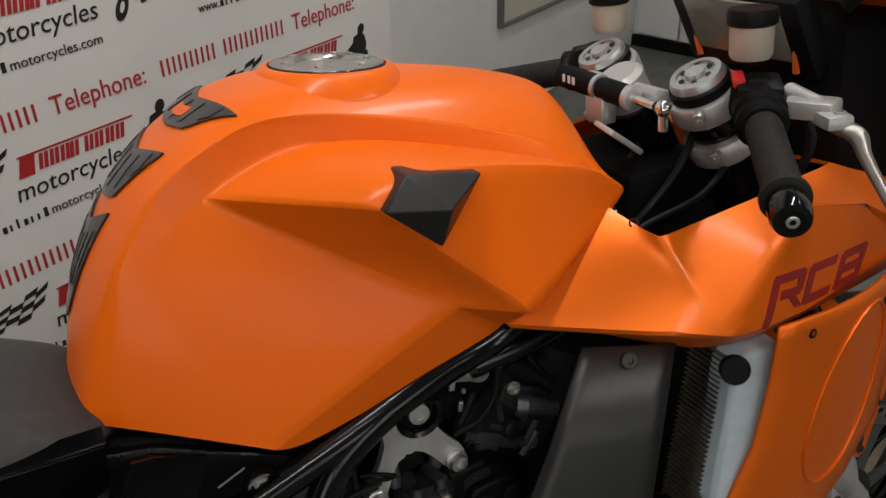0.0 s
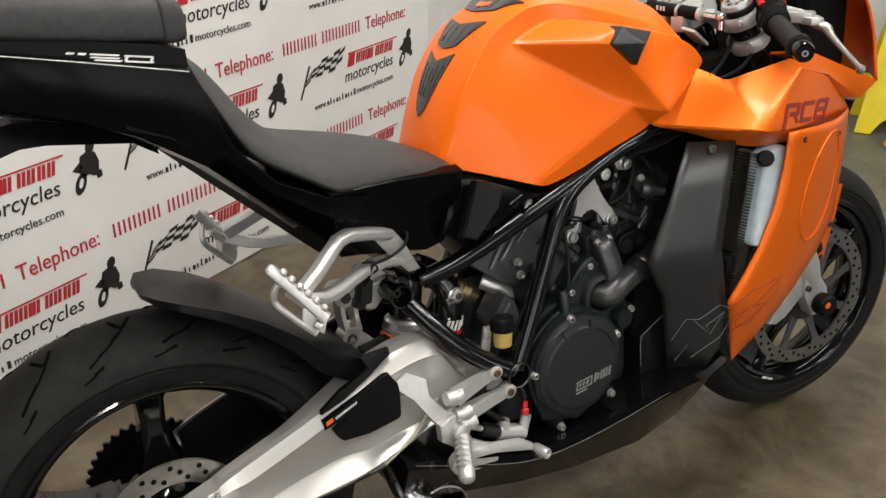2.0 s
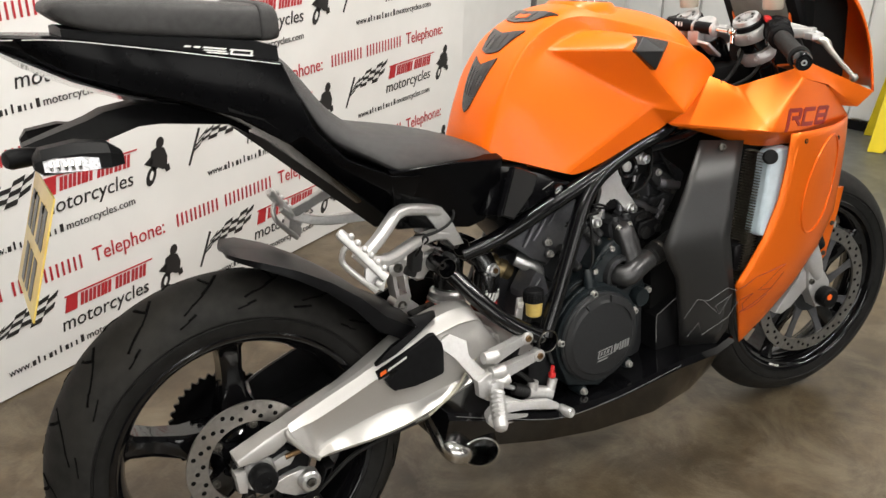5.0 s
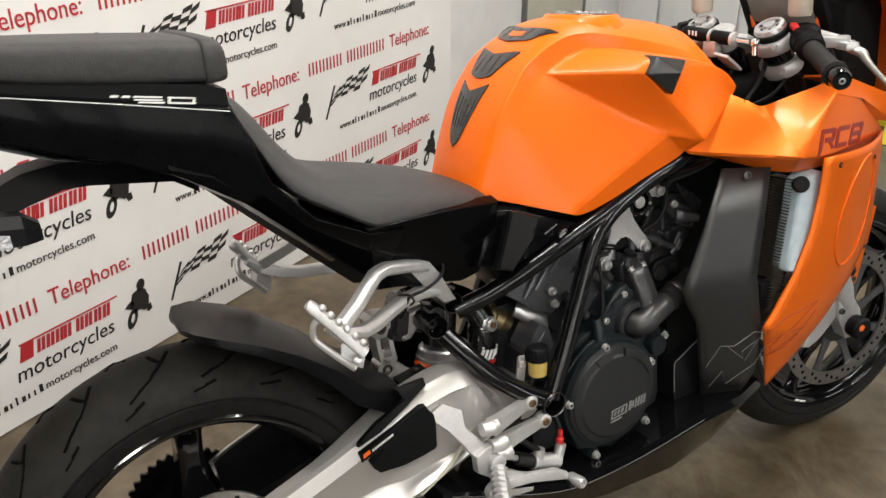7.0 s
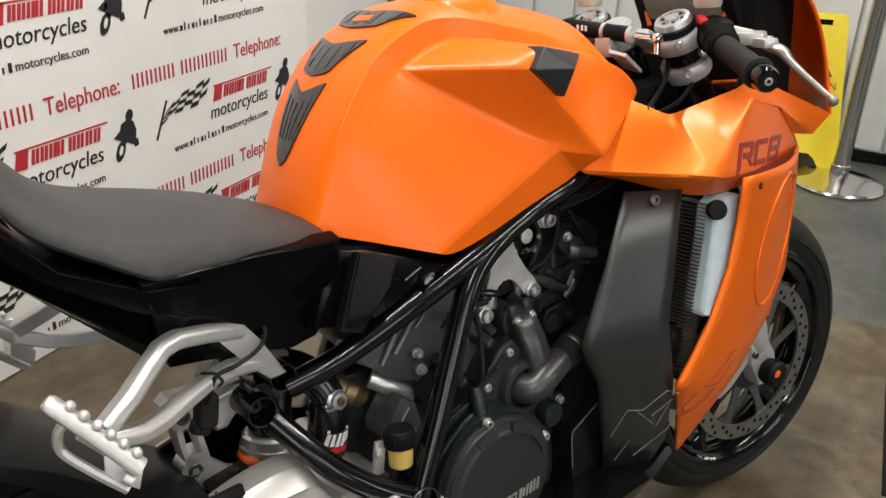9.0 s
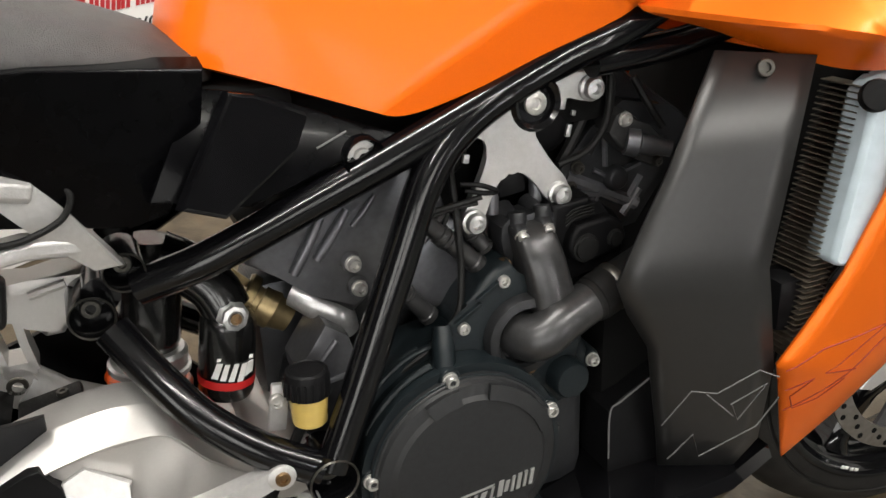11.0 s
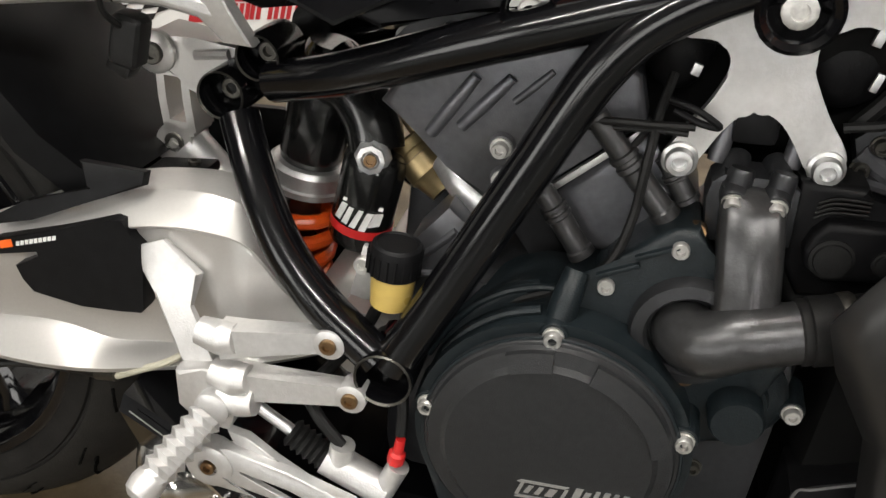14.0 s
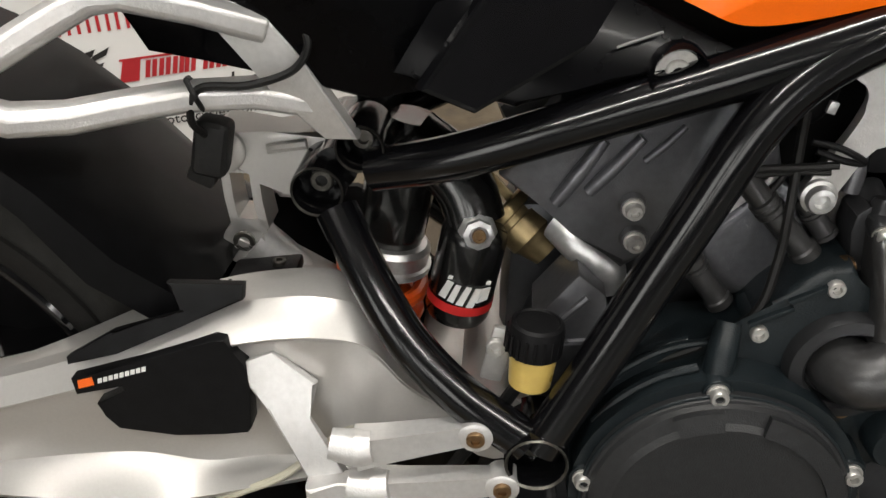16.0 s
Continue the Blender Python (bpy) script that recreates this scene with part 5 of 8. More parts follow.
for x, z, w, d in ((0.022, 0.688, 0.030, 0.003), (0.034, 0.689, 0.066, 0.006), (0.068, 0.681, 0.092, 0.010), (0.118, 0.661, 0.100, 0.015), (0.170, 0.632, 0.102, 0.020), (0.222, 0.594, 0.103, 0.026), (0.272, 0.548, 0.103, 0.036), (0.328, 0.512, 0.100, 0.04)):
    n = V(x - RA[0], 0, z - RA[2]).normalized()
    c = V(x, 0, z)
    ring = [c + V(0, -w, 0) - n * d, c + V(0, -w * 0.98, 0) - n * d * 0.35, c + V(0, -w * 0.75, 0) - n * 0.004, c, c + V(0, w * 0.75, 0) - n * 0.004, c + V(0, w * 0.98, 0) - n * d * 0.35, c + V(0, w, 0) - n * d]
    h_r.append(ring + [q - n * 0.005 for q in ring[::-1]])
hug = part("rear_hugger", loft(bmesh.new(), h_r), HUG_BLACK, bike, "matt black rear mudguard", angle=65)
bm = bmesh.new()
slab(bm, [(0.300, -0.108, 0.530), (0.314, -0.116, 0.512), (0.261, -0.120, 0.494), (0.226, -0.122, 0.471), (0.226, -0.122, 0.464), (0.264, -0.122, 0.477), (0.313, -0.118, 0.502), (0.353, -0.109, 0.520), (0.353, -0.104, 0.530)], 0.010, 0.002)
part("hugger_flank", bm, SATIN_BLACK, hug)
bm = bmesh.new()
box(bm, (0.356, -0.055, 0.512), (0.052, 0.036, 0.009), Euler((0, radians(-10), 0)).to_matrix(), 0.003)
part("hugger_tab", bm, SATIN_BLACK, hug)
bolt(hug, (0.366, -0.052, 0.518), 0.005, 0.004, (0, 0, 1), DARK_BOLT)


# wheels
TYRE_SECTION = ((0, 0), (0.18, 0.016), (0.36, 0.065), (0.54, 0.147), (0.70, 0.250), (0.84, 0.375), (0.93, 0.485), (0.985, 0.59), (1.0, 0.655), (1.0, 0.76), (0.975, 0.88), (0.93, 1.0))


def wheel(name, c, tyre_r, width, rim_r, label, spoke_turn, parent):
    """A motorcycle wheel about its axle: tyre, rim, five hollow-sided spokes."""
    root = new(name)
    root.parent = parent
    root.matrix_local = Matrix.Translation(c)
    root["label"] = label
    hw = width / 2
    prof = [(tyre_r - (tyre_r - rim_r) * f, hw * g) for g, f in TYRE_SECTION]
    bm = bmesh.new()
    lathe(bm, [(r, -h) for r, h in prof[:0:-1] if r > prof[8][0] - 1e-6] + [p for p in prof if p[0] > prof[8][0] - 1e-6], (0, 0, 0), (0, 1, 0), 120, False)
    tyre = part("tyre", bm, RUBBER, root, "worn black sports tyre", angle=60)
    for s_ in (1, -1):
        r0, h0 = prof[8]
        bead = [(r0, h0), (r0 - 0.0015, h0 - 0.0022), (r0 - 0.004, h0 - 0.0024), (r0 - 0.0055, h0 + 0.0004)] + prof[9:] + [(rim_r - 0.006, prof[-1][1] - 0.006)]
        bm = bmesh.new()
        lathe(bm, [(r, h * s_) for r, h in bead], (0, 0, 0), (0, 1, 0), 120, False)
        part("sidewall", bm, SIDE_RUBBER, tyre, "smooth black sidewall with a moulded ring", angle=40)
    rw = prof[-1][1] - 0.003
    bm = bmesh.new()
    half = [(rim_r - 0.004, rw - 0.004), (rim_r + 0.003, rw - 0.001), (rim_r + 0.004, rw + 0.003), (rim_r, rw + 0.006), (rim_r - 0.006, rw + 0.005), (rim_r - 0.010, rw + 0.001), (rim_r - 0.012, rw - 0.008), (rim_r - 0.017, rw - 0.012), (rim_r - 0.022, rw * 0.70), (rim_r - 0.030, rw * 0.4)]
    lathe(bm, [(r, -h) for r, h in half] + [(rim_r - 0.033, 0)] + half[::-1], (0, 0, 0), (0, 1, 0), 96, False)
    rim = part("rim", bm, BLACK_GLOSS, root, "gloss black rim", angle=40)
    for k in range(5):
        a = radians(spoke_turn + 72 * k)
        e = V(math.cos(a), 0, math.sin(a))
        t = V(-math.sin(a), 0, math.cos(a))
        bm = loft(bmesh.new(), [[e * r + t * w + V(0, -d, 0), e * r + t * w * 0.55 + V(0, -d * 1.25, 0), e * r - t * w * 0.55 + V(0, -d * 1.25, 0), e * r - t * w + V(0, -d, 0), e * r - t * w + V(0, d, 0), e * r + t * w + V(0, d, 0)]
                                for r, w, d in ((0.030, 0.034, 0.034), (0.070, 0.031, 0.028), (0.105, 0.021, 0.022), (0.150, 0.018, 0.020), (rim_r - 0.040, 0.020, 0.024), (rim_r - 0.024, 0.030, 0.030))])
        part("spoke", bm, BLACK_GLOSS, rim, angle=30)
    bm = bmesh.new()
    lathe(bm, [(0.02, -hw * 0.75), (0.045, -hw * 0.70), (0.060, -hw * 0.45), (0.070, 0), (0.060, hw * 0.45), (0.045, hw * 0.70), (0.02, hw * 0.75)], (0, 0, 0), (0, 1, 0), 32)
    part("hub", bm, BLACK_GLOSS, rim)
    return root


def brake_disc(parent, y, r_out, r_in, material, holes, name="brake_disc", thick=0.005, rows=3):
    """A drilled disc on its carrier; y is its place along the axle."""
    bm = bmesh.new()
    seg = 72
    rad = [r_in + (r_out - r_in) * k / 4 for k in range(5)]
    vs = [[bm.verts.new((r * math.cos(a), y, r * math.sin(a))) for a in (2 * math.pi * k / seg for k in range(seg))] for r in rad]
    for i in range(4):
        for k in range(seg):
            bm.faces.new((vs[i][k], vs[i][(k + 1) % seg], vs[i + 1][(k + 1) % seg], vs[i + 1][k]))
    ext = bmesh.ops.extrude_face_region(bm, geom=list(bm.faces))
    bmesh.ops.translate(bm, vec=(0, thick, 0), verts=[g for g in ext["geom"] if isinstance(g, bmesh.types.BMVert)])
    ob = part(name, bm, material, parent, "drilled steel brake disc", angle=30)
    bm = bmesh.new()
    for k in range(holes):
        a = 2 * math.pi * k / holes
        rr = r_in + (r_out - r_in) * (0.25 + 0.25 * (k % rows))
        lathe(bm, [(0.0042, 0), (0.0042, 0.0006), (0, 0.0006)], (rr * math.cos(a), y - 0.0002, rr * math.sin(a)), (0, -1, 0), 8)
    tagged(part("drilling", bm, SHADE, ob, "drilled pattern of the disc"), kind="stuff")
    return ob


rw = wheel("rear_wheel", (0.006, 0.018, 0.326), 0.318, 0.158, 0.228, "rear wheel with a wide tyre", 161, bike)
# tread cuts of the rear tyre
bm = bmesh.new()


def on_tyre(ang, h, lift=0.0007):
    g = abs(h) / 0.079
    for (g0, f0), (g1, f1) in zip(TYRE_SECTION, TYRE_SECTION[1:]):
        if g <= g1:
            break
    r = 0.318 - 0.090 * (f0 + (f1 - f0) * (g - g0) / (g1 - g0)) + lift
    return V(r * math.cos(ang), h, r * math.sin(ang))


for k in range(18):
    a0 = 2 * math.pi * k / 18
    for sgn in (1, -1):
        off = 0 if sgn > 0 else math.pi / 18
        for path in ([(0.00, 0.010), (0.05, 0.030), (0.12, 0.045), (0.20, 0.055), (0.27, 0.062)], [(0.10, 0.008), (0.075, 0.022), (0.05, 0.030)], [(0.20, 0.067), (0.26, 0.070), (0.33, 0.0725)]):
            pts = [on_tyre(a0 + off + a * 0.9, sgn * h) for a, h in path]
            for p, q in zip(pts, pts[1:]):
                d = (q - p).normalized()
                n = ((p + q) / 2).normalized()
                s = d.cross(n) * 0.0026
                bm.faces.new([bm.verts.new(v) for v in (p - s, p + s, q + s, q - s)])
bmesh.ops.remove_doubles(bm, verts=bm.verts, dist=1e-5)
tread = part("tread_pattern", bm, GROOVE, [c for c in rw.children if c.name.startswith("tyre")][0], "dark tread cuts")
tagged(tread, "dark tread cuts", kind="stuff")
m = tread.modifiers.new("depth", "SOLIDIFY")
m.thickness, m.offset = 0.0012, -1
rd = brake_disc(rw, -0.078, 0.110, 0.074, DISC, 45)
for k in range(6):
    bm = bmesh.new()
    a = radians(60 * k + 20)
    e, t = V(math.cos(a), 0, math.sin(a)), V(-math.sin(a), 0, math.cos(a))
    loft(bm, [[e * r + t * w + V(0, -0.076, 0), e * r - t * w + V(0, -0.076, 0), e * r - t * w + V(0, -0.070, 0), e * r + t * w + V(0, -0.070, 0)] for r, w in ((0.04, 0.016), (0.06, 0.011), (0.078, 0.013))])
    part("disc_carrier", bm, BLACK_GLOSS, rd, "black disc carrier")
for k in range(6):
    a = radians(60 * k + 20)
    bolt(rd, (0.068 * math.cos(a), -0.076, 0.068 * math.sin(a)), 0.006, 0.006, material=DARK_BOLT, washer=0.008)
bm = bmesh.new()
sp = []
for k in range(152):
    a = 2 * math.pi * k / 152
    r = 0.095 + (0.006 if k % 4 in (1, 2) else 0)
    sp.append((r * math.cos(a), r * math.sin(a)))
prism(bm, sp, 0.088, 0.094)
part("sprocket", bm, SATIN_BLACK, rw, "black toothed sprocket")

# rear axle, caliper and its hanger
bm = bmesh.new()
lathe(bm, [(0.018, 0), (0.021, 0.003), (0.023, 0.010), (0.023, 0.030), (0.020, 0.036), (0.009, 0.037), (0.007, 0.033), (0, 0.033)], (0.008, -0.094, 0.320), (0, -1, 0), 28)
bob = part("axle_slider", bm, SATIN_BLACK, bike, "black axle slider")
bm = bmesh.new()
lathe(bm, [(0.0195, 0.001), (0.0212, 0.0028)], (0.008, -0.094, 0.320), (0, -1, 0), 28, False)
part("orange_ring", bm, ORANGE_INK, bob, "orange ring")
bm = bmesh.new()
lathe(bm, [(0.031, -0.010), (0.031, 0.004), (0.028, 0.007), (0.020, 0.007)], (0.008, -0.092, 0.320), (0, -1, 0), 28)
part("axle_washer", bm, SILVER, swing, "silver washer round the axle")
bm = bmesh.new()
prism(bm, [(0.020, 0.296), (0.050, 0.304), (0.078, 0.308), (0.104, 0.296), (0.106, 0.270), (0.088, 0.256), (0.060, 0.262), (0.036, 0.276)], -0.106, -0.090, 0.003)
part("caliper_hanger", bm, SILVER, swing, "silver caliper hanger")
bm = bmesh.new()
lathe(bm, [(0.0195, 0), (0.0195, 0.010), (0.016, 0.014), (0.010, 0.015), (0.007, 0.011), (0, 0.011)], (0.086, -0.108, 0.287), (0, -1, 0), 24)
part("caliper_boss", bm, ALLOY, swing, "round alloy boss")
bolt(swing, (0.086, -0.120, 0.287), 0.007, 0.005, material=DARK_BOLT)
bm = bmesh.new()
prism(bm, [(0.050, 0.262), (0.078, 0.256), (0.100, 0.262), (0.128, 0.284), (0.136, 0.300), (0.118, 0.298), (0.104, 0.262), (0.096, 0.240), (0.062, 0.238)], -0.112, -0.072, 0.004)
box(bm, (0.072, -0.086, 0.232), (0.075, 0.045, 0.036), Euler((0, radians(20), 0)).to_matrix(), 0.008)
cal = part("rear_caliper", bm, SATIN_BLACK, bike, "black rear brake caliper")
for dx in (-0.022, 0.022):
    bolt(cal, (0.072 + dx, -0.108, 0.236 + dx * 0.4), 0.007, 0.006, material=DARK_BOLT)
bm = bmesh.new()
sweep(bm, [(0.10, -0.10, 0.25), (0.18, -0.085, 0.288), (0.25, -0.088, 0.306), (0.300, -0.108, 0.327)], 0.0042, 8, 6)
hose_r = part("brake_hose", bm, HOSE, bike, "black brake hose")
bm = bmesh.new()
rod(bm, (0.298, -0.107, 0.326), (0.322, -0.115, 0.337), 0.0052)
part("hose_sleeve", bm, DARK_BOLT, hose_r, "grey crimped sleeve")
bm = bmesh.new()
sweep(bm, [(0.318, -0.114, 0.334), (0.345, -0.118, 0.352), (0.38, -0.12, 0.375), (0.43, -0.11, 0.42)], 0.0033, 8, 6)
part("clear_hose", bm, mat("pale_hose", (0.40, 0.38, 0.30), 0.4), hose_r, "pale braided end of the hose")

# front wheel, steered a little to its right
FK0, FK1 = V(1.124, 0, 0.962), V(1.432, 0, 0.345)
fkd = (FK1 - FK0).normalized()
STEER = Matrix.Translation(Vector(FA) + V(-0.030, -0.003, 0.006)) @ Matrix.Rotation(0.122, 4, fkd) @ Matrix.Translation(-Vector(FA))
fw = wheel("front_wheel", FA, 0.294, 0.110, 0.222, "front wheel with a black tyre", 100, bike)
fw.matrix_local = STEER @ Matrix.Translation(FA)
for sgn in (1, -1):
    fd = brake_disc(fw, -0.066 * sgn - 0.0025, 0.160, 0.130, DISC, 54)
    for k in range(8):
        a = radians(45 * k + 10)
        e, t = V(math.cos(a), 0, math.sin(a)), V(-math.sin(a), 0, math.cos(a))
        bm = bmesh.new()
        loft(bm, [[e * r + t * (w + o) + V(0, -0.062 * sgn - 0.002, 0), e * r - t * (w - o) + V(0, -0.062 * sgn - 0.002, 0), e * r - t * (w - o) + V(0, -0.062 * sgn + 0.003, 0), e * r + t * (w + o) + V(0, -0.062 * sgn + 0.003, 0)] for r, w, o in ((0.045, 0.014, 0), (0.085, 0.008, 0.012), (0.118, 0.009, 0.022), (0.134, 0.013, 0.026))])
        part("carrier_spoke", bm, ENGINE, fd, "grey spoke of the disc carrier")
    bm = bmesh.new()
    lathe(bm, [(0.055, -0.003), (0.055, 0.003)], (0, -0.062 * sgn, 0), (0, 1, 0), 32)
    part("disc_carrier", bm, ENGINE_DARK, fd, "dark hub of the disc carrier")
bm = bmesh.new()
for x0 in range(4):
    a = radians(-118 + 2.5 * x0)
    b = radians(-118 + 2.5 * x0 + 1.8)
    bm.faces.new([bm.verts.new(V(r * math.cos(t), -0.0555, r * math.sin(t))) for r, t in ((0.211, a), (0.211, b), (0.206, b), (0.206, a))])
m_ = part("rim_mark", bm, WHITE_INK, fw, "small white bars on the rim")
m = m_.modifiers.new("depth", "SOLIDIFY")
m.thickness = 0.001

# fork
for sgn in (1, -1):
    y = -0.082 * sgn
    p = FK0 + V(0, y, 0)
    bm = bmesh.new()
    lathe(bm, [(0.0275, 0.012), (0.0275, 0.098), (0.0305, 0.10), (0.0305, 0.36), (0.0265, 0.365), (0.0265, 0.42), (0.0295, 0.425), (0.0295, 0.44), (0.0215, 0.445), (0.0215, 0.60)], p, fkd, 28)
    leg = part("fork_leg", bm, BLACK_GLOSS, bike, "black upside-down fork leg")
    bm = bmesh.new()
    lathe(bm, [(0.0220, 0.445), (0.0220, 0.62)], p, fkd, 28)
    part("fork_slider", bm, CHROME, leg, "polished fork slider").matrix_local = STEER
    bm = bmesh.new()
    q = p + fkd * 0.585
    lathe(bm, [(0.024, 0), (0.0285, 0.004), (0.0285, 0.05), (0.025, 0.075), (0.020, 0.10)], q, fkd, 24)
    prism(bm, [(1.388, 0.410), (1.414, 0.412), (1.432, 0.37), (1.462, 0.338), (1.475, 0.30), (1.458, 0.272), (1.430, 0.272), (1.40, 0.325)], y - 0.016 * sgn, y + 0.016 * sgn, 0.004)
    prism(bm, [(1.392, 0.395), (1.412, 0.365), (1.400, 0.325), (1.360, 0.286), (1.332, 0.272), (1.312, 0.278), (1.335, 0.312), (1.372, 0.360)], y - 0.008 * sgn, y + 0.012 * sgn, 0.003)
    foot = part("fork_foot", bm, SILVER, leg, "silver fork foot")
    foot.matrix_local = STEER
    bolt(foot, (1.405, y - 0.016 * sgn, 0.345), 0.007, 0.006, (0, -sgn, 0), DARK_BOLT)
    bm = bmesh.new()
    lathe(bm, [(0.020, 0), (0.024, 0.004), (0.0255, 0.012), (0.0255, 0.026), (0.021, 0.032), (0, 0.032)], (1.444, y - 0.014 * sgn, 0.303), (0, -sgn, 0), 24)
    sl = part("axle_slider", bm, SATIN_BLACK, bike, "black front axle slider")
    sl.matrix_local = STEER
    bm = bmesh.new()
    lathe(bm, [(0.0085, 0.0325), (0.0085, 0.0335), (0.0, 0.0335)], (1.437, y - 0.014 * sgn, 0.309), (0, -sgn, 0), 5, False)
    part("orange_mark", bm, ORANGE_INK, sl, "orange mark")
    # cap and clamps
    bm = bmesh.new()
    lathe(bm, [(0.0285, 0.012), (0.0285, -0.004), (0.0260, -0.010), (0.020, -0.011), (0.019, -0.008), (0.011, -0.008), (0.010, -0.013), (0, -0.013)], p, fkd, 28)
    cap = part("fork_cap", bm, ALLOY, leg, "silver fork cap with adjuster")
    for k in range(6):
        a = k * math.pi / 3
        x, yy, z = frame_of(fkd)
        bolt(cap, p - fkd * 0.0085 + (x * math.cos(a) + yy * math.sin(a)) * 0.0155, 0.003, 0.002, -fkd, DARK_BOLT, "cap_hole")
    bm = bmesh.new()
    lathe(bm, [(0.0285, -0.002), (0.0312, 0.000), (0.0318, 0.004), (0.0312, 0.010), (0.0285, 0.0105)], p, fkd, 28, False)
    part("seal_ring", bm, SATIN_BLACK, leg)
    for h0, h1, nm in ((0.010, 0.036, "top_clamp"), (0.060, 0.086, "bar_clamp")):
        bm = bmesh.new()
        lathe(bm, [(0.0275, h0), (0.036, h0 + 0.001), (0.0375, h0 + 0.004), (0.0375, h1 - 0.004), (0.036, h1 - 0.001), (0.0275, h1)], p, fkd, 32)
        cl = part(nm, bm, SILVER, leg, "silver clamp")
        bolt(cl, p + fkd * ((h0 + h1) / 2) + V(-0.030, -0.026 * sgn, -0.006), 0.006, 0.010, (-0.75, -0.65 * sgn, -0.2), ALLOY)
    # handlebar with grip
    b0, b1 = V(1.172, -0.106 * sgn, 0.946), V(1.019, -0.318 * sgn, 0.901)
    d = (b1 - b0).normalized()
    bm = bmesh.new()
    rod(bm, b0, b1 - d * 0.02, 0.011)
    hb = part("handlebar", bm, SATIN_BLACK, bike, "black clip-on handlebar")
    prof = [(0.0155, 0.075)]
    for k in range(24):
        h = 0.085 + 0.118 * k / 24
        prof += [(0.0170, h), (0.0170, h + 0.0035), (0.0164, h + 0.0042)]
    prof += [(0.0168, 0.204), (0.021, 0.206), (0.021, 0.211), (0.016, 0.213)]
    bm = bmesh.new()
    lathe(bm, prof, b0, d, 28)
    part("grip", bm, GRIP, hb, "ribbed black rubber grip")
    bm = bmesh.new()
    lathe(bm, [(0.022, 0.062), (0.0245, 0.066), (0.0245, 0.074), (0.019, 0.078)], b0, d, 28)
    part("grip_flange", bm, SATIN_BLACK, hb)
    bm = bmesh.new()
    lathe(bm, [(0.0155, 0.213), (0.0170, 0.216), (0.0170, 0.238), (0.0150, 0.244), (0.007, 0.245), (0.006, 0.240), (0, 0.240)], b0, d, 24)
    end = part("bar_end", bm, BLACK_GLOSS, hb, "gloss black bar-end weight")
    bolt(end, b0 + d * 0.2425, 0.0055, 0.004, d, ALLOY)
    bm = bmesh.new()
    for h, r, off in ((0.030, 0.027, 0.0), (0.052, 0.025, 0.0)):
        lathe(bm, [(r * 0.7, h - 0.014), (r, h - 0.010), (r, h + 0.008), (r * 0.8, h + 0.012)], b0 + V(0, 0, 0.004), d, 20)
    box(bm, b0 + d * 0.035 + V(0.0, 0, 0.012), (0.045, 0.045, 0.032), d.to_track_quat("X", "Z").to_matrix(), 0.008)
    sw = part("switch_housing", bm, SATIN_BLACK, hb, "black switch housing")
    if sgn > 0:
        bm = bmesh.new()
        box(bm, b0 + d * 0.024 + V(-0.020, 0.004, 0.026), (0.024, 0.012, 0.010), d.to_track_quat("X", "Z").to_matrix(), 0.003)
        part("kill_switch", bm, RED_PLASTIC, sw, "red kill switch")
    # lever with perch
    bm = bmesh.new()
    lp = V(1.184, -0.200 * sgn, 0.930)
    box(bm, V(1.190, -0.165 * sgn, 0.938), (0.034, 0.050, 0.019), Euler((0, 0, radians(25 * sgn))).to_matrix(), 0.006)
    box(bm, V(1.187, -0.193 * sgn, 0.933), (0.026, 0.036, 0.014), Euler((0, 0, radians(-20 * sgn))).to_matrix(), 0.005)
    rod(bm, V(1.196, -0.13 * sgn, 0.946), V(1.192, -0.17 * sgn, 0.940), 0.010)
    perch = part("lever_perch", bm, SILVER, hb, "silver brake lever perch")
    bolt(perch, lp + V(0.004, 0, 0.008), 0.006, 0.004, (0, 0, 1), ALLOY)
    bm = bmesh.new()
    sweep(bm, [(1.185, -0.198 * sgn, 0.930), (1.190, -0.220 * sgn, 0.922), (1.178, -0.240 * sgn, 0.911), (1.160, -0.272 * sgn, 0.897), (1.142, -0.305 * sgn, 0.884), (1.127, -0.334 * sgn, 0.872)], [0.0085, 0.009, 0.0062, 0.0050, 0.0046, 0.0042], 12, 6, True, 0.6)
    bmesh.ops.create_uvsphere(bm, u_segments=16, v_segments=10, radius=0.0080, matrix=Matrix.Translation((1.124, -0.337 * sgn, 0.8705)))
    part("lever", bm, DISC, perch, "polished hand lever with a ball end")
bm = bmesh.new()
box(bm, V(1.118, 0, 0.936), (0.075, 0.13, 0.020), Euler((0, radians(23), 0)).to_matrix(), 0.007)
lathe(bm, [(0.026, -0.016), (0.026, 0.016), (0.020, 0.022), (0, 0.022)], (1.095, 0, 0.945), -fkd, 24)
part("top_yoke", bm, SILVER, bike, "silver cast top yoke")
bm = bmesh.new()
box(bm, V(1.20, 0, 0.80), (0.075, 0.20, 0.04), Euler((0, radians(23), 0)).to_matrix(), 0.01)
rod(bm, V(1.10, 0, 0.93), V(1.20, 0, 0.72), 0.032)
part("lower_yoke", bm, FRAME_BLACK, bike, "black lower yoke and headstock")
# steering damper
bm = bmesh.new()
da, db = V(1.044, 0.080, 0.964), V(1.070, -0.095, 0.947)
dd = (db - da).normalized()
lathe(bm, [(0.010, 0.028), (0.0125, 0.031), (0.0125, 0.086), (0.0115, 0.088)], da, dd, 24)
lathe(bm, [(0.0115, 0.092), (0.0122, 0.095), (0.0122, 0.132), (0.0110, 0.135), (0.006, 0.136)], da, dd, 24)
damper = part("steering_damper", bm, SATIN_BLACK, bike, "black steering damper")
bm = bmesh.new()
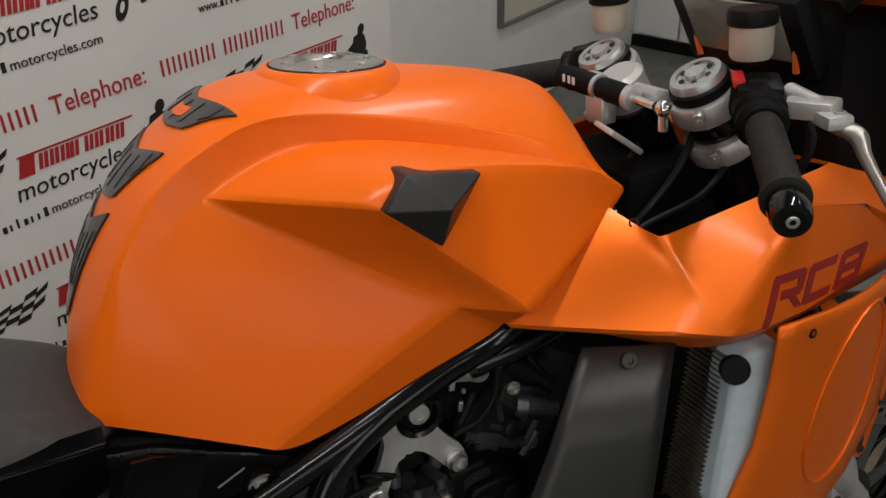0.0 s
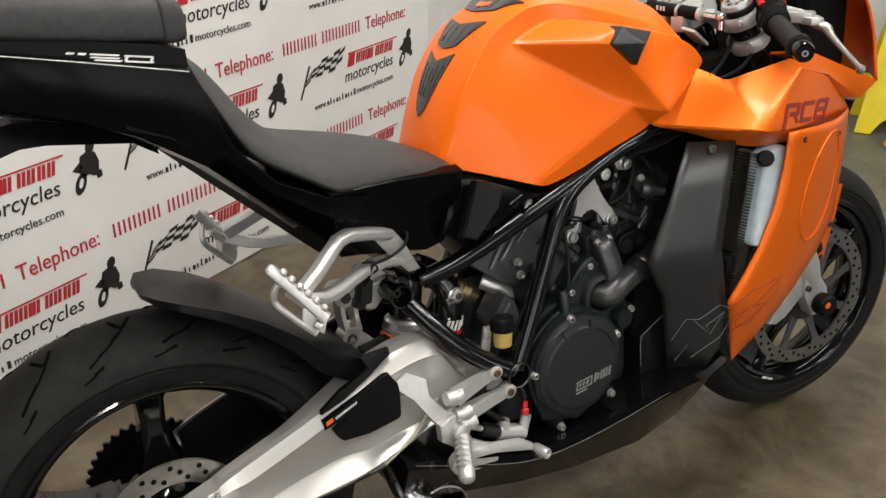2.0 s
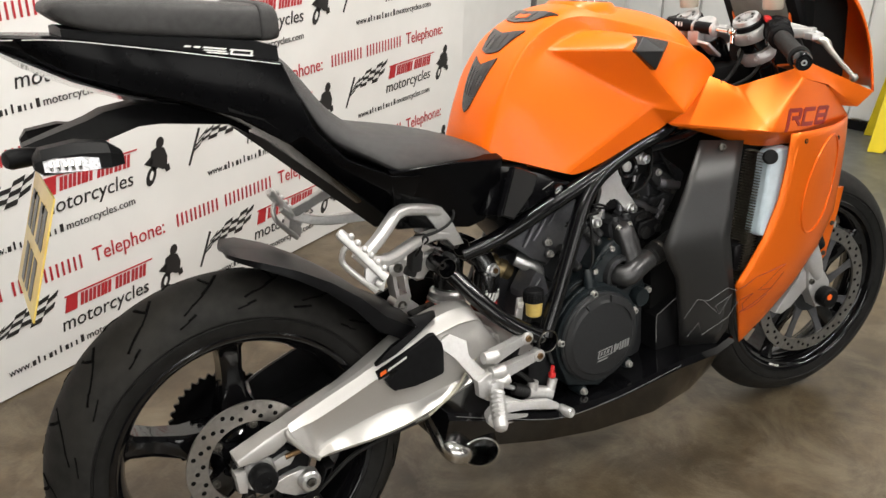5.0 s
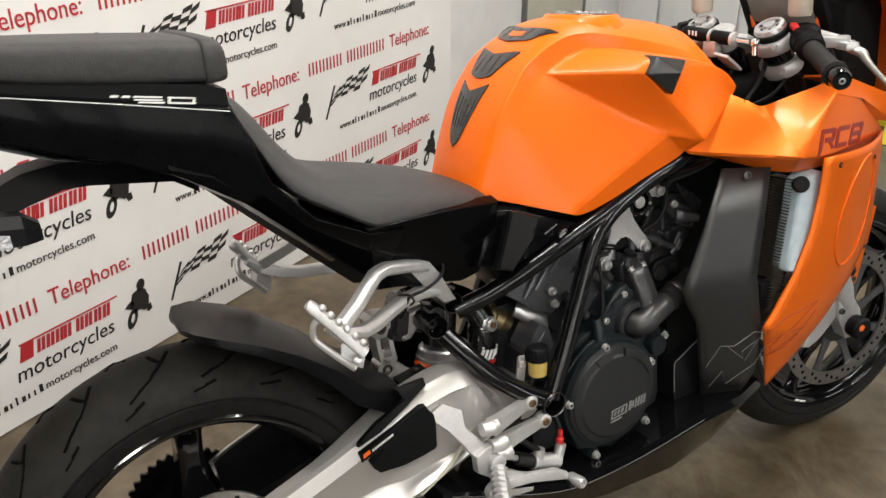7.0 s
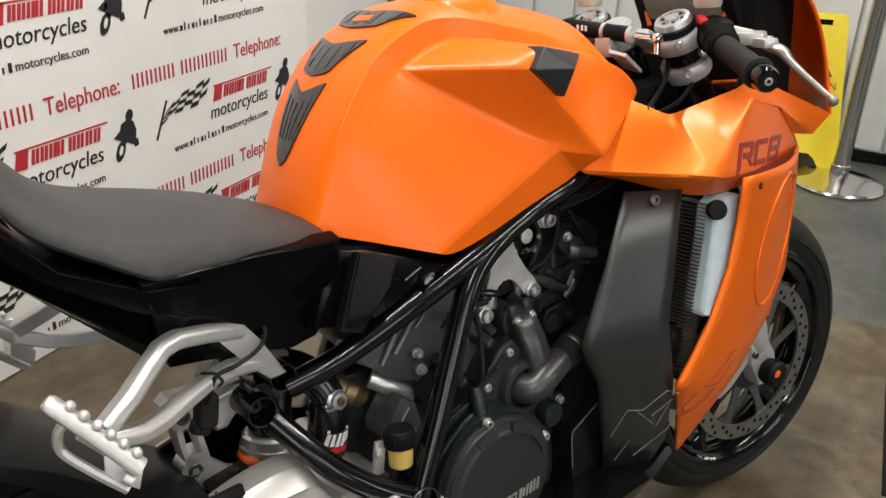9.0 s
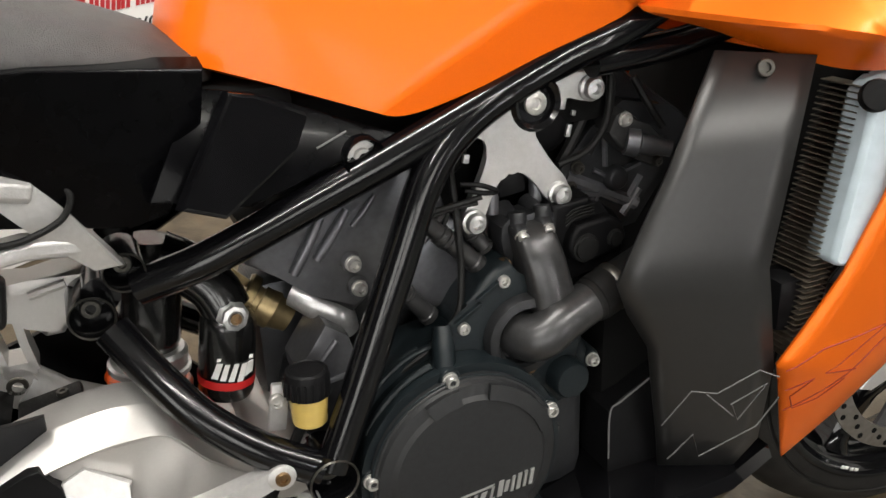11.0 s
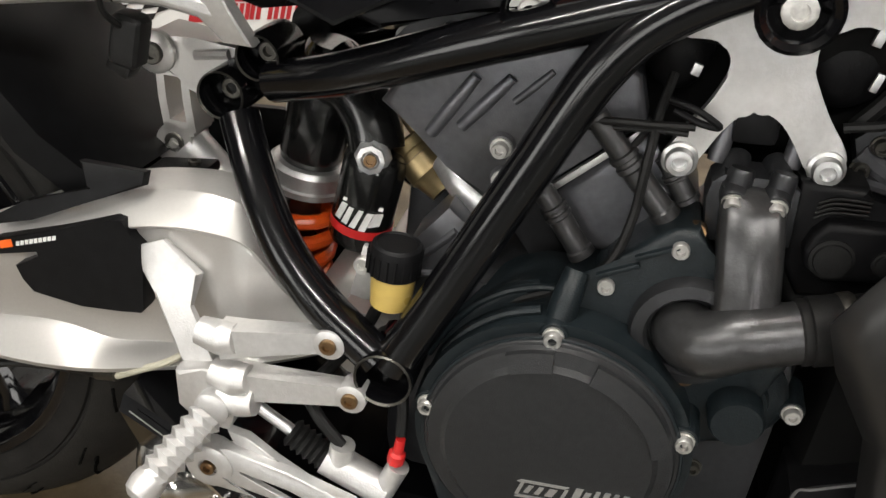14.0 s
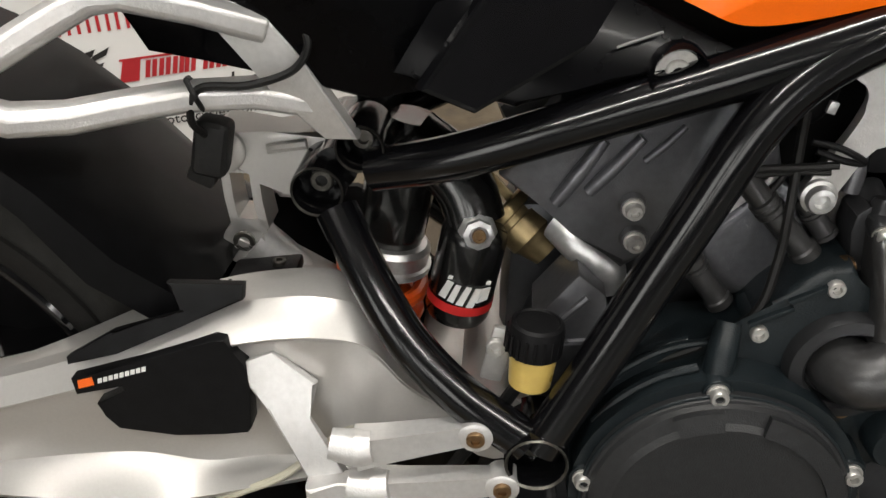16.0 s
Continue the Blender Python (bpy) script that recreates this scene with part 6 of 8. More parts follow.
lathe(bm, [(0.0135, 0.086), (0.0135, 0.091)], da, dd, 24)
lathe(bm, [(0.0130, 0.131), (0.0130, 0.137), (0.010, 0.139)], da, dd, 24)
box(bm, da + dd * 0.09 + V(0, 0, -0.022), (0.020, 0.030, 0.030), None, 0.004)
part("damper_clamp", bm, SILVER, damper, "silver damper clamp")
bm = bmesh.new()
lathe(bm, [(0.0050, 0.13), (0.0050, 0.168)], da, dd, 12)
bmesh.ops.create_uvsphere(bm, u_segments=16, v_segments=10, radius=0.0085, matrix=Matrix.Translation(db))
rod(bm, db + V(0, 0, 0.006), db + V(0.0, 0, -0.022), 0.005)
part("damper_rod", bm, CHROME, damper, "polished damper rod and eye")
bm = bmesh.new()
for k, (x0, x1) in enumerate(((-0.009, -0.003), (-0.001, 0.004), (0.006, 0.010))):
    c = da + dd * 0.058 + V(-0.0125, 0, 0.003)
    box(bm, c + dd * x0 * 1.0, (0.001, 0.004, 0.008))
part("damper_mark", bm, WHITE_INK, damper, "white mark as plain bars")

# brake fluid reservoirs by the bars
for sgn in (1, -1):
    c = V(1.158, -0.116 * sgn, 0.984)
    bm = bmesh.new()
    lathe(bm, [(0.018, 0), (0.0205, 0.004), (0.0210, 0.032), (0.019, 0.034)], c, (0, 0, 1), 24)
    rv_ = part("fluid_reservoir", bm, mat("clear_fluid_bottle_%d" % sgn, (0.42, 0.37, 0.30), 0.3) if sgn > 0 else MATS["clear_fluid_bottle_1"], bike, "cloudy brake fluid bottle with black cap")
    bm = bmesh.new()
    lathe(bm, [(0.0215, 0.032), (0.0240, 0.034), (0.0240, 0.045), (0.022, 0.048), (0, 0.048)], c, (0, 0, 1), 24)
    part("cap", bm, SATIN_BLACK, rv_, "black screw cap")

# dash, its black surround and cables
bm = bmesh.new()
box(bm, V(1.262, 0, 0.985), (0.03, 0.20, 0.10), Euler((0, radians(-25), 0)).to_matrix(), 0.012)
dash = part("dash", bm, SATIN_BLACK, bike, "black instrument housing")
bm = bmesh.new()
for a, b in (((1.243, -0.085, 1.03), (1.243, 0.085, 1.03)), ((1.243, 0.085, 1.03), (1.262, 0.075, 0.945)), ((1.243, -0.085, 1.03), (1.262, -0.075, 0.945))):
    rod(bm, a, b, 0.004, n=8)
part("dash_trim", bm, ORANGE_INK, dash, "orange line round the instruments")
bm = bmesh.new()
box(bm, V(1.246, 0, 0.988), (0.006, 0.15, 0.07), Euler((0, radians(-25), 0)).to_matrix(), 0.003)
part("dash_glass", bm, mat("dash_glass", (0.20, 0.19, 0.17), 0.15, 0, 0.6), dash, "grey instrument display")
# near-black blocks give the cockpit's shaded depth as colour
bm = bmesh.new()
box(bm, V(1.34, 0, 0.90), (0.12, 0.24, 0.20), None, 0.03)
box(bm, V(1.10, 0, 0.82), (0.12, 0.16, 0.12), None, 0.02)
part("cockpit_core", bm, SHADE, bike, "near-black blocks for the shade among the cockpit innards")
for pts, r in (([(1.19, -0.13, 0.95), (1.21, -0.15, 0.90), (1.19, -0.13, 0.84), (1.12, -0.09, 0.80)], 0.005), ([(1.15, -0.06, 0.93), (1.10, -0.085, 0.88), (1.05, -0.09, 0.84), (1.02, -0.07, 0.80)], 0.004),
               ([(1.17, -0.10, 0.90), (1.11, -0.11, 0.855), (1.04, -0.105, 0.835), (1.00, -0.09, 0.80)], 0.0035), ([(1.17, 0.02, 0.92), (1.08, -0.03, 0.88), (1.03, -0.06, 0.83)], 0.0035)):
    bm = bmesh.new()
    sweep(bm, pts, r, 8)
    part("cable", bm, HOSE, bike, "black cable")
bm = bmesh.new()
box(bm, V(1.044, -0.058, 0.915), (0.046, 0.036, 0.006), Euler((radians(8), radians(38), 0)).to_matrix(), 0.002)
part("tank_bracket", bm, SILVER, bike, "alloy tank front bracket")

# mirrors
for sgn in (1, -1):
    bm = bmesh.new()
    sweep(bm, [(1.24, -0.15 * sgn, 1.03), (1.25, -0.20 * sgn, 1.075), (1.245, -0.255 * sgn, 1.11)], [0.016, 0.012, 0.010], 12, 6, True, 0.6)
    mi = part("mirror", bm, SATIN_BLACK, bike, "black mirror on a stalk")
    bm = loft(bmesh.new(), [[V(1.24 + dx, (-0.30 + s_ * y_) * sgn, 1.125 + z_ * s_) for y_, z_ in ((-0.085, -0.01), (-0.06, 0.034), (0.0, 0.042), (0.07, 0.03), (0.085, -0.005), (0.05, -0.036), (-0.03, -0.040), (-0.07, -0.032))] for dx, s_ in ((0.0, 1.0), (0.012, 1.04), (0.035, 0.85), (0.045, 0.4))])
    part("mirror_shell", bm, SATIN_BLACK, mi)
    bm = bmesh.new()
    bm.faces.new([bm.verts.new(V(1.2385, (-0.30 + 0.93 * y_) * sgn, 1.125 + 0.93 * z_)) for y_, z_ in ((-0.085, -0.01), (-0.06, 0.034), (0.0, 0.042), (0.07, 0.03), (0.085, -0.005), (0.05, -0.036), (-0.03, -0.040), (-0.07, -0.032))])
    gl = part("mirror_glass", bm, mat("mirror_glass_%d" % sgn, (0.85, 0.86, 0.87), 0.03, 1.0, 0, 0.1, 0, 30, 0, 200, 0.0), mi, "mirror glass")
    m = gl.modifiers.new("depth", "SOLIDIFY")
    m.thickness = 0.002

# upper fairing side, a folded shell
F_V = dict(a=(0.852, -0.145, 0.799), b=(0.988, -0.112, 0.871), c=(1.008, -0.170, 0.852), b3=(1.004, -0.158, 0.855), d3=(1.024, -0.170, 0.854), e3=(1.017, -0.2233, 0.772), e4=(1.0485, -0.2278, 0.7773), d=(1.17, -0.168, 0.868), e=(1.035, -0.232, 0.769), f=(1.030, -0.186, 0.735), g=(1.105, -0.230, 0.756), h=(1.170, -0.190, 0.852),
           i=(1.255, -0.180, 0.832), j=(1.325, -0.166, 0.778), k=(1.368, -0.150, 0.748), k2=(1.362, -0.136, 0.712), l=(1.098, -0.200, 0.728), n=(0.93, -0.150, 0.776))
fair = cage_pair("upper_fairing", F_V, ["a b b3 e3", "b3 c e e3", "c d3 e4 e", "d3 d h e4", "h i g e e4", "i j k g", "a e3 e f n", "e g l f", "g k k2 l"], FAIR_ORANGE, bike, "orange upper side fairing",
            ["0.9 a e3 e g k", "1 c d3 d", "0.85 h e4 e", "1 b b3 c", "1 h i j", "0.9 a n f l", "0.9 a b", "1 g k", "0.95 e g"], level=3, thick=0.004, corners="a b c d e h i f k", sharp=1.0)
N_V = dict(d=(1.17, -0.166, 0.869), h=(1.172, -0.1915, 0.849), i=(1.257, -0.1815, 0.828), j=(1.327, -0.167, 0.776), q=(1.362, -0.178, 0.770), r=(1.398, -0.187, 0.797), s=(1.400, -0.174, 0.890), t=(1.362, -0.168, 0.975), u=(1.310, -0.155, 1.028), v=(1.25, -0.12, 1.06),
           e=(1.225, -0.160, 0.873), e2=(1.235, -0.070, 0.862), r2=(1.405, -0.085, 0.800), cr=(1.56, 0, 0.78), cs=(1.545, 0, 0.90), ct=(1.49, 0, 1.01), cu=(1.42, 0, 1.075), cv=(1.33, 0, 1.12), mr=(1.505, -0.105, 0.79), ms=(1.49, -0.105, 0.895), mt=(1.44, -0.10, 0.995), mu=(1.375, -0.09, 1.055), mv=(1.30, -0.07, 1.10))
nose = cage("nose_fairing", N_V, ["r s ms mr", "s t mt ms", "t u mu mt", "u v mv mu", "mr ms cs cr", "ms mt ct cs", "mt mu cu ct", "mu mv cv cu"], FAIR_ORANGE, bike, "orange nose cowl around the headlight", ["0.95 r s t u v", "0.4 mr ms mt mu"], level=2, thick=0.005)
nose.modifiers.remove(nose.modifiers["edges"])
cage_pair("nose_shelf", N_V, ["d e i h", "e r q i", "i q j", "e e2 r2 r"], FAIR_ORANGE, bike, "orange inner shelf of the nose", ["1 h i q r", "1 d e r", "1 i j q", "1 e i", "1 d h"], level=2, thick=0.004)
bm = bmesh.new()
slab(bm, [(1.345, -0.1690, 0.786), (1.362, -0.1705, 0.790), (1.356, -0.1700, 0.796), (1.340, -0.1685, 0.792)], 0.002)
slab(bm, [(1.375, -0.1715, 0.783), (1.392, -0.1725, 0.790), (1.385, -0.1720, 0.795), (1.370, -0.1710, 0.788)], 0.002)
part("vent_slot", bm, SHADE, bike, "dark slots under the nose")

# model mark on the fairing: plain slanted strokes laid on its skin
fair_skin = surface_of(fair)


def mark_ray(u, v):
    x = 1.088 + 0.165 * u + 0.018 * v
    z = 0.770 - 0.019 * u + (0.030 + 0.002 * u) * v
    return (x, -0.5, z), (0, 1, 0)


for (u0, v0), (u1, v1) in (((0.0, -0.3), (0.02, 1.0)), ((0.0, 0.94), (0.26, 0.94)), ((0.255, 1.0), (0.245, 0.45)), ((0.08, 0.48), (0.26, 0.48)), ((0.16, 0.48), (0.27, 0.0)),
                           ((0.34, 0.0), (0.35, 1.0)), ((0.34, 0.94), (0.60, 0.94)), ((0.34, 0.08), (0.60, 0.08)),
                           ((0.68, 0.0), (0.69, 1.0)), ((0.93, 0.0), (0.94, 1.0)), ((0.68, 0.94), (0.94, 0.94)), ((0.68, 0.50), (0.94, 0.50)), ((0.68, 0.08), (0.94, 0.08))):
    flat_ = abs(v1 - v0) < 0.1
    du, dv = (0.0, 0.125) if flat_ else (0.031, 0.0)
    rows = [[mark_ray(u0 + (u1 - u0) * k / 6 + du * s, v0 + (v1 - v0) * k / 6 + dv * s) for s in (-1, 1)] for k in range(7)]
    part("mark_stroke", skin(fair_skin, rows, 0.0010, 0.002), DARK_RED, fair, "dark red stroke of the model mark")
hit, nrm, _, _ = fair_skin.find_nearest(V(1.012, -0.135, 0.850))
bolt(fair, hit, 0.0055, 0.004, nrm if nrm.z > 0 else -nrm, SATIN_BLACK)

# lower side fairing
LEAD = [(1.104, -0.226, 0.754), (1.100, -0.222, 0.690), (1.086, -0.219, 0.620), (1.056, -0.212, 0.545), (1.024, -0.204, 0.490), (1.000, -0.198, 0.452), (1.014, -0.189, 0.424), (1.042, -0.169, 0.366), (1.082, -0.1405, 0.284)]
TRAIL = [(1.372, -0.150, 0.745), (1.364, -0.155, 0.690), (1.352, -0.158, 0.620), (1.332, -0.164, 0.540), (1.285, -0.166, 0.470), (1.230, -0.162, 0.408), (1.198, -0.157, 0.376), (1.145, -0.150, 0.330), (1.084, -0.1395, 0.282)]
for sgn in (-1, 1):
    rows = []
    for k in range(4 * (len(LEAD) - 1) + 1):
        i, f = min(k // 4, len(LEAD) - 2), k / 4 - min(k // 4, len(LEAD) - 2)
        a, b = V(*LEAD[i]).lerp(V(*LEAD[i + 1]), f), V(*TRAIL[i]).lerp(V(*TRAIL[i + 1]), f)
        swell = 0.024 * min(1.0, (a - b).length / 0.22)
        rows.append([V(p.x, (p.y - swell * math.sin(math.pi * u)) * sgn * 1.0, p.z) for u, p in ((q / 10, a.lerp(b, q / 10)) for q in range(11))])
    low_f = part("lower_fairing", loft(bmesh.new(), rows, False), FAIR_ORANGE, bike, "orange lower side fairing", angle=70)
    m = low_f.modifiers.new("thickness", "SOLIDIFY")
    m.thickness, m.offset = 0.004, 0
bm = bmesh.new()
low_skin = surface_of(low_f)
pts = []
for k in range(49):
    a = 2 * math.pi * k / 48
    o = V(1.222 + 0.060 * math.cos(a) + 0.026 * math.sin(a), -0.5, 0.630 + 0.100 * math.sin(a))
    hit, nrm, _, _ = low_skin.ray_cast(o, V(0, 1, 0))
    if hit:
        pts.append(hit - V(0, 0.0006, 0))
sweep(bm, pts, 0.0024, 8, smooth=False)
part("raised_oval", bm, FAIR_ORANGE, low_f, "raised oval ridge")
for p in ((1.148, -0.2235, 0.733), (1.282, -0.1955, 0.716)):
    bolt(low_f, p, 0.0055, 0.004, (0.2, -1, 0), SATIN_BLACK)
bm = bmesh.new()
for pl in ([(1.003, 0.437), (1.05, 0.462), (1.13, 0.475), (1.06, 0.43), (1.10, 0.425)], [(1.010, 0.400), (1.05, 0.425), (1.015, 0.36), (1.07, 0.39), (1.09, 0.415)], [(1.04, 0.375), (1.10, 0.43), (1.13, 0.455)], [(1.02, 0.33), (1.06, 0.345)]):
    pts = []
    for (x0, z0), (x1, z1) in zip(pl, pl[1:]):
        for k in range(6):
            hit = low_skin.ray_cast(V(x0 + (x1 - x0) * k / 5, -0.5, z0 + (z1 - z0) * k / 5), V(0, 1, 0))[0]
            if hit and (not pts or (hit - pts[-1]).length > 0.001):
                pts.append(hit)
    if len(pts) > 2:
        sweep(bm, pts, 0.0009, 6, smooth=False)
part("outline_mark", bm, DARK_RED, low_f, "dark angular outline graphics")

# dark side shroud of the radiator
G_ROWS = (((0.928, -0.158, 0.758), (1.011, -0.1895, 0.750)), ((0.884, -0.1620, 0.660), (0.988, -0.199, 0.655)), ((0.844, -0.1660, 0.588), (0.970, -0.2065, 0.588)), ((0.832, -0.1660, 0.562), (0.967, -0.2070, 0.566)), ((0.846, -0.1620, 0.530), (0.976, -0.2040, 0.535)),
          ((0.880, -0.1520, 0.480), (1.006, -0.188, 0.445)), ((0.912, -0.132, 0.360), (1.016, -0.168, 0.345)), ((0.930, -0.118, 0.285), (0.985, -0.148, 0.285)))
for sgn in (-1, 1):
    bm = loft(bmesh.new(), [[V(a[0], a[1] * sgn, a[2]).lerp(V(b[0], b[1] * sgn, b[2]), k / 6) + V(0, -0.0012 * sgn * math.sin(math.pi * k / 6), 0) for k in range(7)] for a, b in G_ROWS], False)
    shroud = part("radiator_shroud", bm, GUARD_GREY, bike, "satin dark grey radiator shroud", angle=60)
    m = shroud.modifiers.new("thickness", "SOLIDIFY")
    m.thickness, m.offset = 0.004, 0
bolt(shroud, (0.966, -0.1775, 0.742), 0.008, 0.005, (-0.3, -0.9, 0.2), DARK_BOLT)
bm = bmesh.new()
for pl in ([(0.893, 0.395), (0.915, 0.435), (0.94, 0.430), (0.975, 0.455), (0.995, 0.445)], [(0.905, 0.350), (0.925, 0.38), (0.935, 0.35), (0.985, 0.385), (1.0, 0.42)], [(0.955, 0.415), (0.985, 0.438), (0.965, 0.395), (0.957, 0.413)], [(0.93, 0.43), (0.96, 0.40)]):
    sweep(bm, [(x, -0.1685 - (x - 0.842) * 0.352 - (z - 0.543) * 0.144, z) for x, z in pl], 0.0008, 6, smooth=False)
part("outline_mark", bm, mat("grey_line_print", (0.10, 0.10, 0.10), 0.4), shroud, "grey angular outline graphics")

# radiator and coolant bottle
# near-black body, so the shade between the fins is colour
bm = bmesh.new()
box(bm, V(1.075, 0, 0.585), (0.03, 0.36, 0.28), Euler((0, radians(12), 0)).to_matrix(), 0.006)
rad_ = part("radiator", bm, SHADE, bike, "finned radiator, its body near-black for the shade between fins")
for k in range(48):
    bm = bmesh.new()
    box(bm, V(1.060 + 0.0011 * (k - 24), -0.165, 0.585 + 0.0056 * (k - 24)), (0.028, 0.05, 0.0010))
    part("fin", bm, RADIATOR, rad_)
bm = bmesh.new()
box(bm, V(1.038, -0.155, 0.500), (0.05, 0.05, 0.06), None, 0.015)
part("radiator_mount", bm, SATIN_BLACK, rad_)
bm = loft(bmesh.new(), [[V(x0, -0.206, z), V(x1, -0.214, z), V(x1, -0.170, z), V(x0, -0.170, z)] for x0, x1, z in ((1.052, 1.066, 0.548), (1.046, 1.080, 0.556), (1.064, 1.112, 0.655), (1.068, 1.122, 0.690), (1.072, 1.128, 0.712), (1.092, 1.126, 0.724))])
bott = part("coolant_bottle", bm, TANK_CLEAR, bike, "cloudy white plastic coolant bottle", angle=40)
m = bott.modifiers.new("bevel", "BEVEL")
m.width, m.segments = 0.005, 2
bm = bmesh.new()
lathe(bm, [(0.010, 0), (0.0145, 0.003), (0.0150, 0.011), (0.0135, 0.014), (0.008, 0.015), (0, 0.013)], (1.072, -0.202, 0.708), (-0.5, -0.8, 0.35), 20)
part("bottle_cap", bm, SATIN_BLACK, bott, "black screw cap")

# front mudguard
mg = []
for a in range(94, 151, 8):
    t = radians(a)
    n = V(math.cos(t), 0, math.sin(t))
    c = V(*FA) + n * 0.318
    ring = [c + V(0, -0.066, 0) - n * 0.045, c + V(0, -0.060, 0) - n * 0.012, c + V(0, 0, 0) + n * 0.004, c + V(0, 0.060, 0) - n * 0.012, c + V(0, 0.066, 0) - n * 0.045]
    mg.append(ring + [q - n * 0.004 for q in ring[::-1]])
fmg = part("front_mudguard", loft(bmesh.new(), mg), FAIR_ORANGE, bike, "orange front mudguard", angle=50)
fmg.matrix_local = STEER
for sgn in (1, -1):
    bm = bmesh.new()
    prism(bm, [(1.462, 0.560), (1.492, 0.560), (1.482, 0.50), (1.468, 0.43), (1.463, 0.395), (1.452, 0.385), (1.441, 0.393), (1.444, 0.43), (1.452, 0.50)], -0.078 * sgn, -0.070 * sgn, 0.002)
    stay = part("mudguard_stay", bm, FAIR_ORANGE, fmg, "orange mudguard stay")
    if sgn > 0:
        bolt(stay, (1.468, -0.078, 0.475), 0.006, 0.003, material=DARK_BOLT)
        bolt(stay, (1.452, -0.078, 0.402), 0.006, 0.003, material=DARK_BOLT)

# ---- engine ----
def rot_y(deg):
    return Euler((0, radians(deg), 0)).to_matrix()


bm = bmesh.new()
box(bm, V(0.70, 0, 0.40), (0.30, 0.20, 0.20), None, 0.03)
eng = part("engine", bm, ENGINE_DARK, bike, "dark V-twin engine castings")
# exhaust_core is near-black: the shade over exhaust and sump is its colour
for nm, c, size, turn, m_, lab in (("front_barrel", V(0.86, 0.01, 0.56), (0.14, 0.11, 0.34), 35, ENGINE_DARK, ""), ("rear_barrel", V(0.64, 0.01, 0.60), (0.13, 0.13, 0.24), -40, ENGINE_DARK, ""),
                                   ("exhaust_core", V(0.95, 0, 0.40), (0.16, 0.18, 0.32), 0, SHADE, "near-black block for exhaust and sump, their shade in its colour"), ("gearbox_core", V(0.572, 0.02, 0.500), (0.075, 0.09, 0.14), 0, ENGINE_DARK, "dark gearbox casting behind the shock")):
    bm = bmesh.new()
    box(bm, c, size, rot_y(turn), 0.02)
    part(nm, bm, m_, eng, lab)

# added block: shade between the cylinders as near-black, hiding the wall behind
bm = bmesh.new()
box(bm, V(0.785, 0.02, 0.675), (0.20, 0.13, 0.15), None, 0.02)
part("intake_shade", bm, SHADE, eng, "near-black block added for the shade between the cylinders")

# rear cylinder: a smooth slanted head side with two long cast ribs
bm = bmesh.new()
prism(bm, [(0.524, 0.612), (0.552, 0.594), (0.580, 0.578), (0.613, 0.548), (0.646, 0.574), (0.684, 0.612), (0.706, 0.632), (0.696, 0.662), (0.640, 0.690), (0.560, 0.668)], -0.080, -0.03, 0.006, 3)
cyl = part("rear_cylinder", bm, ENGINE, eng, "grey cast rear cylinder head", angle=40)
for a, b, r in (((0.590, -0.0815, 0.643), (0.563, -0.0815, 0.597), 0.0052), ((0.614, -0.0815, 0.646), (0.584, -0.0815, 0.606), 0.0048), ((0.640, -0.081, 0.655), (0.618, -0.081, 0.630), 0.0028)):
    bm = bmesh.new()
    sweep(bm, [V(*a), V(*a).lerp(V(*b), 0.5) + V(0, -0.002, 0), V(*b)], [r * 0.8, r, r * 0.9], 12, 5)
    part("rib", bm, ENGINE, cyl)
for p in ((0.614, -0.081, 0.598), (0.618, -0.081, 0.574)):
    bm = bmesh.new()
    lathe(bm, [(0.0095, 0), (0.0085, 0.006)], p, (0, -1, 0), 16)
    part("bolt_boss", bm, ENGINE, cyl)
    bolt(cyl, V(*p) + V(0, -0.006, 0), 0.0058, 0.008, material=BOLT, washer=0.0075)
# barrel below the head joint
bm = bmesh.new()
prism(bm, [(0.653, 0.568), (0.708, 0.625), (0.735, 0.600), (0.738, 0.566), (0.706, 0.528), (0.682, 0.528)], -0.076, -0.03, 0.012, 4)
brl = part("cylinder_barrel", bm, ENGINE, eng, "grey cast water jacket", angle=50)
bm = bmesh.new()
slab(bm, [(0.648, -0.0795, 0.571), (0.652, -0.0795, 0.568), (0.709, -0.0795, 0.626), (0.705, -0.0795, 0.629)], 0.006, 0.001)
part("head_gasket", bm, ALLOY, brl, "bright head gasket edge")
for a, b, r in (((0.672, -0.088, 0.634), (0.733, -0.088, 0.572), 0.0088), ((0.640, -0.088, 0.583), (0.683, -0.088, 0.531), 0.0085), ((0.722, -0.080, 0.612), (0.744, -0.082, 0.585), 0.0075)):
    a, b = V(*a), V(*b)
    bm = bmesh.new()
    ln = (b - a).length
    lathe(bm, [(r * 0.95, 0), (r * 0.95, ln * 0.36), (r * 1.16, ln * 0.37), (r * 1.16, ln * 0.41), (r * 1.02, ln * 0.42), (r * 1.02, ln * 0.45), (r * 1.16, ln * 0.46), (r * 1.16, ln * 0.50), (r, ln * 0.52), (r, ln * 0.90), (r * 1.15, ln * 0.92), (r * 1.15, ln)], a, (b - a) / ln, 18)
    part("stud_sleeve", bm, PIPE_MAT, eng, "stepped dull metal sleeve")
bm = bmesh.new()
lathe(bm, [(0.006, -0.01), (0.0075, 0.004), (0.006, 0.010), (0, 0.011)], (0.752, -0.098, 0.573), (0, -1, 0.2), 10)
part("brass_fitting", bm, BRASS, eng, "brass fitting above the clutch case")

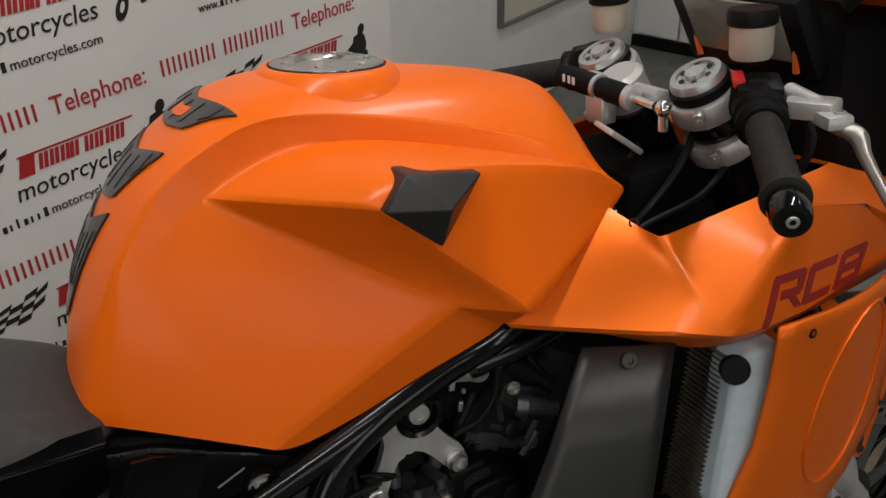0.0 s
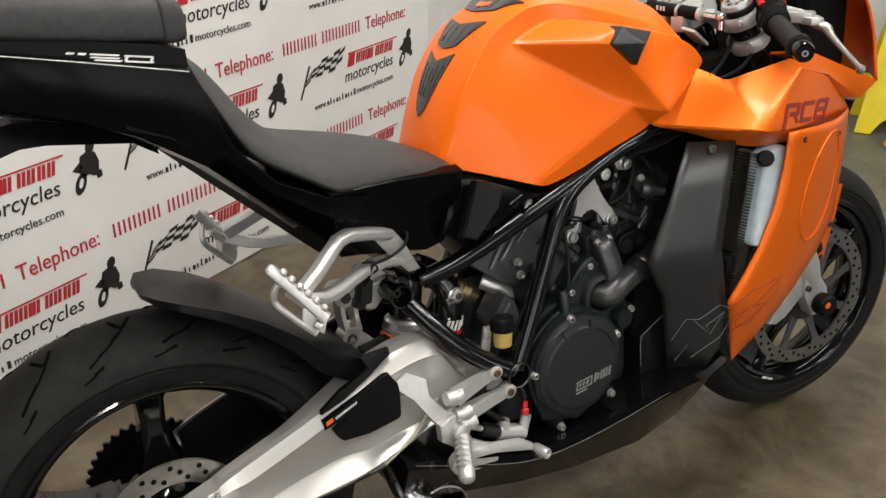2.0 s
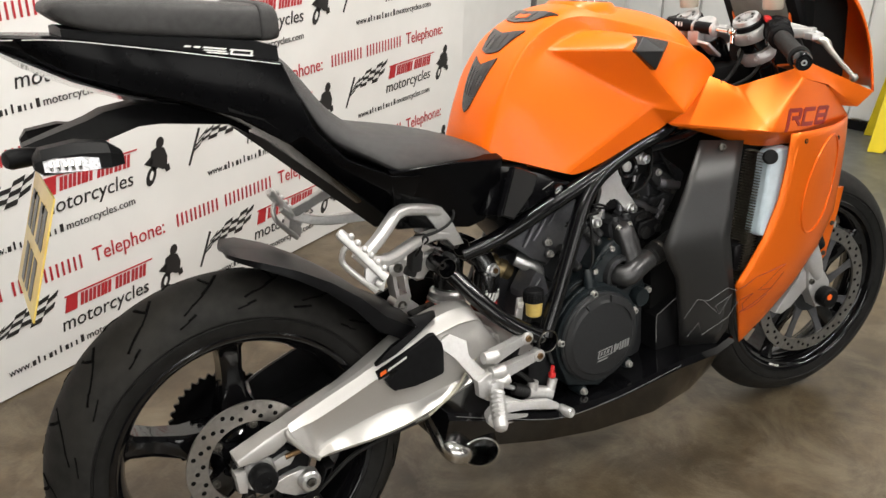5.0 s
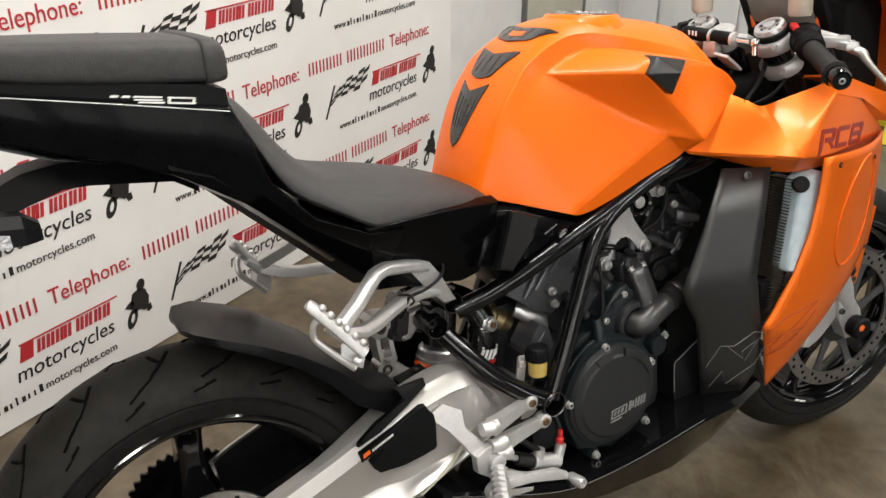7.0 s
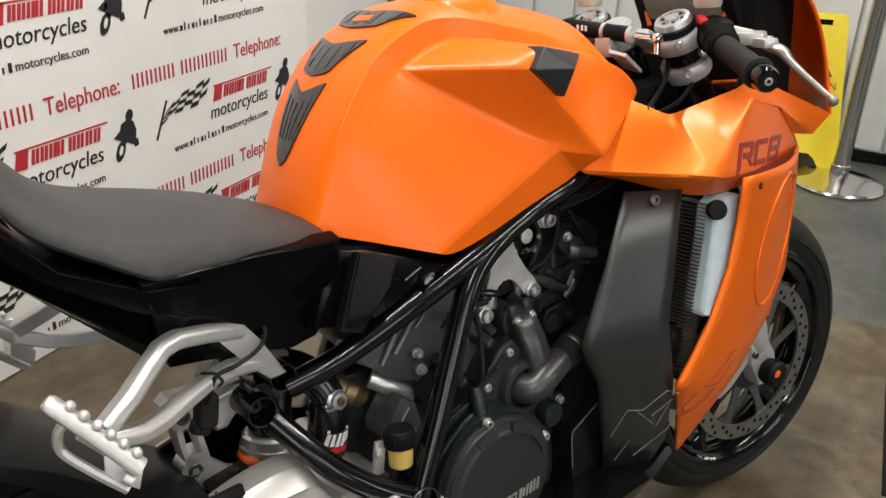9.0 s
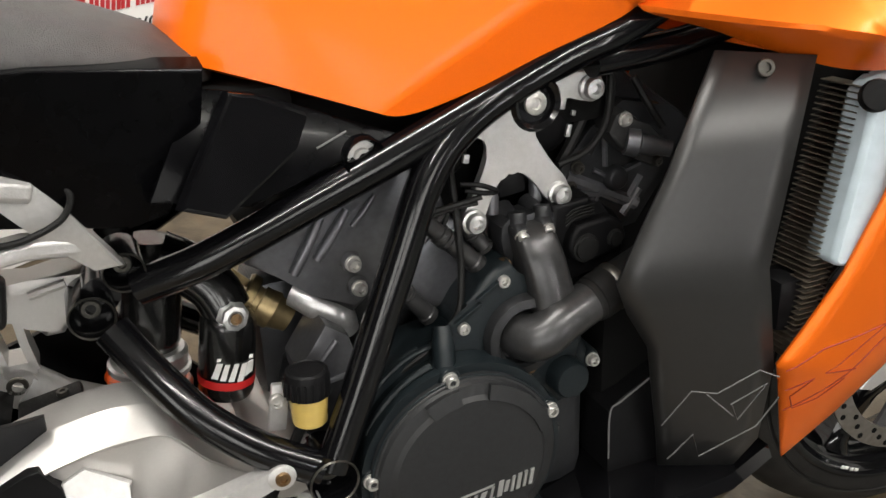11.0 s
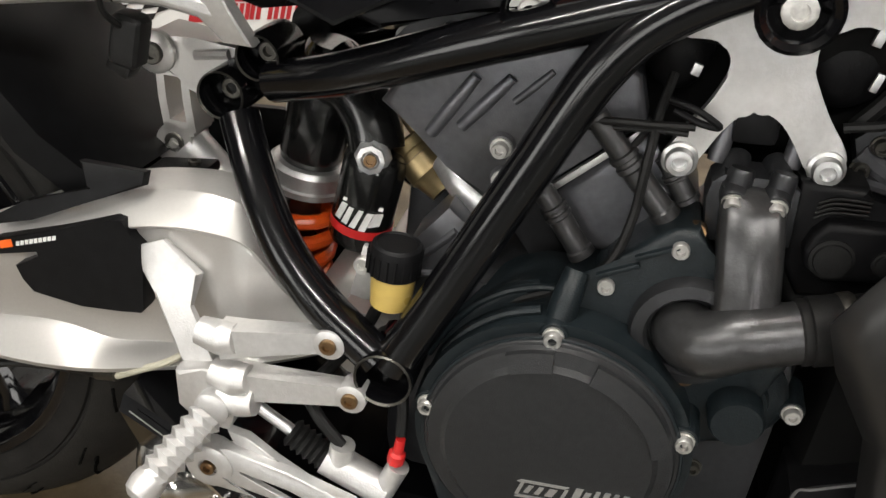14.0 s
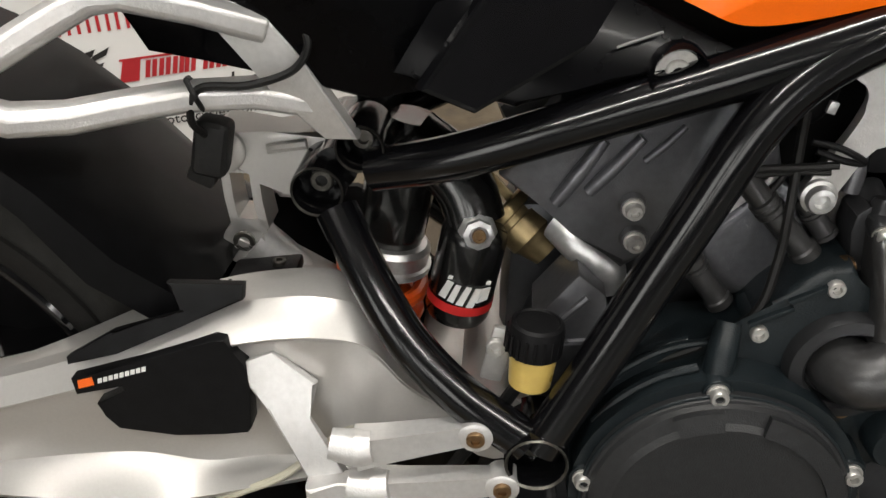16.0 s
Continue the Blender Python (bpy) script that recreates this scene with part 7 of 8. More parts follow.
# front cylinder head with webs, joint rail and sensor
bm = bmesh.new()
prism(bm, [(0.836, 0.640), (0.868, 0.676), (0.905, 0.700), (0.950, 0.690), (0.955, 0.620), (0.920, 0.575), (0.880, 0.570), (0.850, 0.606)], -0.060, -0.02, 0.006, 2)
head = part("front_head", bm, ENGINE_DARK, eng, "dark cast front cylinder head", angle=40)
for a, b, r, ht in (((0.842, 0.632), (0.926, 0.590), 0.0045, 0.0030), ((0.884, 0.668), (0.886, 0.636), 0.0022, 0.003), ((0.846, 0.613), (0.878, 0.609), 0.0026, 0.004), ((0.878, 0.609), (0.902, 0.596), 0.0022, 0.003), ((0.880, 0.612), (0.866, 0.590), 0.0026, 0.004),
                    ((0.872, 0.634), (0.886, 0.626), 0.002, 0.003), ((0.906, 0.628), (0.926, 0.634), 0.0025, 0.004), ((0.915, 0.600), (0.928, 0.620), 0.0025, 0.004), ((0.908, 0.582), (0.928, 0.606), 0.003, 0.004)):
    bm = bmesh.new()
    u, w = V(a[0], -0.061, a[1]), V(b[0], -0.061, b[1])
    d = (w - u).normalized()
    s_ = V(-d.z, 0, d.x) * r
    loft(bm, [[p + s_ * 1.5, p + s_ * 0.6 + V(0, -ht, 0), p - s_ * 0.6 + V(0, -ht, 0), p - s_ * 1.5] for p in (u, u.lerp(w, 0.5), w)])
    part("web", bm, ENGINE, head)
bm = bmesh.new()
lathe(bm, [(0.0135, -0.01), (0.0125, 0.005), (0.0105, 0.010), (0.009, 0.011), (0, 0.011)], (0.897, -0.060, 0.623), (0, -1, 0), 24)
part("head_boss", bm, ENGINE_DARK, head)
for p in ((0.853, -0.062, 0.640), (0.846, -0.060, 0.622)):
    bolt(head, p, 0.0055, 0.007, material=DARK_BOLT, washer=0.007)
bm = bmesh.new()
prism(bm, [(0.874, 0.676), (0.881, 0.692), (0.891, 0.696), (0.901, 0.690), (0.918, 0.674), (0.938, 0.664), (0.942, 0.644), (0.928, 0.634), (0.906, 0.646), (0.884, 0.662)], -0.084, -0.055, 0.004, 2)
sens = part("sensor", bm, PIPE_MAT, eng, "dull metal sensor flange", angle=40)
bm = bmesh.new()
lathe(bm, [(0.0135, -0.008), (0.0135, 0.004), (0.0105, 0.006), (0.0100, 0.020), (0.0085, 0.024), (0.0080, 0.036), (0, 0.037)], (0.902, -0.084, 0.663), (0.88, -0.42, -0.20), 22)
part("sensor_spigot", bm, ENGINE, sens, "round grey spigot")
bolt(sens, (0.891, -0.084, 0.687), 0.0055, 0.006, material=BOLT, washer=0.0075)
bolt(sens, (0.929, -0.084, 0.641), 0.0048, 0.006, material=DARK_BOLT)
for pts, r in (([(0.880, -0.070, 0.755), (0.876, -0.080, 0.722), (0.872, -0.080, 0.686), (0.853, -0.080, 0.662), (0.824, -0.076, 0.651)], 0.0034), ([(0.886, -0.066, 0.752), (0.883, -0.074, 0.716), (0.877, -0.074, 0.684), (0.858, -0.074, 0.656)], 0.0030),
               ([(0.870, -0.060, 0.735), (0.862, -0.066, 0.705), (0.845, -0.066, 0.670), (0.832, -0.066, 0.650)], 0.0055), ([(0.915, -0.06, 0.72), (0.93, -0.07, 0.69), (0.945, -0.07, 0.67)], 0.004),
               ([(0.655, -0.092, 0.628), (0.684, -0.094, 0.634), (0.710, -0.092, 0.636), (0.735, -0.094, 0.640)], 0.0028), ([(0.652, -0.090, 0.622), (0.684, -0.092, 0.629), (0.710, -0.090, 0.632), (0.732, -0.092, 0.634)], 0.0022),
               ([(0.716, -0.070, 0.665), (0.712, -0.086, 0.640), (0.711, -0.096, 0.605), (0.710, -0.100, 0.570), (0.700, -0.110, 0.538), (0.668, -0.116, 0.514), (0.625, -0.110, 0.486)], 0.0034),
               ([(0.712, -0.084, 0.640), (0.700, -0.088, 0.618), (0.690, -0.086, 0.604)], 0.0022)):
    bm = bmesh.new()
    sweep(bm, pts, r, 8)
    part("wiring", bm, HOSE, eng, "black wiring")
for c, r, s_ in (((0.818, -0.052, 0.690), 0.030, (1, 0.8, 1.1)), ((0.716, -0.056, 0.678), 0.022, (1, 0.8, 1.2))):
    bm = bmesh.new()
    bmesh.ops.create_uvsphere(bm, u_segments=20, v_segments=12, radius=r, matrix=Matrix.Translation(c) @ Matrix.Diagonal((*s_, 1)))
    part("rubber_bung", bm, SATIN_BLACK, eng, "black rubber dome")
bm = bmesh.new()
sweep(bm, [(0.716, -0.092, 0.654), (0.732, -0.096, 0.652), (0.746, -0.097, 0.646), (0.748, -0.096, 0.643), (0.736, -0.096, 0.644), (0.720, -0.092, 0.648)], 0.0024, 8)
part("lead_cap", bm, SATIN_BLACK, eng, "black lead loop")
for x, z, w, h in ((0.826, 0.709, 0.006, 0.010), (0.838, 0.699, 0.004, 0.005), (0.833, 0.683, 0.005, 0.012), (0.728, 0.672, 0.006, 0.008)):
    bm = bmesh.new()
    box(bm, V(x, -0.078, z), (w, 0.004, h), rot_y(12), 0.001)
    part("connector", bm, ALLOY, eng, "pale wire connector")

# silver three-legged bracket
bm = bmesh.new()
outline = [(0.708, 0.700), (0.728, 0.716), (0.760, 0.727), (0.800, 0.735), (0.840, 0.737), (0.858, 0.735), (0.866, 0.723), (0.859, 0.710), (0.843, 0.711), (0.825, 0.716), (0.804, 0.712), (0.794, 0.702), (0.794, 0.689), (0.802, 0.674), (0.815, 0.655), (0.829, 0.638), (0.831, 0.625),
           (0.823, 0.615), (0.811, 0.619), (0.798, 0.636), (0.787, 0.648), (0.777, 0.653), (0.768, 0.653), (0.760, 0.648), (0.752, 0.636), (0.745, 0.620), (0.738, 0.606), (0.727, 0.603), (0.720, 0.612), (0.728, 0.632), (0.738, 0.649), (0.745, 0.666), (0.748, 0.680), (0.743, 0.690), (0.731, 0.693), (0.714, 0.692)]
rim_ = spline([V(x, 0, z) for x, z in outline[-2:] + outline + outline[:2]], 3)
rim_ = [(p.x, p.z) for p in rim_]
lo_, hi_ = 2 * 3, 2 * 3 + len(outline) * 3
ring_ = rim_[lo_:hi_]
prism(bm, ring_, -0.083, -0.074, 0.0016, 2)
brk = part("engine_bracket", bm, SILVER, bike, "silver three-legged engine bracket")
for p, r in (((0.852, -0.083, 0.722), 0.0105), ((0.820, -0.083, 0.626), 0.0100), ((0.731, -0.083, 0.614), 0.0100)):
    bm = bmesh.new()
    lathe(bm, [(r * 1.18, 0), (r * 1.18, 0.004), (r * 0.95, 0.005), (r * 0.95, 0.009), (r * 0.84, 0.011), (r * 0.50, 0.0115), (r * 0.42, 0.006), (0, 0.006)], p, (0, -1, 0), 24)
    part("bracket_bolt", bm, ALLOY, brk, "large torx bolt")
bm = bmesh.new()
box(bm, V(0.773, -0.068, 0.643), (0.029, 0.024, 0.026), rot_y(-6), 0.005)
part("sensor_plug", bm, SATIN_BLACK, eng, "black sensor plug")

# clutch side: stepped outer case, round cover, coolant pump
cc = V(0.688, -0.142, 0.405)
bm = bmesh.new()
arc = [(cc.x + 0.100 * math.cos(radians(a)), cc.z + 0.101 * math.sin(radians(a))) for a in range(200, -61, -8)] + [(0.690, 0.296), (0.615, 0.318)]
prism(bm, arc, -0.143, -0.085, 0.005, 3)
case = part("clutch_case", bm, COVER, eng, "dark blue-grey clutch case", angle=40)
bm = bmesh.new()
prism(bm, [(0.592, 0.430), (0.600, 0.466), (0.617, 0.491), (0.638, 0.510), (0.658, 0.519), (0.683, 0.522), (0.697, 0.532), (0.708, 0.549), (0.724, 0.567), (0.738, 0.577), (0.753, 0.581), (0.760, 0.570), (0.775, 0.550), (0.815, 0.535), (0.835, 0.500), (0.810, 0.42), (0.70, 0.38)], -0.116, -0.07, 0.007, 3)
part("inner_case", bm, COVER, case, "dark blue-grey inner case", angle=40)
# rolled joint edge between the two castings
bm = bmesh.new()
sweep(bm, [(0.588, -0.119, 0.440), (0.601, -0.119, 0.468), (0.618, -0.119, 0.491), (0.640, -0.119, 0.508), (0.662, -0.118, 0.516), (0.684, -0.117, 0.517)], 0.0028, 8)
sweep(bm, [(0.602, -0.128, 0.452), (0.618, -0.130, 0.477), (0.640, -0.131, 0.496), (0.664, -0.131, 0.506)], 0.0035, 8)
part("joint_edge", bm, COVER, case)
for p in ((0.708, 0.541), (0.730, 0.560)):
    bm = bmesh.new()
    box(bm, V(p[0], -0.117, p[1]), (0.030, 0.006, 0.0035), rot_y(-30), 0.001)
    part("case_fin", bm, COVER, case)
bm = bmesh.new()
lathe(bm, [(0.0925, 0), (0.0925, 0.006), (0.0905, 0.009), (0.0885, 0.0095), (0.0870, 0.013), (0.077, 0.0155), (0.073, 0.0185), (0.050, 0.0200), (0.025, 0.0205), (0, 0.0205)], cc, (0, -1, 0), 96)
cov = part("clutch_cover", bm, COVER_DISC, eng, "round matt black clutch cover", angle=20)
bm = bmesh.new()
lathe(bm, [(0.0925, 0.0055), (0.0935, 0.0066), (0.0930, 0.0078), (0.0915, 0.0080)], cc, (0, -1, 0), 96, False)
part("cover_rim", bm, COVER, cov, "thin shiny rim")
for a0, a1 in ((96, 118), (18, 76)):
    bm = bmesh.new()
    loft(bm, [[cc + V(r * math.cos(radians(a)), -h, r * math.sin(radians(a))) for r, h in ((0.0870, 0.010), (0.0870, 0.0178), (0.0735, 0.0212), (0.0735, 0.012))] for a in range(a0, a1 + 1, 2)])
    part("cover_ridge", bm, COVER_DISC, cov)
for x, z in ((0.676, 0.496), (0.597, 0.415), (0.777, 0.437), (0.650, 0.297), (0.764, 0.324)):
    d = (V(x, 0, z) - V(cc.x, 0, cc.z)).normalized()
    c = V(x, -0.136, z)
    bm = bmesh.new()
    lathe(bm, [(0.0115, -0.025), (0.0108, 0.006), (0.0095, 0.009)], c, (0, -1, 0), 18)
    part("bolt_boss", bm, COVER, case)
    bolt(case, c + V(0, -0.009, 0), 0.0062, 0.008, washer=0.0076)
bm = bmesh.new()
sweep(bm, [(0.677, -0.132, 0.497), (0.679, -0.126, 0.517), (0.682, -0.117, 0.534)], [0.0105, 0.0100, 0.0085], 16)
part("case_rib", bm, COVER, case, "tapered cast boss")
# plain pale bars in place of the maker's mark
for x0, x1, z0, z1 in ((0.672, 0.706, 0.3810, 0.3835), (0.672, 0.706, 0.3665, 0.3690), (0.672, 0.6745, 0.3690, 0.3810), (0.7035, 0.706, 0.3690, 0.3810), (0.678, 0.6815, 0.3715, 0.3790), (0.6855, 0.689, 0.3715, 0.3790), (0.693, 0.6985, 0.3715, 0.3790), (0.671, 0.694, 0.3605, 0.3635),
                       (0.711, 0.716, 0.3675, 0.3840), (0.718, 0.722, 0.3700, 0.3815), (0.725, 0.728, 0.3675, 0.3840), (0.731, 0.735, 0.3675, 0.3840), (0.738, 0.741, 0.3675, 0.3840), (0.744, 0.748, 0.3675, 0.3840)):
    bm = bmesh.new()
    k0, k1 = (x0 - 0.684) * 0.10, (x1 - 0.684) * 0.10
    slab(bm, [(x0, -0.1632, z0 + k0), (x1, -0.1632, z0 + k1), (x1 + 0.003, -0.1632, z1 + k1), (x0 + 0.003, -0.1632, z1 + k0)], 0.0016)
    part("cover_mark", bm, ALLOY, cov, "plain pale bar")
for p in ((0.744, -0.112, 0.565), (0.703, -0.112, 0.527), (0.849, -0.102, 0.451)):
    bm = bmesh.new()
    lathe(bm, [(0.0105, -0.03), (0.0095, -0.001), (0.0085, 0.002)], p, (0, -1, 0), 16)
    part("bolt_boss", bm, COVER, case)
    bolt(case, V(*p) + V(0, -0.002, 0), 0.0060, 0.007, washer=0.0074)
bolt(case, (0.769, -0.116, 0.472), 0.0066, 0.008, material=BRASS, washer=0.0085)
bolt(case, (0.7585, -0.117, 0.463), 0.0045, 0.006)
bolt(case, (0.792, -0.125, 0.401), 0.0050, 0.006, material=DARK_BOLT, washer=0.0065)
bm = bmesh.new()
lathe(bm, [(0.038, -0.05), (0.038, 0.0), (0.034, 0.004), (0.024, 0.006), (0.022, 0.012), (0.0195, 0.013), (0.0190, 0.032), (0.017, 0.035), (0, 0.036)], (0.808, -0.100, 0.452), (0.03, -1, 0), 36)
part("case_plug", bm, COVER, case, "dark round plug on a stepped boss")
bm = bmesh.new()
pc = V(0.763, -0.116, 0.508)
lathe(bm, [(0.041, -0.03), (0.040, 0.006), (0.038, 0.011), (0.030, 0.0125), (0.0275, 0.010), (0.0268, 0.001), (0, 0.001)], pc, (0, -1, 0), 44)
pump = part("coolant_pump", bm, ENGINE_DARK, eng, "round coolant pump housing", angle=40)
bm = bmesh.new()
sweep(bm, [(0.757, -0.098, 0.512), (0.762, -0.122, 0.507), (0.774, -0.134, 0.510), (0.792, -0.136, 0.521), (0.810, -0.134, 0.527), (0.829, -0.131, 0.533)], [0.0215, 0.0225, 0.0225, 0.0215, 0.0205, 0.0200], 28, 6)
part("outlet_pipe", bm, PIPE_MAT, pump, "dull metal outlet elbow")
bm = bmesh.new()
lathe(bm, [(0.0200, -0.002), (0.0218, 0.000), (0.0218, 0.003), (0.0212, 0.005), (0.0228, 0.006), (0.0228, 0.030), (0.0215, 0.032), (0.0215, 0.08)], (0.827, -0.131, 0.532), (0.93, 0.12, 0.28), 28)
part("pipe_hose", bm, HOSE, pump, "black coolant hose")
bm = bmesh.new()
lathe(bm, [(0.0230, 0.024), (0.0236, 0.025), (0.0236, 0.032), (0.0230, 0.033)], (0.827, -0.131, 0.532), (0.93, 0.12, 0.28), 28)
part("hose_clip", bm, DARK_BOLT, pump, "worn steel hose clip")
# flat-faced neck that rises from the elbow to the bolted flange
n_r = []
for x0, x1, yf, z in ((0.772, 0.816, -0.136, 0.530), (0.769, 0.811, -0.1335, 0.552), (0.764, 0.806, -0.128, 0.578), (0.761, 0.802, -0.119, 0.598), (0.759, 0.799, -0.108, 0.611)):
    n_r.append([V(x0, yf + 0.045, z), V(x0, yf + 0.012, z - 0.001), V(x0 + 0.0015, yf + 0.004, z - 0.002), V(x0 + 0.006, yf, z - 0.003), V((x0 + x1) / 2, yf - 0.003, z - 0.003), V(x1 - 0.006, yf, z - 0.001), V(x1 - 0.0015, yf + 0.004, z), V(x1, yf + 0.012, z), V(x1, yf + 0.045, z)])
neck = part("pump_neck", loft(bmesh.new(), n_r), PIPE_MAT, pump, "flat dark cast pump neck", angle=50)
bm = bmesh.new()
prism(bm, [(0.752, 0.596), (0.758, 0.566), (0.812, 0.572), (0.808, 0.612), (0.800, 0.618), (0.760, 0.615), (0.753, 0.608)], -0.098, -0.07, 0.003, 2)
part("neck_flange", bm, ENGINE_DARK, neck, "dark cast flange")
for x, z in ((0.768, 0.602), (0.794, 0.604)):
    bm = bmesh.new()
    lathe(bm, [(0.0095, -0.04), (0.0090, 0.000), (0.0080, 0.002)], (x, -0.106, z), (0, -0.94, -0.34), 18)
    lathe(bm, [(0.0088, 0), (0.0088, 0.012), (0.0075, 0.015), (0, 0.015)], (x + 0.001, -0.097, z + 0.003), (0.06, 0.15, 1), 16)
    part("bolt_boss", bm, ENGINE_DARK, neck)
    bolt(neck, (x, -0.1075, z - 0.001), 0.0058, 0.007, (0, -0.94, -0.34), washer=0.0074)
for x, z in ((0.755, 0.628), (0.801, 0.633)):
    bm = bmesh.new()
    lathe(bm, [(0.0062, 0), (0.0065, 0.010), (0.0065, 0.026), (0.0050, 0.029)], (x, -0.074, z - 0.014), (0.05, 0.1, 1), 16)
    part("neck_lug", bm, ENGINE, neck, "grey cast lug")
bm = bmesh.new()
prism(bm, [(0.806, 0.619), (0.847, 0.622), (0.854, 0.610), (0.874, 0.603), (0.886, 0.589), (0.888, 0.550), (0.826, 0.538), (0.810, 0.560)], -0.096, -0.05, 0.006, 3)
coil = part("coil_pack", bm, SATIN_BLACK, eng, "black moulded plastic box", angle=40)
bm = bmesh.new()
prism(bm, [(0.821, 0.590), (0.828, 0.599), (0.862, 0.603), (0.878, 0.594), (0.882, 0.578), (0.872, 0.566), (0.836, 0.559), (0.822, 0.566), (0.818, 0.578)], -0.108, -0.094, 0.005, 3)
part("coil_face", bm, SATIN_BLACK, coil, "rounded raised face", angle=40)
for k in range(4):
    bm = bmesh.new()
    sweep(bm, [(0.820, -0.098, 0.597 + 0.0035 * k), (0.830, -0.099, 0.6035 + 0.0032 * k), (0.850, -0.099, 0.6055 + 0.003 * k)], 0.0010, 6)
    part("coil_rib", bm, HOSE, coil)
for x, z, r in ((0.836, 0.576, 0.0125), (0.868, 0.580, 0.0080)):
    bm = bmesh.new()
    lathe(bm, [(r * 1.15, -0.002), (r * 1.12, 0.0015), (r * 0.95, 0.002), (r * 0.9, 0.004), (0, 0.0055)], (x, -0.108, z), (0, -1, 0), 24)
    part("coil_dome", bm, HOSE, coil, "round black dome")
# lower front corner: black block standing in for shade, with a pale edge
bm = bmesh.new()
prism(bm, [(0.868, 0.300), (0.866, 0.388), (0.880, 0.398), (0.930, 0.424), (0.950, 0.400), (0.950, 0.290)], -0.112, -0.06, 0.003, 2)
low_c = part("lower_shade_block", bm, SATIN_BLACK, eng, "black block for the shade at the engine's lower front")
bm = bmesh.new()
sweep(bm, [(0.868, -0.1125, 0.330), (0.868, -0.1125, 0.386), (0.882, -0.1125, 0.397), (0.930, -0.1125, 0.422)], 0.0011, 6)
part("cover_edge", bm, GREY_INK, low_c, "thin pale edge")

# brake fluid bottle by the frame
fc_ = V(0.555, -0.119, 0.474)
bm = bmesh.new()
lathe(bm, [(0.0125, 0), (0.0150, 0.002), (0.0165, 0.026), (0.0165, 0.032)], fc_, (0.03, 0, 1), 28)
fl = part("brake_fluid_bottle", bm, FLUID, bike, "yellow brake fluid bottle with ribbed black cap")
bm = bmesh.new()
prof_n = 40
lathe(bm, [(0.0172, 0.028), (0.0190, 0.029), (0.0192, 0.047), (0.0180, 0.051), (0.0155, 0.0525), (0.0145, 0.051), (0, 0.051)], fc_, (0.03, 0, 1), prof_n)
cap_ = part("cap", bm, SATIN_BLACK, fl, "ribbed black cap")
for k in range(20):
    a = 2 * math.pi * k / 20
    bm = bmesh.new()
    rod(bm, fc_ + V(0.0191 * math.cos(a), 0.0191 * math.sin(a), 0.030), fc_ + V(0.0191 * math.cos(a) + 0.0005, 0.0191 * math.sin(a), 0.046), 0.0012, n=6)
    part("cap_rib", bm, SATIN_BLACK, cap_)
bm = bmesh.new()
box(bm, V(0.532, -0.105, 0.488), (0.016, 0.006, 0.045), rot_y(10), 0.002)
part("bottle_bracket", bm, SILVER, fl)
bolt(fl, (0.530, -0.109, 0.497), 0.007, 0.005)
# bronze tube, casting bits behind the frame
bm = bmesh.new()
lathe(bm, [(0.019, 0), (0.0205, 0.002), (0.0205, 0.010), (0.0190, 0.011), (0.0190, 0.016), (0.0210, 0.017), (0.0210, 0.032), (0.0190, 0.034), (0.015, 0.050)], V(0.530, -0.006, 0.556), V(0.62, -0.22, -0.46), 28)
part("bronze_tube", bm, GOLD, eng, "dull bronze ribbed tube")
bm = bmesh.new()
slab(bm, [(0.488, -0.010, 0.612), (0.494, -0.010, 0.614), (0.540, -0.014, 0.566), (0.534, -0.014, 0.562)], 0.004)
part("bronze_stay", bm, GOLD, eng, "thin bronze stay")
bm = bmesh.new()
sweep(bm, [(0.570, -0.040, 0.562), (0.586, -0.052, 0.553), (0.604, -0.058, 0.540), (0.612, -0.056, 0.520)], [0.014, 0.0155, 0.015, 0.012], 20)
part("case_spigot", bm, ALLOY, eng, "bare alloy elbow")
bm = bmesh.new()
prism(bm, [(0.556, 0.508), (0.584, 0.547), (0.604, 0.532), (0.612, 0.500), (0.590, 0.470), (0.558, 0.482)], -0.090, -0.04, 0.004, 2)
gbx = part("gearbox_casting", bm, ENGINE, eng, "grey ribbed gearbox casting", angle=40)
for a, b in (((0.566, 0.500), (0.592, 0.530)), ((0.562, 0.488), (0.600, 0.494))):
    bm = bmesh.new()
    rod(bm, V(a[0], -0.091, a[1]), V(b[0], -0.091, b[1]), 0.003, n=8)
    part("rib", bm, ENGINE, gbx)

# belly pan and exhaust
bp = []
for x, z0, z1, w0, w1 in ((0.345, 0.265, 0.345, 0.120, 0.150), (0.45, 0.235, 0.318, 0.125, 0.168), (0.567, 0.205, 0.288, 0.125, 0.178), (0.70, 0.180, 0.290, 0.12, 0.184), (0.865, 0.165, 0.312, 0.11, 0.188), (0.98, 0.180, 0.310, 0.10, 0.180), (1.06, 0.22, 0.305, 0.08, 0.150)):
    bp.append([V(x, -w0, z0), V(x, -w1, z1 - 0.012), V(x, -w1 + 0.008, z1), V(x, w1 - 0.008, z1), V(x, w1, z1 - 0.012), V(x, w0, z0)])
belly = part("belly_pan", loft(bmesh.new(), bp), BLACK_GLOSS, bike, "gloss black belly pan", angle=30)
bm = bmesh.new()
sweep(bm, [(0.357, -0.1545, 0.340), (0.45, -0.172, 0.313), (0.567, -0.1825, 0.282), (0.70, -0.1875, 0.285), (0.866, -0.1905, 0.308)], 0.0006, 6)
part("edge_line", bm, GREY_INK, belly, "thin pale edge line")
bm = bmesh.new()
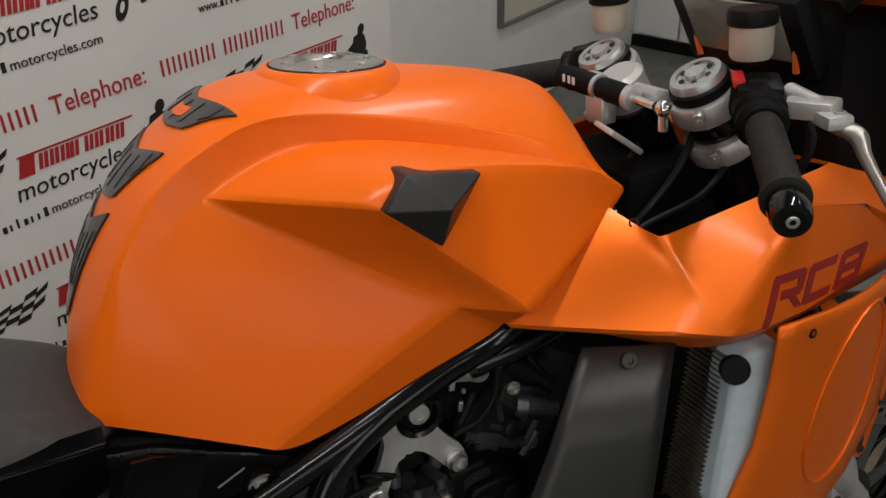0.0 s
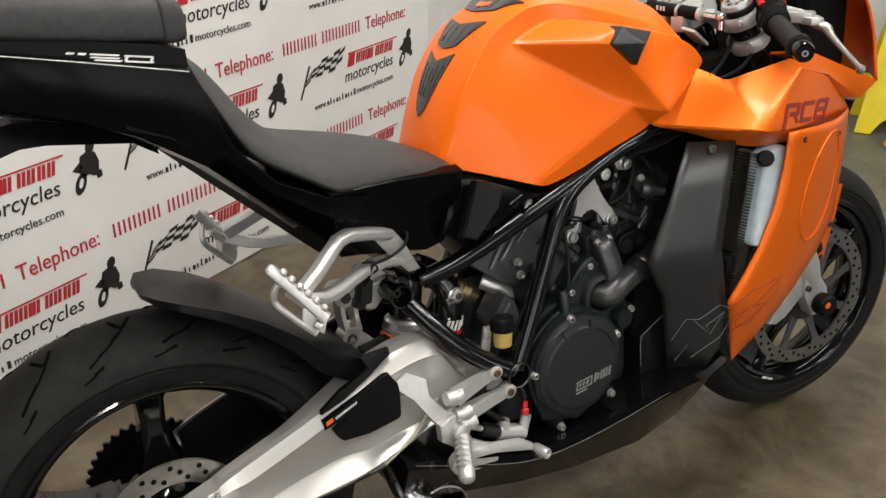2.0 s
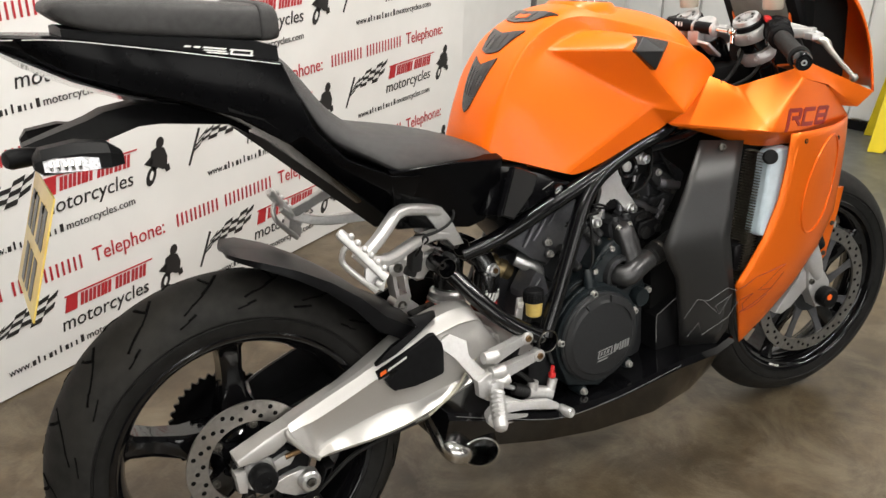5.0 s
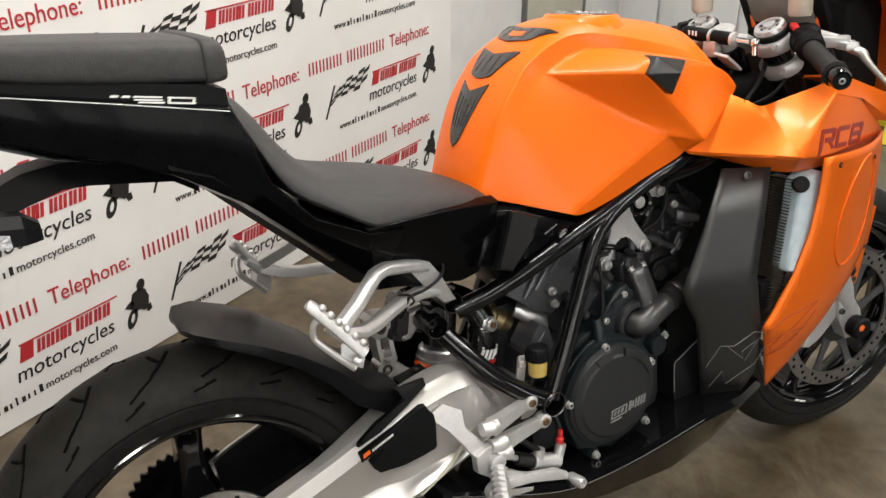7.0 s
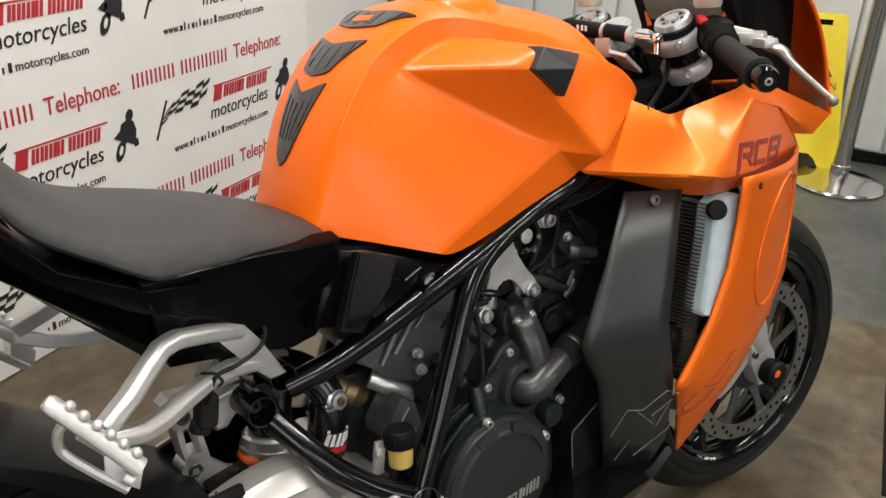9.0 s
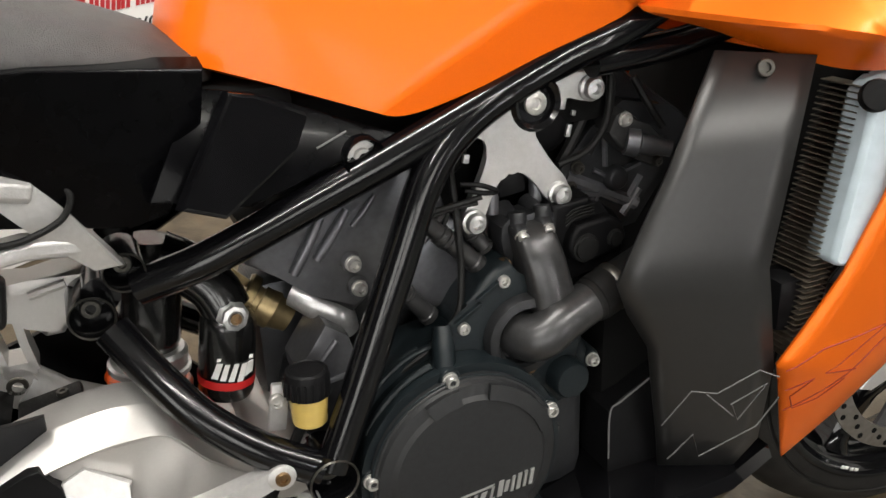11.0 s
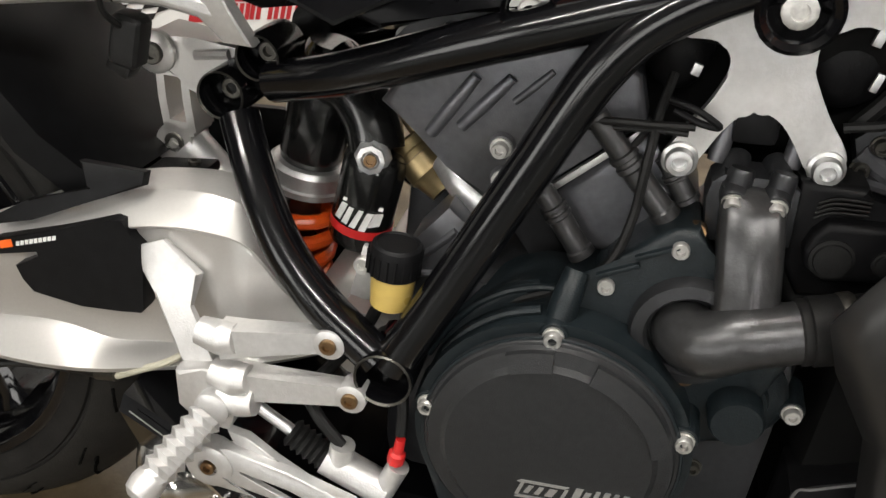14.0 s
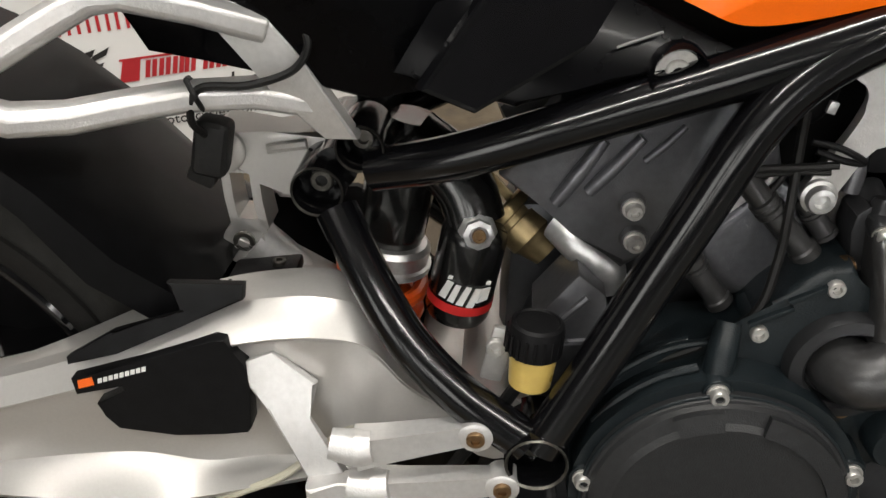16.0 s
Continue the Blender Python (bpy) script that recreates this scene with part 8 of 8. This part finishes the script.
lathe(bm, [(0.030, -0.10), (0.034, -0.03), (0.036, 0.010), (0.033, 0.011), (0.031, 0.0), (0.029, -0.06), (0, -0.06)], (0.420, -0.125, 0.238), (-0.35, -0.9, -0.2), 32)
part("exhaust_tip", bm, CHROME, bike, "polished exhaust outlet below the belly")
bm = bmesh.new()
sweep(bm, [(0.35, -0.06, 0.30), (0.355, -0.105, 0.268), (0.372, -0.125, 0.248), (0.40, -0.10, 0.235)], [0.014, 0.020, 0.024, 0.026], 16, 5)
part("exhaust_pipe", bm, STEEL, bike, "stained exhaust pipe")

# rider's footrest hanger
hang = new("footrest_hanger")
hang.parent = bike
hang["label"] = "silver cast footrest and brake pedal assembly"


def hpart(name, bm, material, label="", angle=35):
    return part(name, bm, material, hang, label, angle=angle)


bm = bmesh.new()
slab(bm, [(0.352, -0.118, 0.474), (0.373, -0.118, 0.484), (0.405, -0.124, 0.464), (0.400, -0.132, 0.438), (0.437, -0.152, 0.396), (0.412, -0.152, 0.378), (0.374, -0.132, 0.444), (0.358, -0.124, 0.455)], 0.009, 0.002)
hpart("heel_plate", bm, SILVER, "silver heel guard")
for a, b in (((0.438, -0.150, 0.432), (0.520, -0.140, 0.447)), ((0.452, -0.150, 0.396), (0.541, -0.146, 0.408))):
    a, b = V(*a), V(*b)
    bm = bmesh.new()
    d = (b - a).normalized()
    u = V(-d.z, 0, d.x)
    loft(bm, [[a + d * t * (b - a).length + u * w + V(0, -h, 0), a + d * t * (b - a).length - u * w + V(0, -h, 0), a + d * t * (b - a).length - u * w + V(0, h, 0), a + d * t * (b - a).length + u * w + V(0, h, 0)] for t, w, h in ((0.0, 0.013, 0.010), (0.25, 0.011, 0.009), (0.9, 0.0085, 0.007), (1.0, 0.0075, 0.006))])
    lathe(bm, [(0.012, -0.008), (0.012, 0.009), (0.010, 0.010)], b, (0, -1, 0), 20)
    ob = hpart("hanger_arm", bm, SILVER, "silver hanger arm")
    bolt(ob, b + V(0, -0.009, 0), 0.0065, 0.004, material=BRASS)
for c, r in (((0.434, -0.152, 0.434), 0.0135), ((0.446, -0.156, 0.402), 0.0135), ((0.452, -0.158, 0.384), 0.0125)):
    bm = bmesh.new()
    sweep(bm, [V(*c) + V(-0.014, 0, 0.002), V(*c) + V(0.004, 0, 0), V(*c) + V(0.016, 0, 0.002)], [r * 0.8, r, r * 0.85], 14)
    hpart("adjuster_boss", bm, SILVER)
bm = bmesh.new()
prism(bm, [(0.402, 0.398), (0.425, 0.405), (0.448, 0.408), (0.456, 0.380), (0.446, 0.352), (0.422, 0.352), (0.404, 0.366)], -0.160, -0.145, 0.004)
lathe(bm, [(0.014, 0), (0.014, 0.012), (0.010, 0.014)], (0.437, -0.158, 0.378), (0, -1, 0), 18)
hpart("pivot_block", bm, SILVER, "silver pivot block")
pa, pb = V(0.436, -0.166, 0.374), V(0.410, -0.218, 0.338)
bm = bmesh.new()
pd = (pb - pa).normalized()
ln = (pb - pa).length
fx, fy_, fz = frame_of(pd)
prof_ = []
for k in range(15):
    h = 0.004 + (ln - 0.004) * k / 14
    r = 0.0165 if k % 2 else 0.0128
    r *= 1.0 if k < 13 else 0.8
    prof_.append([pa + pd * h + (fx * math.cos(u) * 1.0 + fy_ * math.sin(u) * 0.9) * r for u in (2 * math.pi * (q + 0.5 * (k % 2)) / 8 for q in range(8))])
loft(bm, prof_)
lathe(bm, [(0.0125, ln - 0.006), (0.0135, ln + 0.002), (0.0115, ln + 0.010), (0.006, ln + 0.014), (0, ln + 0.014)], pa, pd, 20)
hpart("footpeg", bm, SILVER, "knurled silver footpeg", 25)
bm = bmesh.new()
prism(bm, [(0.420, 0.318), (0.430, 0.335), (0.449, 0.341), (0.500, 0.331), (0.552, 0.318), (0.575, 0.302), (0.572, 0.290), (0.540, 0.302), (0.500, 0.315), (0.454, 0.325), (0.458, 0.316), (0.504, 0.304), (0.500, 0.294), (0.450, 0.302), (0.428, 0.298)], -0.168, -0.158, 0.003)
lathe(bm, [(0.020, 0), (0.020, 0.016), (0.017, 0.018), (0.008, 0.018), (0.007, 0.013), (0, 0.013)], (0.434, -0.154, 0.320), (0, -1, 0), 24)
ped = hpart("brake_pedal", bm, SILVER, "silver brake pedal")
bolt(ped, (0.434, -0.168, 0.320), 0.006, 0.006, material=BRASS)
bm = bmesh.new()
prism(bm, [(0.445, 0.352), (0.462, 0.350), (0.485, 0.335), (0.53, 0.312), (0.56, 0.304), (0.535, 0.300), (0.49, 0.312), (0.455, 0.330)], -0.160, -0.152, 0.002)
hpart("pedal_brace", bm, SILVER)
bm = bmesh.new()
lathe(bm, [(0.008, 0), (0.010, 0.003), (0.010, 0.028), (0.008, 0.032), (0.004, 0.032), (0, 0.028)], (0.582, -0.158, 0.287), (0.2, -0.95, 0), 14)
hpart("pedal_toe", bm, SILVER, "drilled silver toe piece")
bm = bmesh.new()
rod(bm, V(0.462, -0.140, 0.366), V(0.500, -0.140, 0.345), 0.005)
hpart("pushrod", bm, ALLOY)
bm = bmesh.new()
prof = []
for k in range(6):
    prof += [(0.0095, 0.006 * k), (0.0125, 0.006 * k + 0.003)]
lathe(bm, prof + [(0.0095, 0.036)], (0.490, -0.140, 0.350), (0.87, 0, -0.5), 18)
hpart("pushrod_boot", bm, HOSE, "ribbed black boot")
bm = bmesh.new()
rod(bm, V(0.520, -0.140, 0.333), V(0.572, -0.140, 0.314), 0.014)
rod(bm, V(0.532, -0.142, 0.332), V(0.534, -0.142, 0.352), 0.010)
rod(bm, V(0.570, -0.142, 0.315), V(0.580, -0.142, 0.345), 0.009)
hpart("master_cylinder", bm, SILVER, "silver rear brake master cylinder")
bm = bmesh.new()
lathe(bm, [(0.0065, 0), (0.0070, 0.002), (0.0070, 0.009), (0.0045, 0.011), (0.004, 0.024)], (0.577, -0.142, 0.348), (0.1, 0, 1), 12)
hpart("banjo_nut", bm, RED_PLASTIC, "red anodised nut")
bm = bmesh.new()
sweep(bm, [(0.533, -0.142, 0.350), (0.510, -0.138, 0.372), (0.500, -0.125, 0.385), (0.53, -0.11, 0.43), (0.548, -0.12, 0.475)], 0.005, 8)
sweep(bm, [(0.579, -0.142, 0.375), (0.575, -0.13, 0.40), (0.56, -0.10, 0.42)], 0.0045, 8)
hpart("brake_line", bm, HOSE, "black brake lines")

# passenger footrests
for sgn in (1, -1):
    def q(*pts):
        return [V(x, y * sgn, z) for x, y, z in pts]
    root = new("passenger_footrest")
    root.parent = bike
    root["label"] = "silver cast passenger footrest"
    for nm, pts, w in (("hanger_arm", q((0.378, -0.096, 0.708), (0.339, -0.108, 0.720), (0.300, -0.120, 0.729), (0.282, -0.126, 0.726), (0.262, -0.137, 0.714), (0.238, -0.150, 0.699), (0.206, -0.164, 0.682)), 0.0105),
                       ("hanger_arm", q((0.412, -0.079, 0.655), (0.366, -0.091, 0.664), (0.326, -0.106, 0.664), (0.300, -0.121, 0.662), (0.268, -0.140, 0.659), (0.240, -0.155, 0.661), (0.206, -0.168, 0.674)), 0.0100)):
        rings = []
        for k, p in enumerate(pts):
            d = (pts[min(k + 1, len(pts) - 1)] - pts[max(k - 1, 0)]).normalized()
            u = V(-d.z, 0, d.x).normalized()
            o = d.cross(u).normalized() * sgn
            o = o if o.y * sgn < 0 else -o
            rings.append([p + u * w * 0.95 + o * 0.004, p + u * w * 0.5 + o * 0.010, p - u * w * 0.5 + o * 0.010, p - u * w * 0.95 + o * 0.004, p - u * w * 0.9 - o * 0.010, p + u * w * 0.9 - o * 0.010])
        ob = part(nm, loft(bmesh.new(), rings), SILVER, root, "flat-sided silver hanger arm", angle=30)
        m = ob.modifiers.new("bevel", "BEVEL")
        m.width, m.segments, m.limit_method, m.angle_limit = 0.002, 2, "ANGLE", radians(25)
    bm = bmesh.new()
    slab(bm, q((0.316, -0.106, 0.746), (0.371, -0.106, 0.728), (0.398, -0.100, 0.691), (0.432, -0.086, 0.634), (0.410, -0.088, 0.634), (0.384, -0.095, 0.661), (0.354, -0.102, 0.700), (0.340, -0.105, 0.718)), 0.012, 0.003)
    part("hanger_plate", bm, SILVER, root, "angled silver mounting plate")
    bm = bmesh.new()
    a, b = V(0.163, -0.164 * sgn, 0.729), V(0.225, -0.191 * sgn, 0.648)
    sweep(bm, [a, a.lerp(b, 0.08), a.lerp(b, 0.5), b], [0.007, 0.0100, 0.0092, 0.0100], 12, 4, True, 0.75)
    for k in range(6):
        c = a.lerp(b, 0.18 + 0.14 * k) + V(0.006, -0.003 * sgn, 0.006)
        bmesh.ops.create_uvsphere(bm, u_segments=10, v_segments=8, radius=0.0056, matrix=Matrix.Translation(c))
    part("peg", bm, SILVER, root, "studded silver folding peg")
    bm = bmesh.new()
    sweep(bm, q((0.176, -0.168, 0.706), (0.168, -0.164, 0.696), (0.168, -0.160, 0.675), (0.188, -0.169, 0.650), (0.213, -0.179, 0.624)), 0.0050, 8)
    sweep(bm, q((0.184, -0.168, 0.690), (0.205, -0.172, 0.668)), [0.006, 0.008], 10)
    part("peg_stop", bm, SILVER, root, "bent silver stop")
    bm = bmesh.new()
    slab(bm, q((0.200, -0.172, 0.668), (0.228, -0.184, 0.640), (0.222, -0.184, 0.622), (0.196, -0.174, 0.640)), 0.016, 0.002)
    rod(bm, q((0.210, -0.186, 0.643))[0], q((0.216, -0.190, 0.637))[0], 0.006)
    part("peg_clevis", bm, SILVER, root, "silver pivot block")
bm = bmesh.new()
sweep(bm, [(0.398, -0.098, 0.712), (0.404, -0.102, 0.700), (0.394, -0.104, 0.684), (0.367, -0.106, 0.674), (0.338, -0.112, 0.672), (0.330, -0.108, 0.650), (0.332, -0.085, 0.630)], 0.0026, 8)
sweep(bm, [(0.334, -0.121, 0.680), (0.340, -0.122, 0.668), (0.336, -0.100, 0.655), (0.328, -0.096, 0.672), (0.334, -0.121, 0.680)], 0.0018, 6)
box(bm, V(0.333, -0.080, 0.622), (0.024, 0.022, 0.040), rot_y(10), 0.007, 3)
box(bm, V(0.325, -0.076, 0.602), (0.020, 0.018, 0.016), rot_y(25), 0.004)
part("light_switch", bm, HOSE, bike, "black switch and lead tied to the hanger")

# side stand, on the far side
bm = bmesh.new()
sweep(bm, [(0.60, 0.13, 0.33), (0.61, 0.19, 0.18), (0.63, 0.245, 0.046)], 0.012, 12)
box(bm, V(0.635, 0.250, 0.0465), (0.06, 0.035, 0.006), Euler((radians(9), 0, 0)).to_matrix(), 0.002)
part("side_stand", bm, FRAME_BLACK, bike, "black side stand")
